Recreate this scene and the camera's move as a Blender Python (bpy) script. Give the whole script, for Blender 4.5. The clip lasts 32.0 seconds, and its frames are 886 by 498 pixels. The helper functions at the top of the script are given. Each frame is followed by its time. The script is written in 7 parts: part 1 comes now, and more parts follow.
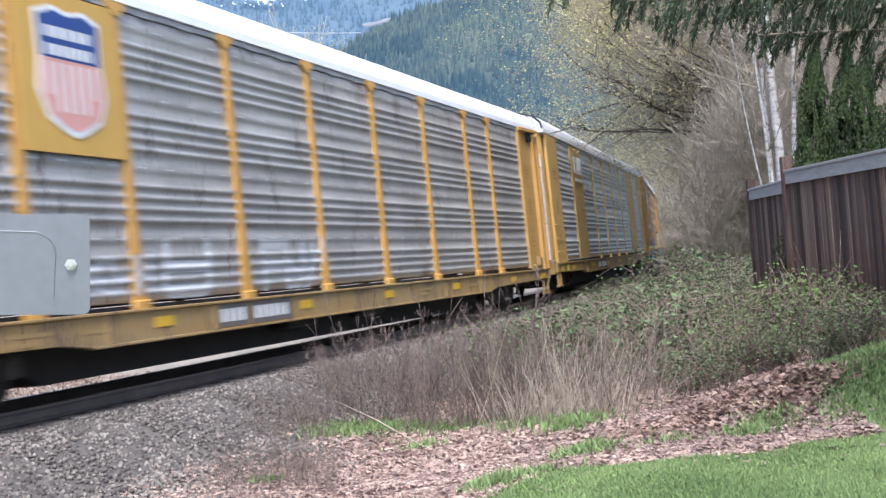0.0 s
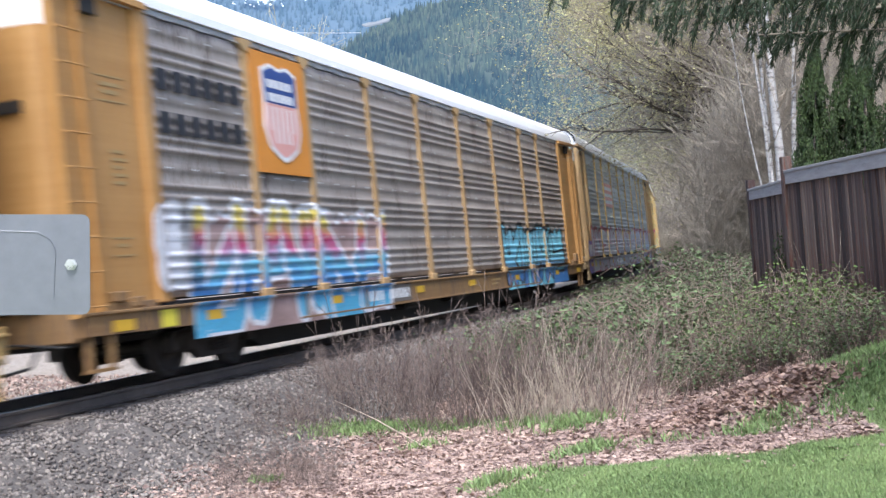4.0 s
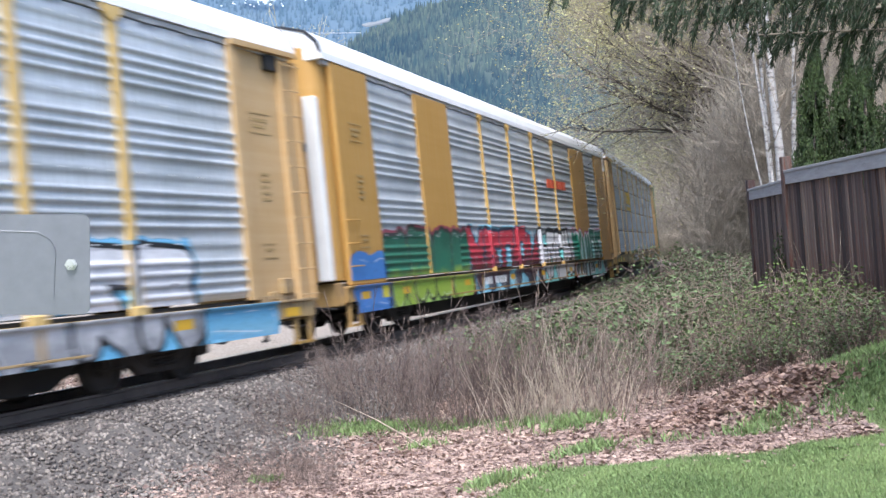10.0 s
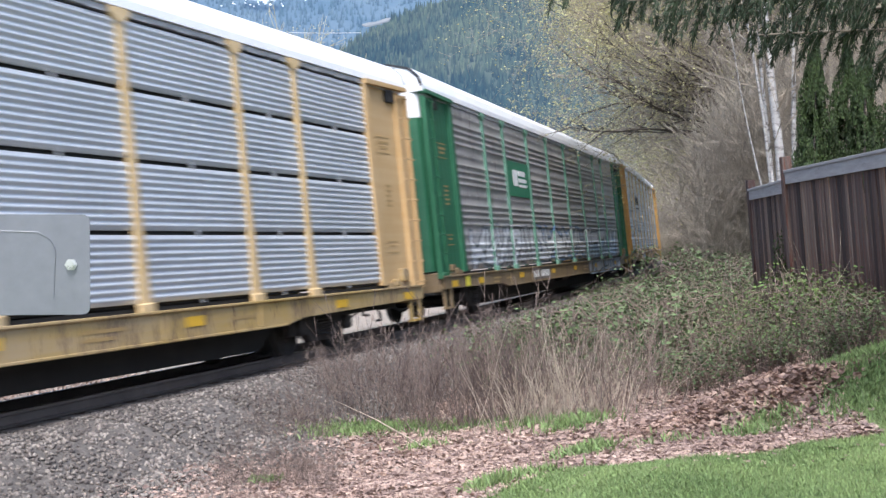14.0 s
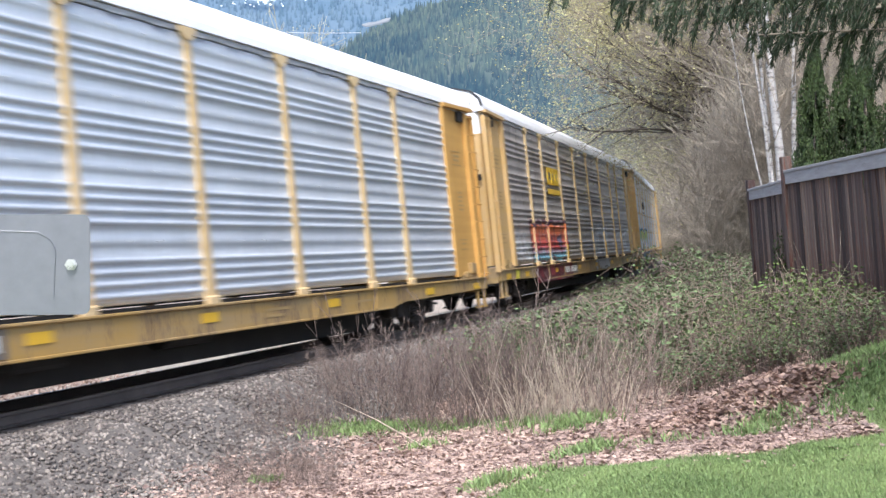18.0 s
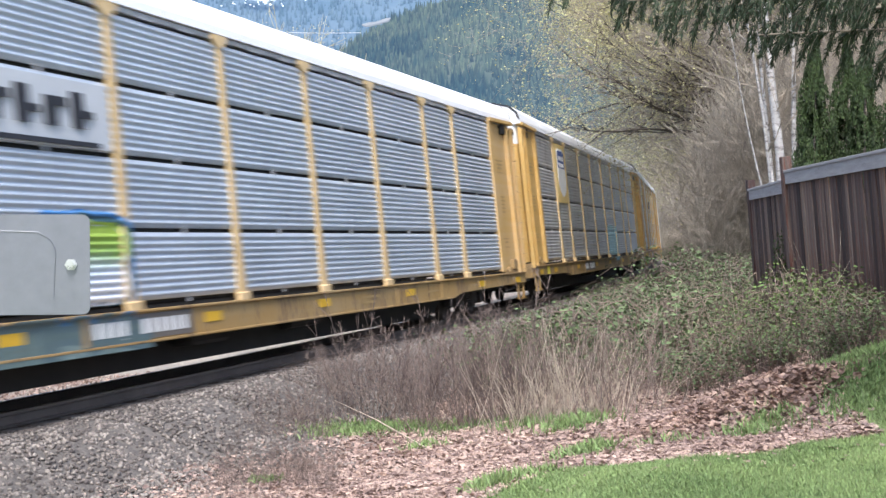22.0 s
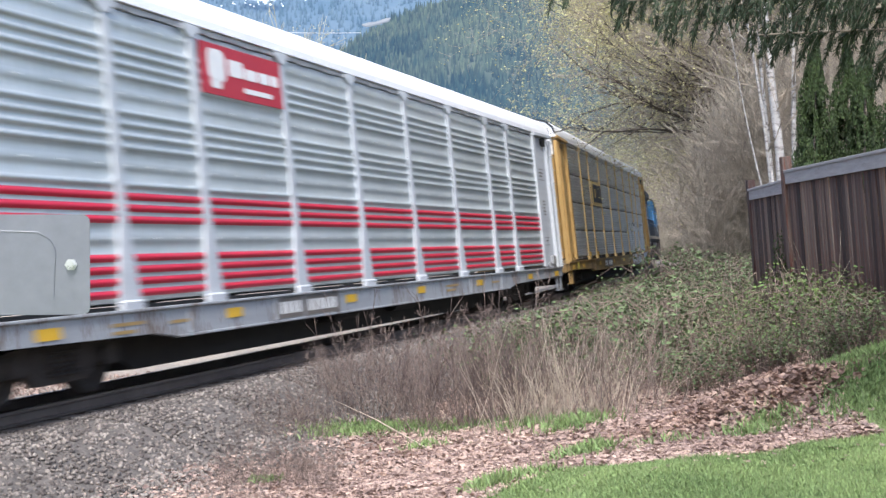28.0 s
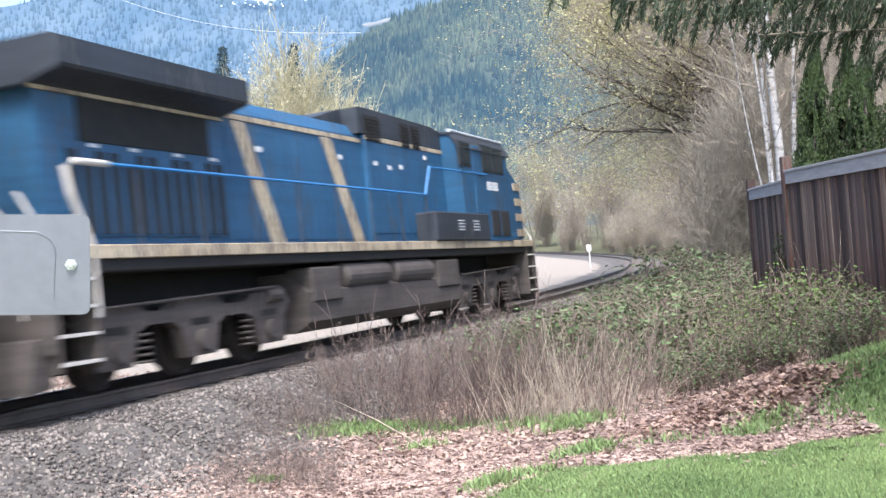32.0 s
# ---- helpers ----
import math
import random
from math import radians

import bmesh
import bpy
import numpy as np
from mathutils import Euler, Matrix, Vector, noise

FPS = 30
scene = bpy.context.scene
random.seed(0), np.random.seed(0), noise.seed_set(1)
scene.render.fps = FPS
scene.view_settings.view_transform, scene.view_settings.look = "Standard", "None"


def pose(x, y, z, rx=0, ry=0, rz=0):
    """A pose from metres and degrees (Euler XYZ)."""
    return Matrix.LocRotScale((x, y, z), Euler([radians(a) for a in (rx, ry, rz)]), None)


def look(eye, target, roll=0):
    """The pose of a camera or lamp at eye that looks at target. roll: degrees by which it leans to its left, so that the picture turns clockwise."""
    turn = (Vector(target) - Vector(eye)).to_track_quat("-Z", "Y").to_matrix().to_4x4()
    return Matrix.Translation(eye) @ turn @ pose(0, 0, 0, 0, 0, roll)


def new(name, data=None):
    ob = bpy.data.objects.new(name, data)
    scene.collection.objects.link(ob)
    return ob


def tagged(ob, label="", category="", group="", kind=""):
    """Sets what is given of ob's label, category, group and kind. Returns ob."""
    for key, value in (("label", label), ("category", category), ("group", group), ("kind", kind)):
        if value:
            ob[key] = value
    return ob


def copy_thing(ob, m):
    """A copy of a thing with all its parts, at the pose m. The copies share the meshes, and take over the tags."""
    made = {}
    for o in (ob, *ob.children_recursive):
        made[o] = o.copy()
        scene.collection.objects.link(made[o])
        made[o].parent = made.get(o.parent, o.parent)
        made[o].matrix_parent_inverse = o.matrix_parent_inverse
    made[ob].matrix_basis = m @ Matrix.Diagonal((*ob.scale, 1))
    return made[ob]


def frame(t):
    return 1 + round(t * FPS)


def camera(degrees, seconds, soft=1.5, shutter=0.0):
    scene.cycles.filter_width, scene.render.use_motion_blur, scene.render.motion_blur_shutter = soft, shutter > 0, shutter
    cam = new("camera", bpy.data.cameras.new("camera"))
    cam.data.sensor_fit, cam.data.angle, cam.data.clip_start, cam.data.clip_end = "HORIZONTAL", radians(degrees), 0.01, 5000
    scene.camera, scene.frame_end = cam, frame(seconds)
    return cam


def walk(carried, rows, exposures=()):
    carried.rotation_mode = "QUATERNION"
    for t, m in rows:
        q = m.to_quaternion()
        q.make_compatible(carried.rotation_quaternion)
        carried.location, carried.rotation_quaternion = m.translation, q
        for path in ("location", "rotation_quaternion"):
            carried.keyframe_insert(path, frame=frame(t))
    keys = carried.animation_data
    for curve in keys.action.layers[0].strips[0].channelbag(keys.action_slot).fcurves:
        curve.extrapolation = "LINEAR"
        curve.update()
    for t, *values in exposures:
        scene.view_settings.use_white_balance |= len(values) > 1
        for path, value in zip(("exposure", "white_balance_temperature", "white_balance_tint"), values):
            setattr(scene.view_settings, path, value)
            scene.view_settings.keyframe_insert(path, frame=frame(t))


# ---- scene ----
# ---- camera: it stands on a tripod on the lawn ----
cam = camera(41.66, 32.0, soft=1.5, shutter=0.5)
EYE = (0.0, 0.0, 2.138)
VIEW = look(EYE, (0.0, 100.0, 2.138 - 100 * math.tan(radians(0.2744))), -0.157)
walk(cam, [(0.0, VIEW), (32.0, VIEW)], exposures=[(0.0, 1.14, 5820, 11), (10.0, 1.13, 5840, 11), (13.0, 1.06, 5900, 11), (14.5, 1.03, 5980, 11), (17.5, 1.24, 6050, 11), (24.0, 1.17, 6080, 11), (29.0, 1.16, 6050, 11), (31.0, 1.12, 6000, 11), (32.0, 1.46, 5980, 11)])

# ---- daylight: a bright, hazy spring sky with a veiled sun ----
SUN_EL, SUN_AZ = 57.0, 187.0
world = bpy.data.worlds.new("sky")
world.use_nodes = True
scene.world = world
wn = world.node_tree.nodes
sky = wn.new("ShaderNodeTexSky")
sky.sky_type, sky.sun_disc = "NISHITA", False
sky.sun_elevation, sky.sun_rotation = radians(SUN_EL), radians(SUN_AZ)
sky.air_density, sky.dust_density, sky.ozone_density = 1.0, 3.0, 1.0
wn["Background"].inputs["Strength"].default_value = 0.142
world.node_tree.links.new(sky.outputs[0], wn["Background"].inputs["Color"])
sun = new("sun", bpy.data.lights.new("sun", "SUN"))
sun.data.energy, sun.data.angle, sun.data.color = 2.25, radians(26), (1.0, 0.96, 0.9)
_a, _e = radians(SUN_AZ), radians(SUN_EL)
sun.matrix_world = look((math.sin(_a) * math.cos(_e) * 80, math.cos(_a) * math.cos(_e) * 80, math.sin(_e) * 80), (0, 0, 0))


# ---- the railway's line: arc length s from a point beside the camera, curving left as it goes away ----
KNOTS = (-60, 0, 30, 60, 110, 200, 260, 330)
CURVE = (0.00177, 0.00177, 0.00289, 0.00213, 0.00297, 0.00505, 0.00505, 0.0)
DS = 0.5
SG = np.arange(-520, 560, DS)
_k = np.interp(SG, KNOTS, CURVE)
_k[SG < -60] = 0.0
_th = -np.cumsum(_k) * DS
_i0 = int(np.argmin(abs(SG)))
_th = _th - _th[_i0] + radians(22.379)
_x, _y = np.cumsum(np.sin(_th)) * DS, np.cumsum(np.cos(_th)) * DS
TX, TY, TH = _x - _x[_i0] - 9.629, _y - _y[_i0] + 4.315, _th
_sc = np.clip(SG, -60, 130)
TZ = 0.009356 * _sc - 5.451e-5 * np.clip(_sc - 30, 0, None) ** 2
CANT = radians(5.83)


def on_line(s):
    """The rail plane's middle, the way along and the heading at s."""
    return (Vector((np.interp(s, SG, TX), np.interp(s, SG, TY), np.interp(s, SG, TZ))), float(np.interp(s, SG, TH)))


def canted(th, cant=CANT):
    """Across (towards the camera's side) and up, of the canted rail plane."""
    lat = Vector((math.cos(th), -math.sin(th), 0))
    up = Vector((0, 0, 1))
    return lat * math.cos(cant) + up * math.sin(cant), up * math.cos(cant) - lat * math.sin(cant)


def vehicle_pose(s, half_base):
    """The pose of a vehicle whose middle is at s: x away along the line, y to the far side, z up."""
    a, b = on_line(s - half_base)[0], on_line(s + half_base)[0]
    d = (b - a).normalized()
    lat, up = canted(math.atan2(d.x, d.y))
    m = Matrix((d, -lat, up)).transposed().to_4x4()
    m.translation = (a + b) / 2
    return m


CAR_PITCH, CAR_BASE, LOCO_BASE = 28.547, 9.95, 7.0


def train_s(t):
    """Where on the line the gap behind the white car is at t: the train gathers speed from 46 to 49 km/h."""
    ease = np.interp(t, (0, 3, 6, 9, 11, 13, 16, 18, 20, 22, 24, 28, 30, 32), (0.1, 0.05, -0.05, -0.27, -0.15, 0.12, 0.42, 0.42, 0.3, 0.2, 0.05, -0.3, -0.42, -0.47))
    return 404.07 - 12.8832 * t - 0.010432 * t * t + float(ease)


# ---- lateral distance from the line, for laying the ground ----
_pts = np.stack([TX[::4], TY[::4]], 1)
_dir = np.stack([np.sin(TH[::4]), np.cos(TH[::4])], 1)
_tz = TZ[::4]


def line_offset(x, y):
    """Signed distance from the line (positive on the camera's side) and the line's height there."""
    x, y = np.asarray(x, float).ravel(), np.asarray(y, float).ravel()
    d, z = np.empty(len(x)), np.empty(len(x))
    for i in range(0, len(x), 4000):
        dx = x[i:i + 4000, None] - _pts[None, :, 0]
        dy = y[i:i + 4000, None] - _pts[None, :, 1]
        n = (dx * dx + dy * dy).argmin(1)
        r = np.arange(len(n))
        side = dx[r, n] * _dir[n, 1] - dy[r, n] * _dir[n, 0]
        d[i:i + 4000] = np.where(abs(side) > 60, np.sign(side) * np.sqrt(dx[r, n] ** 2 + dy[r, n] ** 2), side)
        z[i:i + 4000] = _tz[n]
    return d, z


GD = (-900, -300, -60, -25, -10, -5, -3.4, -2.2, -1.9, 1.9, 2.4, 3.6, 5.0, 7.0, 9.0, 11.0, 15.0, 25, 60, 200, 900)
GZ = (2, 1, -0.4, -0.7, -0.7, -0.75, -0.65, -0.45, -0.42, -0.42, -0.4, -0.5, -0.4, -0.05, 0.35, 0.55, 0.85, 1.9, 5, 9, 20)


def ground_z(x, y):
    d, z = line_offset(x, y)
    x, y = np.asarray(x, float).ravel(), np.asarray(y, float).ravel()
    g = np.interp(d, GD, GZ) + z
    bump = 0.05 * np.sin(x * 1.3 + 0.7 * y) * np.sin(y * 0.9 - 0.4 * x) + 0.03 * np.sin(x * 3.1) * np.sin(y * 2.7 + 1)
    g += bump * np.clip((abs(d) - 2.2) / 2, 0, 1)
    rise = np.clip((x - 2.6) / 2.2, 0, 1) * np.clip((y - 8.5) / 3.0, 0, 1) * np.clip((40 - y) / 15, 0, 1)
    g += 0.42 * rise * rise * (3 - 2 * rise)
    # the heap of raked leaves and the strip of turf behind it
    g += 0.22 * np.exp(-((x - 3.2) / 0.9) ** 2 - ((y - 11.35) / 0.45) ** 2)
    return g


def gz(x, y):
    return float(ground_z([x], [y])[0])


# ---- materials ----
def nodes_of(name):
    m = bpy.data.materials.new(name)
    m.use_nodes = True
    return m, m.node_tree.nodes, m.node_tree.links


def ramp(nt, stops):
    r = nt.new("ShaderNodeValToRGB")
    els = r.color_ramp.elements
    while len(els) < len(stops):
        els.new(0.5)
    for e, (p, c) in zip(els, stops):
        e.position, e.color = p, (*c, 1)
    return r


def noise_tex(nt, ln, scale, detail=4, coord=None, rough=0.6):
    n = nt.new("ShaderNodeTexNoise")
    n.inputs["Scale"].default_value, n.inputs["Detail"].default_value, n.inputs["Roughness"].default_value = scale, detail, rough
    if coord is not None:
        ln.new(coord, n.inputs["Vector"])
    return n


def mix(nt, ln, fac, a, b, mode="MIX"):
    m = nt.new("ShaderNodeMix")
    m.data_type, m.blend_type = "RGBA", mode
    for sock, v in ((m.inputs[0], fac), (m.inputs[6], a), (m.inputs[7], b)):
        if hasattr(v, "links"):
            ln.new(v, sock)
        elif isinstance(v, (int, float)):
            sock.default_value = v
        else:
            sock.default_value = (*v, 1)
    return m.outputs[2]


def maths(nt, ln, op, a, b=0.0, c=0.0, clamp=False):
    m = nt.new("ShaderNodeMath")
    m.operation, m.use_clamp = op, clamp
    for sock, v in zip(m.inputs, (a, b, c)):
        if hasattr(v, "links"):
            ln.new(v, sock)
        else:
            sock.default_value = v
    return m.outputs[0]


def bumped(nt, ln, height, strength, dist, bsdf):
    b = nt.new("ShaderNodeBump")
    b.inputs["Strength"].default_value, b.inputs["Distance"].default_value = strength, dist
    ln.new(height, b.inputs["Height"])
    ln.new(b.outputs[0], bsdf.inputs["Normal"])


def surface(name, c1, c2, rough=0.7, metal=0.0, scale=3.0, fine=40.0, stain=None, stain_at=0.6, bump=0.3, dist=0.005, vary=0.0, stretch=(1, 1, 1), island=False):
    """A painted, weathered or natural surface: two colours at two scales, stains, bump, and a shift from piece to piece."""
    m, nt, ln = nodes_of(name)
    b = nt["Principled BSDF"]
    tc = nt.new("ShaderNodeTexCoord")
    mp = nt.new("ShaderNodeMapping")
    mp.inputs["Scale"].default_value = stretch
    ln.new(tc.outputs["Object"], mp.inputs[0])
    big = noise_tex(nt, ln, scale, 5, mp.outputs[0])
    small = noise_tex(nt, ln, fine, 4, mp.outputs[0])
    f = maths(nt, ln, "ADD", maths(nt, ln, "MULTIPLY", big.outputs[0], 0.65), maths(nt, ln, "MULTIPLY", small.outputs[0], 0.35))
    r = ramp(nt, [(0.32, c1), (0.68, c2)])
    ln.new(f, r.inputs[0])
    col = r.outputs[0]
    if stain:
        st = noise_tex(nt, ln, scale * 2.3, 6, mp.outputs[0], 0.7)
        sr = ramp(nt, [(stain_at, (0, 0, 0)), (min(stain_at + 0.14, 1), (1, 1, 1))])
        ln.new(st.outputs[0], sr.inputs[0])
        col = mix(nt, ln, sr.outputs[0], col, stain)
    if vary:
        if island:
            geo = nt.new("ShaderNodeNewGeometry")
            rnd = geo.outputs["Random Per Island"]
        else:
            oi = nt.new("ShaderNodeObjectInfo")
            rnd = oi.outputs["Random"]
        hsv = nt.new("ShaderNodeHueSaturation")
        ln.new(maths(nt, ln, "MULTIPLY_ADD", rnd, 2 * vary, 1 - vary), hsv.inputs["Value"])
        ln.new(maths(nt, ln, "MULTIPLY_ADD", rnd, 0.05 * min(vary, 1), 0.5 - 0.025 * min(vary, 1)), hsv.inputs["Hue"])
        ln.new(col, hsv.inputs["Color"])
        col = hsv.outputs[0]
    ln.new(col, b.inputs["Base Color"])
    b.inputs["Metallic"].default_value = metal
    ln.new(maths(nt, ln, "MULTIPLY_ADD", small.outputs[0], 0.3, rough - 0.15, True), b.inputs["Roughness"])
    if bump:
        bumped(nt, ln, f, bump, dist, b)
    return m


RAIL = surface("rail_steel", (0.085, 0.07, 0.06), (0.17, 0.14, 0.12), 0.6, 0.2, 2, 60)
RAIL_TOP = surface("rail_head", (0.4, 0.4, 0.41), (0.55, 0.55, 0.56), 0.25, 1.0, 3, 90, bump=0.1)
SLEEPER = surface("sleeper_wood", (0.085, 0.07, 0.06), (0.19, 0.16, 0.14), 0.85, 0, 3, 30, vary=0.25, stretch=(1, 6, 6))
BLACK_STEEL = surface("black_steel", (0.008, 0.008, 0.008), (0.03, 0.027, 0.024), 0.7, 0.1, 3, 50, stain=(0.05, 0.04, 0.03))
TRUCK_STEEL = surface("truck_steel", (0.02, 0.017, 0.015), (0.07, 0.058, 0.05), 0.75, 0.1, 4, 50, stain=(0.10, 0.07, 0.05))
ROOF_WHITE = surface("roof_galvanised", (0.84, 0.85, 0.86), (0.93, 0.93, 0.94), 0.35, 0.0, 0.8, 30, bump=0.1)


# ---- mesh helpers ----
def mesh_of(name, verts, faces, mats=(), smooth=False, indices=None):
    me = bpy.data.meshes.new(name)
    me.from_pydata([tuple(v) for v in verts], [], [tuple(f) for f in faces])
    for m in mats if isinstance(mats, (list, tuple)) else [mats]:
        me.materials.append(m)
    if indices is not None:
        me.polygons.foreach_set("material_index", indices)
    if smooth:
        me.polygons.foreach_set("use_smooth", [True] * len(me.polygons))
    me.update()
    return me


def fast_mesh(name, V, F, mats=(), smooth=False):
    """A mesh from numpy arrays; F is (n, 3) or (n, 4)."""
    me = bpy.data.meshes.new(name)
    n, k = F.shape
    me.vertices.add(len(V))
    me.vertices.foreach_set("co", np.ascontiguousarray(V, dtype=np.float32).ravel())
    me.loops.add(n * k)
    me.loops.foreach_set("vertex_index", np.ascontiguousarray(F, dtype=np.int32).ravel())
    me.polygons.add(n)
    me.polygons.foreach_set("loop_start", np.arange(0, n * k, k, dtype=np.int32))
    me.polygons.foreach_set("loop_total", np.full(n, k, dtype=np.int32))
    if smooth:
        me.polygons.foreach_set("use_smooth", np.ones(n, dtype=bool))
    for m in mats if isinstance(mats, (list, tuple)) else [mats]:
        me.materials.append(m)
    me.update(calc_edges=True)
    me.validate()
    return me


def done(name, bm, material):
    """The bmesh as mesh data."""
    bmesh.ops.recalc_face_normals(bm, faces=bm.faces)
    me = bpy.data.meshes.new(name)
    bm.to_mesh(me)
    bm.free()
    for m in material if isinstance(material, (list, tuple)) else [material]:
        me.materials.append(m)
    return me


def part(name, bm, material, parent, label=""):
    me = bm if isinstance(bm, bpy.types.Mesh) else done(name, bm, material)
    ob = new(name, me)
    ob.parent = parent
    return tagged(ob, label)


def piece(name, me, parent, m=None, label=""):
    """One more part on a mesh that alike parts share."""
    ob = new(name, me)
    ob.parent = parent
    if m is not None:
        ob.matrix_basis = m
    return tagged(ob, label)


def thing(name, label, category, group="", m=None, kind=""):
    ob = new(name)
    ob.empty_display_size = 0.2
    if m is not None:
        ob.matrix_basis = m
    return tagged(ob, label, category, group, kind)


def box(bm, x0, x1, y0, y1, z0, z1, bevel=0.0, m=None):
    r = bmesh.ops.create_cube(bm, size=1.0)
    vs = r["verts"]
    for v in vs:
        v.co = Vector((x0 + (v.co.x + 0.5) * (x1 - x0), y0 + (v.co.y + 0.5) * (y1 - y0), z0 + (v.co.z + 0.5) * (z1 - z0)))
    if bevel:
        es = list({e for v in vs for e in v.link_edges})
        nb = bmesh.ops.bevel(bm, geom=es, offset=bevel, segments=1, affect="EDGES", profile=0.5)
        vs = list({v for f in nb["faces"] for v in f.verts} | {v for v in vs if v.is_valid})
    if m is not None:
        bmesh.ops.transform(bm, matrix=m, verts=[v for v in vs if v.is_valid])
    return vs


def boxm(name, mat_, x0, x1, y0, y1, z0, z1, bevel=0.0):
    bm = bmesh.new()
    box(bm, x0, x1, y0, y1, z0, z1, bevel)
    return done(name, bm, mat_)


def tube(bm, pts, r, n=8, cap=True):
    """A round bar along a polyline."""
    pts = [Vector(p) for p in pts]
    rings = []
    for i, p in enumerate(pts):
        d = (pts[min(i + 1, len(pts) - 1)] - pts[max(i - 1, 0)]).normalized()
        a = d.cross(Vector((0, 0, 1)) if abs(d.z) < 0.9 else Vector((1, 0, 0))).normalized()
        b = d.cross(a)
        rr = r[i] if isinstance(r, (list, tuple)) else r
        rings.append([bm.verts.new(p + (a * math.cos(2 * math.pi * k / n) + b * math.sin(2 * math.pi * k / n)) * rr) for k in range(n)])
    for q, w in zip(rings, rings[1:]):
        for k in range(n):
            bm.faces.new((q[k], q[(k + 1) % n], w[(k + 1) % n], w[k]))
    if cap:
        bm.faces.new(rings[0][::-1])
        bm.faces.new(rings[-1])


def prism(bm, outline, y0, y1, axis="y"):
    """A flat outline of (a, b) pairs pulled along an axis: y -> (a, y, b), x -> (x, a, b), z -> (a, b, z)."""
    def at(a, b, c):
        return {"y": (a, c, b), "x": (c, a, b), "z": (a, b, c)}[axis]
    v0 = [bm.verts.new(at(a, b, y0)) for a, b in outline]
    v1 = [bm.verts.new(at(a, b, y1)) for a, b in outline]
    n = len(outline)
    for i in range(n):
        bm.faces.new((v0[i], v0[(i + 1) % n], v1[(i + 1) % n], v1[i]))
    bm.faces.new(v0[::-1])
    bm.faces.new(v1)


def lathe(bm, prof, n=24, m=None):
    """A profile of (radius, y) turned round the y axis."""
    rings = []
    for r, y in prof:
        ring = []
        for k in range(n):
            v = Vector((r * math.cos(2 * math.pi * k / n), y, r * math.sin(2 * math.pi * k / n)))
            ring.append(bm.verts.new(m @ v if m is not None else v))
        rings.append(ring)
    for q, w in zip(rings, rings[1:]):
        for k in range(n):
            bm.faces.new((q[k], w[k], w[(k + 1) % n], q[(k + 1) % n]))
    bm.faces.new(rings[0])
    bm.faces.new(rings[-1][::-1])


def sweep(name, profile, s0, s1, step, mats, cant=CANT, offset=0.0):
    """A cross-section (across, up) swept along the line."""
    V, F = [], []
    ss = np.arange(s0, s1 + step * 0.5, step)
    n = len(profile)
    for s in ss:
        c, th = on_line(s)
        lat, up = canted(th, cant)
        for a, b in profile:
            V.append(c + lat * (a + offset) + up * b)
    for i in range(len(ss) - 1):
        for k in range(n - 1):
            F.append((i * n + k, i * n + k + 1, (i + 1) * n + k + 1, (i + 1) * n + k))
    return V, F


def scatter(name, tv, tf, P, size, yaw, tilt=None, mats=(), smooth=False, stretch=None):
    """Many copies of a small template joined into one mesh. P (n, 3); size, yaw and tilt (n,)."""
    tv, tf = np.asarray(tv, float), np.asarray(tf, int)
    n = len(P)
    c, s = np.cos(yaw), np.sin(yaw)
    v = np.repeat(tv[None], n, 0) * np.asarray(size)[:, None, None]
    if stretch is not None:
        v = v * stretch[:, None, :]
    if tilt is not None:
        ct, st = np.cos(tilt)[:, None], np.sin(tilt)[:, None]
        y, z = v[..., 1] * ct - v[..., 2] * st, v[..., 1] * st + v[..., 2] * ct
        v = np.stack([v[..., 0], y, z], -1)
    x = v[..., 0] * c[:, None] - v[..., 1] * s[:, None]
    y = v[..., 0] * s[:, None] + v[..., 1] * c[:, None]
    v = np.stack([x, y, v[..., 2]], -1) + P[:, None, :]
    f = tf[None] + (np.arange(n) * len(tv))[:, None, None]
    return fast_mesh(name, v.reshape(-1, 3), f.reshape(-1, tf.shape[1]), mats, smooth)


RNG = np.random.default_rng(7)


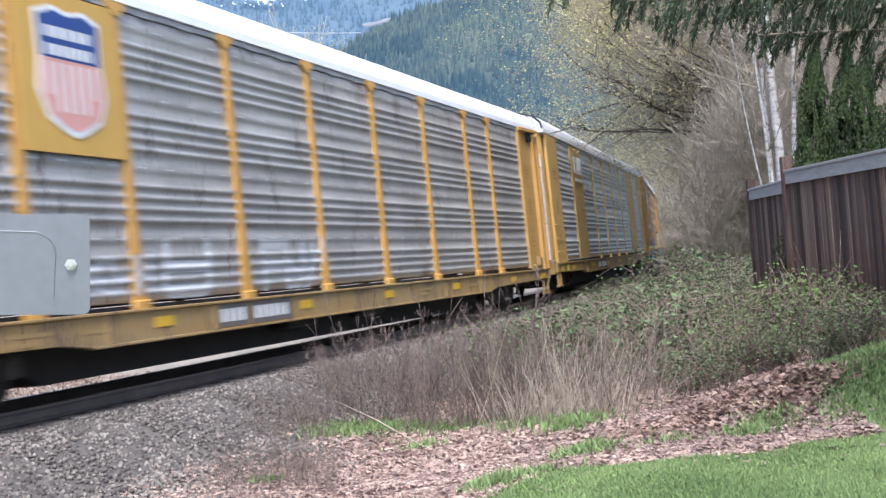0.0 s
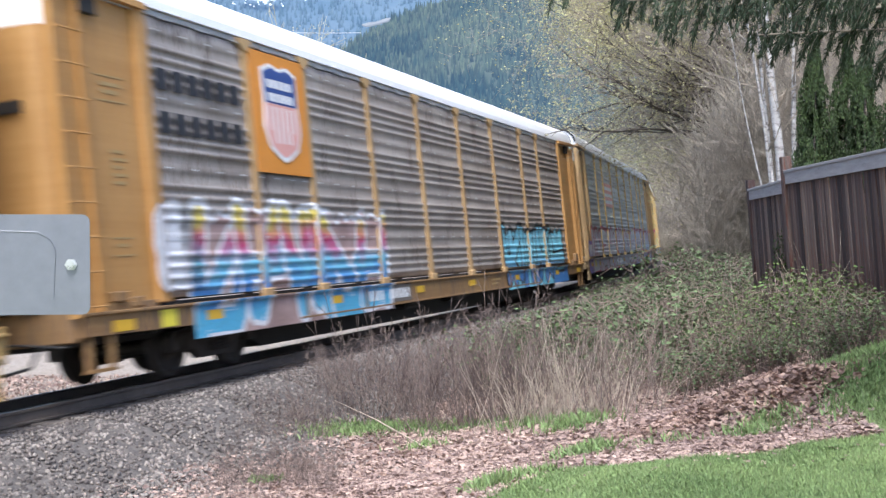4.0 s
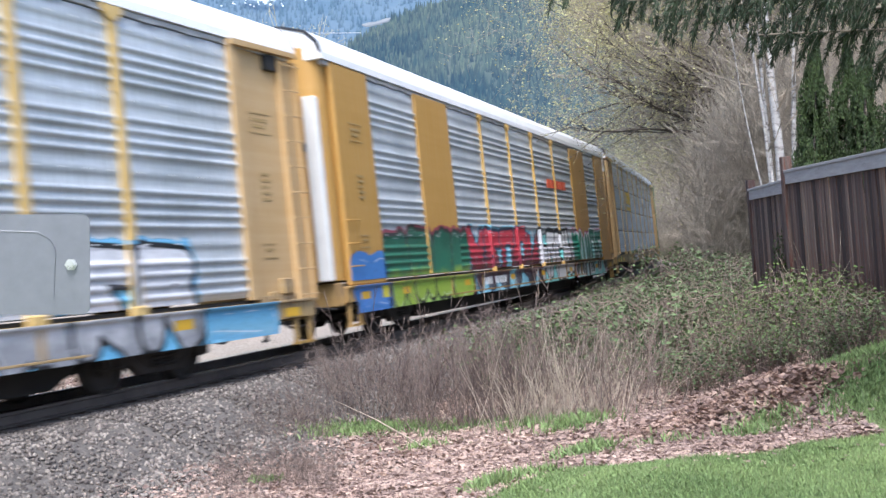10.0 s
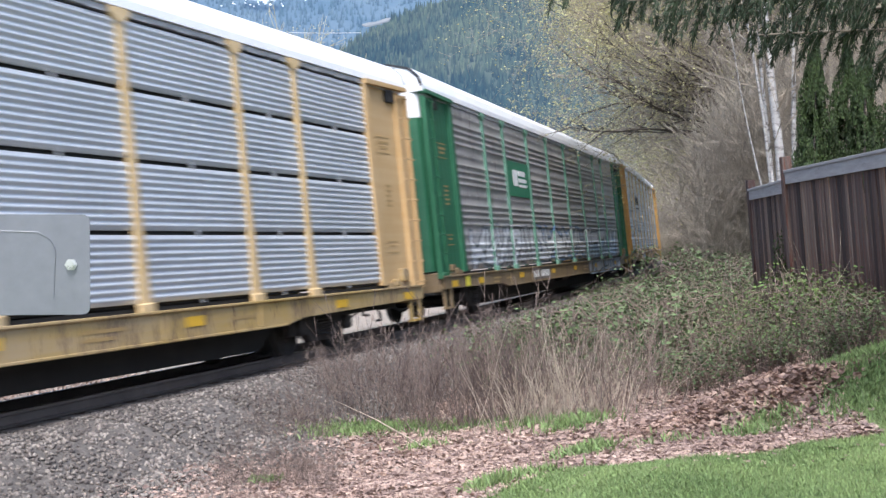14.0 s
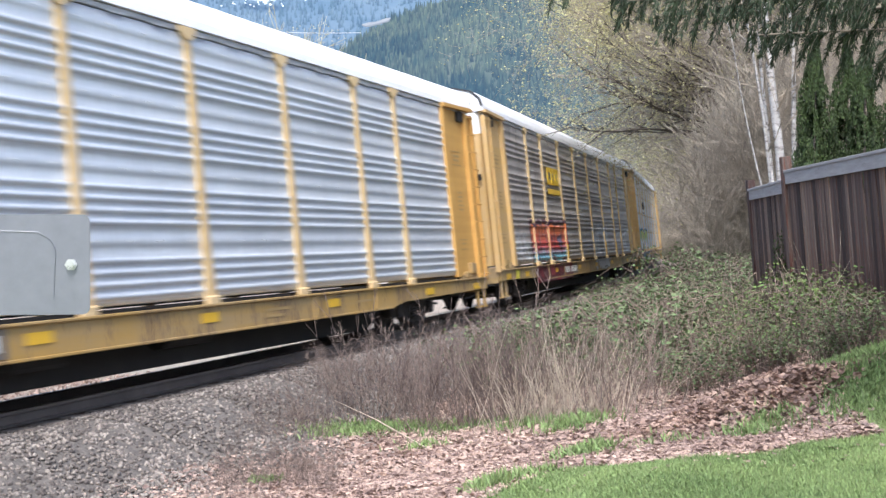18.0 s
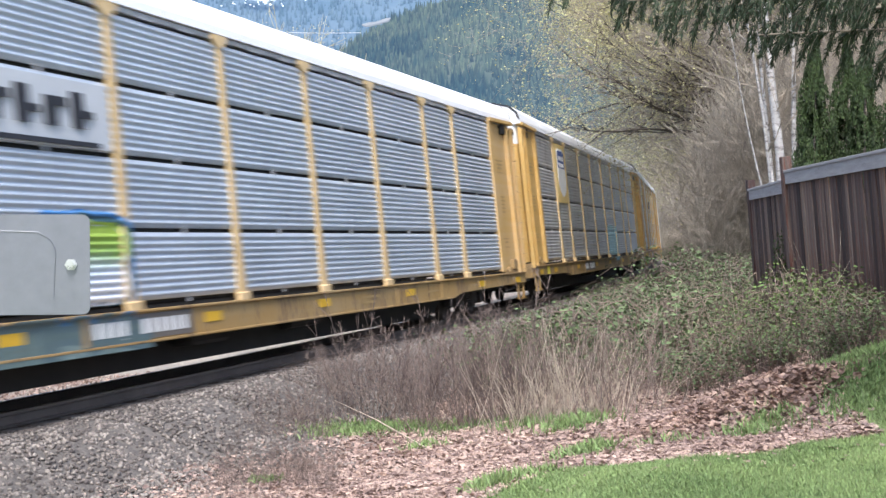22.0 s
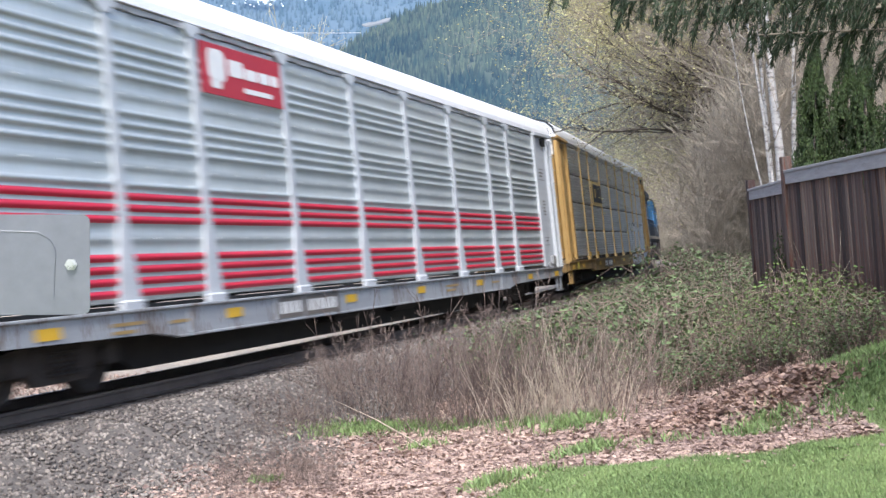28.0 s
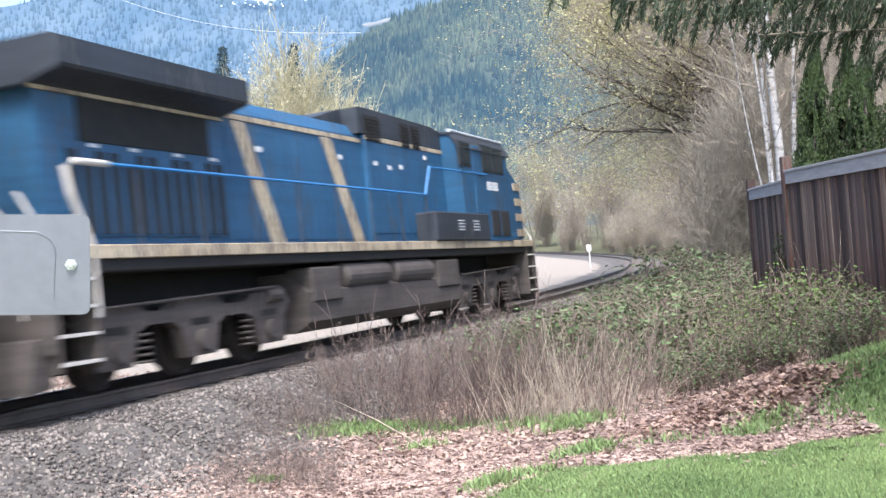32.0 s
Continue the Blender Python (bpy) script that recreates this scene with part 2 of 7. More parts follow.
# ---- ground, ballast and track ----
def ground_material():
    m, nt, ln = nodes_of("ground_cover")
    b = nt["Principled BSDF"]
    tc = nt.new("ShaderNodeTexCoord")
    co = tc.outputs["Object"]
    lawn = nt.new("ShaderNodeAttribute")
    lawn.attribute_name = "lawn"
    grit = nt.new("ShaderNodeAttribute")
    grit.attribute_name = "grit"
    far = nt.new("ShaderNodeAttribute")
    far.attribute_name = "wild"
    n1 = noise_tex(nt, ln, 0.8, 6, co)
    n2 = noise_tex(nt, ln, 14, 6, co, 0.7)
    n3 = noise_tex(nt, ln, 60, 4, co, 0.7)
    litter = ramp(nt, [(0.3, (0.2, 0.13, 0.1)), (0.45, (0.38, 0.27, 0.215)), (0.6, (0.55, 0.43, 0.36)), (0.72, (0.32, 0.23, 0.18))])
    ln.new(n2.outputs[0], litter.inputs[0])
    grass = ramp(nt, [(0.3, (0.08, 0.11, 0.035)), (0.5, (0.14, 0.19, 0.07)), (0.72, (0.24, 0.24, 0.12))])
    ln.new(maths(nt, ln, "MULTIPLY_ADD", n3.outputs[0], 0.5, maths(nt, ln, "MULTIPLY", n1.outputs[0], 0.5)), grass.inputs[0])
    stone = ramp(nt, [(0.3, (0.06, 0.052, 0.046)), (0.55, (0.15, 0.135, 0.12)), (0.75, (0.26, 0.235, 0.21))])
    ln.new(n3.outputs[0], stone.inputs[0])
    wild = ramp(nt, [(0.35, (0.2, 0.165, 0.135)), (0.6, (0.4, 0.345, 0.285))])
    ln.new(n2.outputs[0], wild.inputs[0])
    bank = nt.new("ShaderNodeAttribute")
    bank.attribute_name = "bank"
    floor_ = ramp(nt, [(0.32, (0.04, 0.042, 0.02)), (0.48, (0.1, 0.105, 0.045)), (0.6, (0.16, 0.13, 0.08)), (0.72, (0.13, 0.16, 0.05))])
    ln.new(maths(nt, ln, "MULTIPLY_ADD", n2.outputs[0], 0.5, maths(nt, ln, "MULTIPLY", n1.outputs[0], 0.5)), floor_.inputs[0])
    edge = maths(nt, ln, "MULTIPLY_ADD", n2.outputs[0], 0.9, -0.45)

    def cut(attr, soft=0.25):
        return maths(nt, ln, "MULTIPLY_ADD", maths(nt, ln, "ADD", attr, edge), 1 / soft, 0.5 - 0.5 / soft, True)
    c = mix(nt, ln, cut(far.outputs["Fac"]), litter.outputs[0], wild.outputs[0])
    c = mix(nt, ln, cut(bank.outputs["Fac"]), c, floor_.outputs[0])
    c = mix(nt, ln, cut(lawn.outputs["Fac"]), c, grass.outputs[0])
    c = mix(nt, ln, cut(grit.outputs["Fac"]), c, stone.outputs[0])
    ln.new(c, b.inputs["Base Color"])
    b.inputs["Roughness"].default_value = 0.95
    bumped(nt, ln, maths(nt, ln, "ADD", n2.outputs[0], maths(nt, ln, "MULTIPLY", n3.outputs[0], 0.4)), 0.8, 0.04, b)
    return m


def lawn_weight(x, y):
    """1 on the mown lawn, 0 on the litter; its border runs from before the camera to the fence."""
    x, y = np.asarray(x, float), np.asarray(y, float)
    d, _ = line_offset(x, y)
    d = d.reshape(x.shape)
    front = np.minimum(9.36 + 0.28 * np.sin(2.7 * (x - 0.5)) - y, 9.1 + 1.05 * (x - 0.46) - y)
    turf = np.minimum(np.minimum(x - 3.65, 11.2 + 0.3 * (x - 4.0) - y), 7.0 - x)
    return np.clip(0.5 + np.maximum(front, turf) * 1.4, 0, 1)


def build_ground():
    near = np.arange(-26, 26.01, 0.25)
    out = 26 * 1.13 ** np.arange(1, 40)
    out = out[out < 4400]
    xs = np.concatenate([-out[::-1], near, out])
    ny = np.arange(-6, 60.01, 0.3)
    yo = 60 * 1.1 ** np.arange(1, 48)
    yo = yo[yo < 4600]
    yb = -6 - 3 * 1.25 ** np.arange(0, 32)
    ys = np.concatenate([yb[yb > -3000][::-1], ny, yo])
    X, Y = np.meshgrid(xs, ys)
    Z = ground_z(X, Y).reshape(X.shape)
    V = np.stack([X.ravel(), Y.ravel(), Z.ravel()], 1)
    w = len(xs)
    i = (np.arange(len(ys) - 1)[:, None] * w + np.arange(w - 1)[None]).ravel()
    F = np.stack([i, i + 1, i + w + 1, i + w], 1)
    me = fast_mesh("ground", V, F, [ground_material()], True)
    d, _ = line_offset(V[:, 0], V[:, 1])
    lawn = lawn_weight(V[:, 0], V[:, 1]) * (d > 5)
    grit = np.clip(1.2 - (abs(d) - 2.6) / np.where(d > 0, 2.2, 1.2), 0, 1)
    wild = np.clip((-d - 2.2) / 0.6, 0, 1)
    bank = np.clip((V[:, 1] - 21) / 8, 0, 1) * np.clip((d - 3.3) / 1.2, 0, 1) + np.clip((-d - 26) / 10, 0, 1)
    for nm, val in (("lawn", lawn), ("grit", grit), ("wild", wild), ("bank", np.clip(bank, 0, 1))):
        at = me.attributes.new(nm, "FLOAT", "POINT")
        at.data.foreach_set("value", val.astype(np.float32))
    tagged(new("ground", me), "leaf-strewn ground with a mown lawn", "ground", kind="structure")


def build_track():
    bed = surface("ballast_bed", (0.05, 0.045, 0.04), (0.17, 0.15, 0.135), 0.95, 0, 9, 70, bump=1.0, dist=0.03)
    prof = [(-3.6, -0.95), (-3.4, -0.78), (-2.0, -0.4), (-1.5, -0.36), (1.5, -0.06), (2.1, -0.1), (3.4, -0.62), (3.6, -0.9)]
    V, F = sweep("ballast", prof, -300, 360, 1.0, None, 0.0)
    tagged(new("ballast", mesh_of("ballast", V, F, bed, True)), "grey crushed-stone ballast under the rails", "ballast", kind="structure")
    track = tagged(new("railway_track"), "rusty steel rails on dark sleepers", "railway track", kind="structure")
    h = 0.172
    head = [(-0.070, -h), (-0.070, -h + 0.014), (-0.01, -h + 0.03), (-0.009, -0.045), (-0.037, -0.036), (-0.037, -0.006), (-0.03, 0.0), (0.03, 0.0), (0.037, -0.006), (0.037, -0.036), (0.009, -0.045), (0.01, -h + 0.03), (0.070, -h + 0.014), (0.070, -h)]
    for off in (-0.755, 0.755):
        V, F = sweep("rail", head, -300, 360, 1.0, None, CANT, off)
        idx = [1 if (k % 13) == 6 else 0 for k in range(len(F))]
        piece("rail", mesh_of("rail", V, F, [RAIL, RAIL_TOP], False, idx), track)
    sl = boxm("sleeper", SLEEPER, -0.115, 0.115, -1.3, 1.3, -0.36, -0.185, 0.012)
    for k in range(250):
        s = -8 + k * 0.52
        c, th = on_line(s)
        lat, up = canted(th)
        d = lat.cross(up) * -1
        m = Matrix((d, -lat, up)).transposed().to_4x4()
        m.translation = c
        piece("sleeper", sl, track, m @ Matrix.Rotation(RNG.normal(0, 0.01), 4, "Z"))


build_ground()
build_track()


# ---- plants ----
def tubes_mesh(name, segs, mats, thick_sides=6, thin_sides=3, limit=0.02):
    """Tapered limbs: segs of (p0, p1, r0, r1)."""
    S = np.array([(*a, *b, r0, r1) for a, b, r0, r1 in segs])
    Vs, Fs, base = [], [], 0
    for sel, n in ((S[:, 6] >= limit, thick_sides), (S[:, 6] < limit, thin_sides)):
        Q = S[sel]
        if not len(Q):
            continue
        p0, p1, r0, r1 = Q[:, 0:3], Q[:, 3:6], Q[:, 6], Q[:, 7]
        d = p1 - p0
        d /= np.linalg.norm(d, axis=1)[:, None] + 1e-9
        ref = np.where(abs(d[:, 2:3]) < 0.9, [[0.0, 0, 1]], [[1.0, 0, 0]])
        a = np.cross(d, ref)
        a /= np.linalg.norm(a, axis=1)[:, None]
        b = np.cross(d, a)
        ang = 2 * np.pi * np.arange(n) / n
        ring = a[:, None] * np.cos(ang)[None, :, None] + b[:, None] * np.sin(ang)[None, :, None]
        v = np.concatenate([p0[:, None] + ring * r0[:, None, None], p1[:, None] + ring * r1[:, None, None]], 1)
        k = np.arange(n)
        f = np.stack([k, (k + 1) % n, n + (k + 1) % n, n + k], 1)
        F = f[None] + (np.arange(len(Q)) * 2 * n)[:, None, None] + base
        Vs.append(v.reshape(-1, 3))
        Fs.append(F.reshape(-1, 4))
        base += len(Q) * 2 * n
    return fast_mesh(name, np.concatenate(Vs), np.concatenate(Fs), mats, True)


def grow(rng, height, radius, kids=(16, 8, 6, 4), lean=(0, 0), wig=0.12, rise=0.12, first=0.3, angle=(35, 70), shrink=(0.42, 0.62), droop=0.0):
    """Limbs of a bare broadleaved tree: trunk segments, limb segments, and the places of its tips."""
    trunk, limbs, tips = [], [], []

    def shoot(p, d, length, r, level):
        n = (9, 6, 5, 3, 2)[level]
        pos, step = np.array(p, float), length / n
        d = np.array(d, float)
        nk = kids[level] if level < len(kids) else 0
        at = sorted(rng.uniform(first if level == 0 else 0.15, 1.0, nk))
        for i in range(n):
            d = d + rng.normal(0, wig * (1 + 0.4 * level), 3) + np.array([0, 0, rise * (1 if level else 0.3) - droop * level])
            d /= np.linalg.norm(d)
            r0, r1 = r * (1 - 0.85 * i / n), r * (1 - 0.85 * (i + 1) / n)
            q = pos + d * step
            (trunk if level == 0 else limbs).append((tuple(pos), tuple(q), r0, r1))
            while at and at[0] <= (i + 1) / n:
                f = at.pop(0)
                side = rng.normal(0, 1, 3)
                side -= d * side.dot(d)
                side /= np.linalg.norm(side) + 1e-9
                a = radians(rng.uniform(*angle))
                kid = d * math.cos(a) + side * math.sin(a)
                ln_ = length * rng.uniform(*shrink) * (1.1 - 0.55 * f)
                shoot(pos + d * step * rng.uniform(0, 1), kid, ln_, max(0.0065, r0 * rng.uniform(0.3, 0.5)), level + 1)
            pos = q
        if level >= 2:
            tips.append(tuple(pos))
    shoot((0, 0, -0.15), (lean[0], lean[1], 1), height, radius, 0)
    return trunk, limbs, tips


BARK = surface("grey_bark", (0.075, 0.063, 0.052), (0.21, 0.18, 0.15), 0.9, 0, 3, 30, vary=0.2, stretch=(2, 2, 0.5))
TWIG = surface("twig_bark", (0.16, 0.132, 0.103), (0.385, 0.33, 0.258), 0.9, 0, 3, 20, vary=0.2, bump=0)
BUD = surface("spring_buds", (0.4, 0.38, 0.16), (0.62, 0.57, 0.29), 0.8, 0, 2, 10, vary=0.25, island=True, bump=0)
BIRCH = surface("birch_bark", (0.28, 0.265, 0.25), (0.5, 0.48, 0.46), 0.8, 0, 1.6, 22, stain=(0.09, 0.078, 0.07), stain_at=0.5, stretch=(1, 1, 2.5))
NEEDLE = surface("conifer_needles", (0.016, 0.029, 0.014), (0.045, 0.066, 0.03), 0.8, 0, 2, 20, vary=0.35, island=True, bump=0)
CEDAR = surface("cedar_leaf", (0.004, 0.012, 0.003), (0.05, 0.082, 0.015), 0.8, 0, 1.6, 20, vary=0.4, island=True, bump=0)
BRAMBLE_LEAF = surface("bramble_leaf", (0.03, 0.055, 0.02), (0.17, 0.225, 0.09), 0.75, 0, 0.9, 15, stain=(0.16, 0.11, 0.07), stain_at=0.6, vary=0.55, island=True, bump=0)
CANE = surface("bramble_cane", (0.07, 0.048, 0.04), (0.29, 0.22, 0.175), 0.85, 0, 3, 20, vary=0.3, bump=0)
DRY = surface("dry_stalk", (0.065, 0.045, 0.041), (0.3, 0.23, 0.195), 0.9, 0, 2, 20, vary=0.35, bump=0)
STRAW = surface("straw", (0.36, 0.29, 0.22), (0.56, 0.48, 0.38), 0.9, 0, 3, 20, vary=0.25, island=True, bump=0)
LITTER = surface("fallen_leaf", (0.16, 0.098, 0.078), (0.49, 0.365, 0.305), 0.85, 0, 1.5, 20, vary=0.5, island=True, bump=0)
BLADE = surface("grass_blade", (0.1, 0.16, 0.052), (0.245, 0.325, 0.12), 0.7, 0, 0.8, 20, vary=0.4, island=True, bump=0)
STONE = surface("ballast_stone", (0.06, 0.05, 0.044), (0.27, 0.234, 0.207), 0.9, 0, 2, 30, vary=0.65, island=True, bump=0.4)

LEAF_V = [(-0.5, 0, 0), (0, -0.32, 0.06), (0.5, 0, 0.02), (0, 0.32, 0.06)]
LEAF_F = [(0, 1, 2, 3)]


def leaf_cloud(name, P, rng, size, mats, spread=0.0):
    P = np.asarray(P, float) + rng.normal(0, spread, (len(P), 3))
    n = len(P)
    return scatter(name, LEAF_V, LEAF_F, P, rng.uniform(0.6, 1.3, n) * size, rng.uniform(0, 6.28, n), rng.uniform(-1.3, 1.3, n), mats)


def bare_tree(label, seed, height, radius, buds, bark=None, bud_size=0.048, limb_mat=None, **kw):
    rng = np.random.default_rng(seed)
    trunk, limbs, tips = grow(rng, height, radius, **kw)
    if limb_mat:
        limbs = [(p, q, r0 * 2.0, r1 * 2.0) if r0 > 0.0075 else (p, q, r0, r1) for p, q, r0, r1 in limbs]
    t = thing("tree", label, "tree", "bare trees beside the line")
    part("trunk", tubes_mesh("trunk", trunk, bark or BARK, 8), None, t)
    tagged(part("limb_frame", tubes_mesh("limb_frame", [s for s in limbs if s[2] >= 0.02], limb_mat or BARK, 5), None, t), kind="stuff")
    part("crown", tubes_mesh("crown", [s for s in limbs if s[2] < 0.02], TWIG, 4), None, t, "bare twiggy crown")
    if buds:
        P = np.repeat(np.array(tips), buds, 0)
        tagged(part("bud_cover", leaf_cloud("bud_cover", P, rng, bud_size, BUD, 0.2), None, t, "small yellow-green spring buds"), kind="stuff")
    return t


FAMILY = {}


def plant(key, x, y, turn=0.0, size=1.0):
    """A copy of a grown prototype, stood on the ground."""
    proto, used = FAMILY[key]
    m = Matrix.Translation((x, y, gz(x, y) - 0.03)) @ Matrix.Rotation(turn, 4, "Z")
    if used:
        ob = copy_thing(proto, m)
    else:
        ob = proto
        ob.matrix_basis = m
        FAMILY[key] = (proto, True)
    ob.scale = (size, size, size)
    return ob


WILLOW = surface("willow_twig", (0.42, 0.39, 0.25), (0.6, 0.55, 0.36), 0.85, 0, 3, 20, vary=0.2, bump=0)
BRUSH = surface("grey_brush", (0.22, 0.187, 0.15), (0.48, 0.42, 0.335), 0.9, 0, 2, 20, vary=0.3, bump=0)


def thicket(seed, h, stems, spread, mat_, label, budded):
    """A fan of many upright stems from one root, each feathering into twigs."""
    rng = np.random.default_rng(seed)
    segs, P = [], []
    for _ in range(stems):
        a, f = rng.uniform(0, 6.28), rng.uniform(0, 1) ** 0.6
        end = np.array([math.cos(a) * spread * f, math.sin(a) * spread * f, h * (1 - 0.42 * f * f) * rng.uniform(0.8, 1.05)])
        p = np.array([math.cos(a), math.sin(a), 0]) * spread * f * 0.22
        n = 9
        start = p.copy()
        for i in range(n):
            u = (i + 1) / n
            q = start + (end - start) * np.array([u ** 1.25, u ** 1.25, u]) + rng.normal(0, 0.02 * h, 3)
            r = (0.0042 if budded else 0.0028) * h * (1 - 0.8 * i / n)
            segs.append((tuple(p), tuple(q), r, r * 0.86))
            if i > 1:
                for _k in range(3):
                    d = (q - p) / np.linalg.norm(q - p) + rng.normal(0, 0.42, 3)
                    e = q + d * h * rng.uniform(0.05, 0.13)
                    segs.append((tuple(q), tuple(e), 0.0017 * h, 0.0009 * h))
                    P.append(e)
                    for _j in range(2):
                        m_ = q + (e - q) * rng.uniform(0.4, 0.9)
                        segs.append((tuple(m_), tuple(m_ + (d + rng.normal(0, 0.5, 3)) * h * 0.04), 0.0012 * h, 0.0008 * h))
            p = q
    t = thing("thicket", label, "bush" if not budded else "tree", "thickets beside the line")
    lim = 0.0018 * h
    tagged(part("stem_fan", tubes_mesh("stem_fan", [s for s in segs if s[2] > lim], mat_, 4, 3, 0.03), None, t), kind="stuff")
    tagged(part("twig_cover", tubes_mesh("twig_cover", [s for s in segs if s[2] <= lim], mat_, 4, 3, 0.03), None, t), kind="stuff")
    if budded:
        tagged(part("bud_cover", leaf_cloud("bud_cover", np.repeat(np.array(P), 7, 0), rng, 0.14, WILLOW, 0.3), None, t), kind="stuff")
    return t


def woods():
    rng = np.random.default_rng(11)
    FAMILY["alder1"] = (bare_tree("tall bare alder with a few spring buds", 1, 15, 0.12, 1), False)
    FAMILY["alder2"] = (bare_tree("slim bare alder leaning towards the line", 2, 13, 0.13, 1, lean=(-0.25, 0)), False)
    FAMILY["maple1"] = (bare_tree("wide bare maple with yellow-green buds", 3, 12, 0.11, 7, kids=(17, 9, 6, 4), first=0.4, angle=(50, 80), rise=0.06, shrink=(0.5, 0.7)), False)
    FAMILY["maple2"] = (bare_tree("bare maple with long level branches and buds", 4, 11, 0.1, 6, kids=(17, 9, 6, 4), first=0.4, angle=(55, 85), rise=0.03, shrink=(0.5, 0.75), lean=(-0.15, 0)), False)
    FAMILY["thin1"] = (bare_tree("thin grey sapling without leaves", 5, 9, 0.06, 0, kids=(16, 9, 5, 3), first=0.1, rise=0.16, angle=(25, 55)), False)
    FAMILY["budding"] = (bare_tree("rounded tree in pale yellow spring bud", 8, 15, 0.25, 6, kids=(20, 8, 5, 3), first=0.1, angle=(25, 60), rise=0.14, shrink=(0.45, 0.65)), False)
    FAMILY["maple3"] = (bare_tree("great maple with long level limbs in yellow-green bud", 14, 15, 0.15, 5, bud_size=0.09, limb_mat=surface("dark_limb", (0.03, 0.025, 0.02), (0.085, 0.07, 0.055), 0.9, 0, 3, 20, bump=0), kids=(22, 10, 6, 4), first=0.36, angle=(58, 88), rise=0.02, shrink=(0.5, 0.75), lean=(-0.32, -0.02)), False)
    for x, y, turn, size in ((14.4, 46, 0.0, 1.05), (13.6, 53, 0.4, 1.1), (17.5, 60, -0.4, 1.25), (12.6, 38, -0.25, 0.9)):
        plant("maple3", x, y, turn, size)
    # along the bank on the camera's side, out to the bend
    for x, y, key, turn, size in (
            (10.4, 36, "maple1", 1.0, 1.1), (12.5, 43, "maple2", 2.9, 1.1), (10.6, 27, "thin1", 0.0, 1.0), (11.8, 33, "thin1", 1.4, 1.2),
            (13.5, 38, "alder2", 0.3, 1.1), (9.6, 38, "thin1", 0.4, 1.05), (13.2, 50, "alder1", 0, 1.1), (16, 57, "maple1", 2.2, 1.3), (14.5, 46, "thin1", 2, 1.3), (12.4, 47, "thin1", 6, 1.2),
            (18, 63, "alder2", 0.2, 1.2), (17.5, 52, "alder1", 3, 1.15), (20, 72, "alder1", 2, 1.1), (19.5, 66, "maple2", 1, 1.2), (22.5, 80, "maple1", 0.4, 1.3), (24, 92, "alder2", 0, 1.3),
            (26, 104, "alder1", 1, 1.2), (27, 117, "maple2", 1, 1.3), (28, 130, "alder1", 4, 1.2), (29, 145, "maple1", 3, 1.2), (16.2, 44, "alder1", 5, 1.0), (19, 48, "maple1", 5, 1.2), (22, 60, "maple2", 4, 1.3), (15, 34, "thin1", 5, 1.3), (17, 38, "alder2", 1, 1.2), (13, 28, "thin1", 1, 1.1)):
        plant(key, x, y, turn, size)
    # the wall of trees round the outside of the bend
    k = 0
    while k < 44:
        x, y = rng.uniform(-70, 60), rng.uniform(150, 290)
        d, _ = line_offset([x], [y])
        if 7 < d[0] < 50 and (x > -60):
            plant(("alder1", "maple1", "thin1", "alder2", "maple2", "thin1")[k % 6], x, y, rng.uniform(0, 6), rng.uniform(0.9, 1.4) * (1.5 if k % 6 in (2, 5) else 1))
            k += 1
    # pale willow behind the line, and grey brush round the bend and up the bank
    FAMILY["willow"] = (thicket(95, 17.2, 120, 5.4, WILLOW, "rounded willow in pale yellow spring bud", True), False)
    plant("willow", -11.6, 92, 0, 1.0)
    plant("willow", -7.6, 97, 2, 0.74)
    for q in range(4):
        FAMILY[f"brush{q}"] = (thicket(100 + q, 7.5, 46, 2.2, BRUSH, "upright grey-brown brush without leaves", False), False)
    k = 0
    while k < 92:
        s_ = rng.uniform(88, 250)
        p, th = on_line(s_)
        d = rng.uniform(5.5, 30) if k < 70 else -rng.uniform(28, 46)
        plant(f"brush{k % 4}", p.x + math.cos(th) * d, p.y - math.sin(th) * d, rng.uniform(0, 6), rng.uniform(0.5, 0.9) if 0 < d < 9 else rng.uniform(1.0, 1.75))
        k += 1
    for k in range(80):
        p, th = on_line(rng.uniform(95, 200))
        d = rng.uniform(5.0, 15)
        plant(f"brush{k % 4}", p.x + math.cos(th) * d, p.y - math.sin(th) * d, rng.uniform(0, 6), rng.uniform(0.45, 0.8) if d < 8 else rng.uniform(0.7, 1.3))
    for k in range(34):
        p, th = on_line(rng.uniform(36, 100))
        d = rng.uniform(7.5, 16)
        plant(f"brush{k % 4}", p.x + math.cos(th) * d, p.y - math.sin(th) * d, rng.uniform(0, 6), rng.uniform(0.4, 0.85))
    for k in range(26):
        y = rng.uniform(28, 44)
        plant(f"brush{k % 4}", y * rng.uniform(0.215, 0.36) + 0.6, y, rng.uniform(0, 6), rng.uniform(0.6, 1.15))
    for x, y, s in ((-34, 120, 1.0), (-48, 100, 1.1), (-24, 130, 0.9), (-40, 75, 0.9)):
        plant("budding", x, y, x, s)


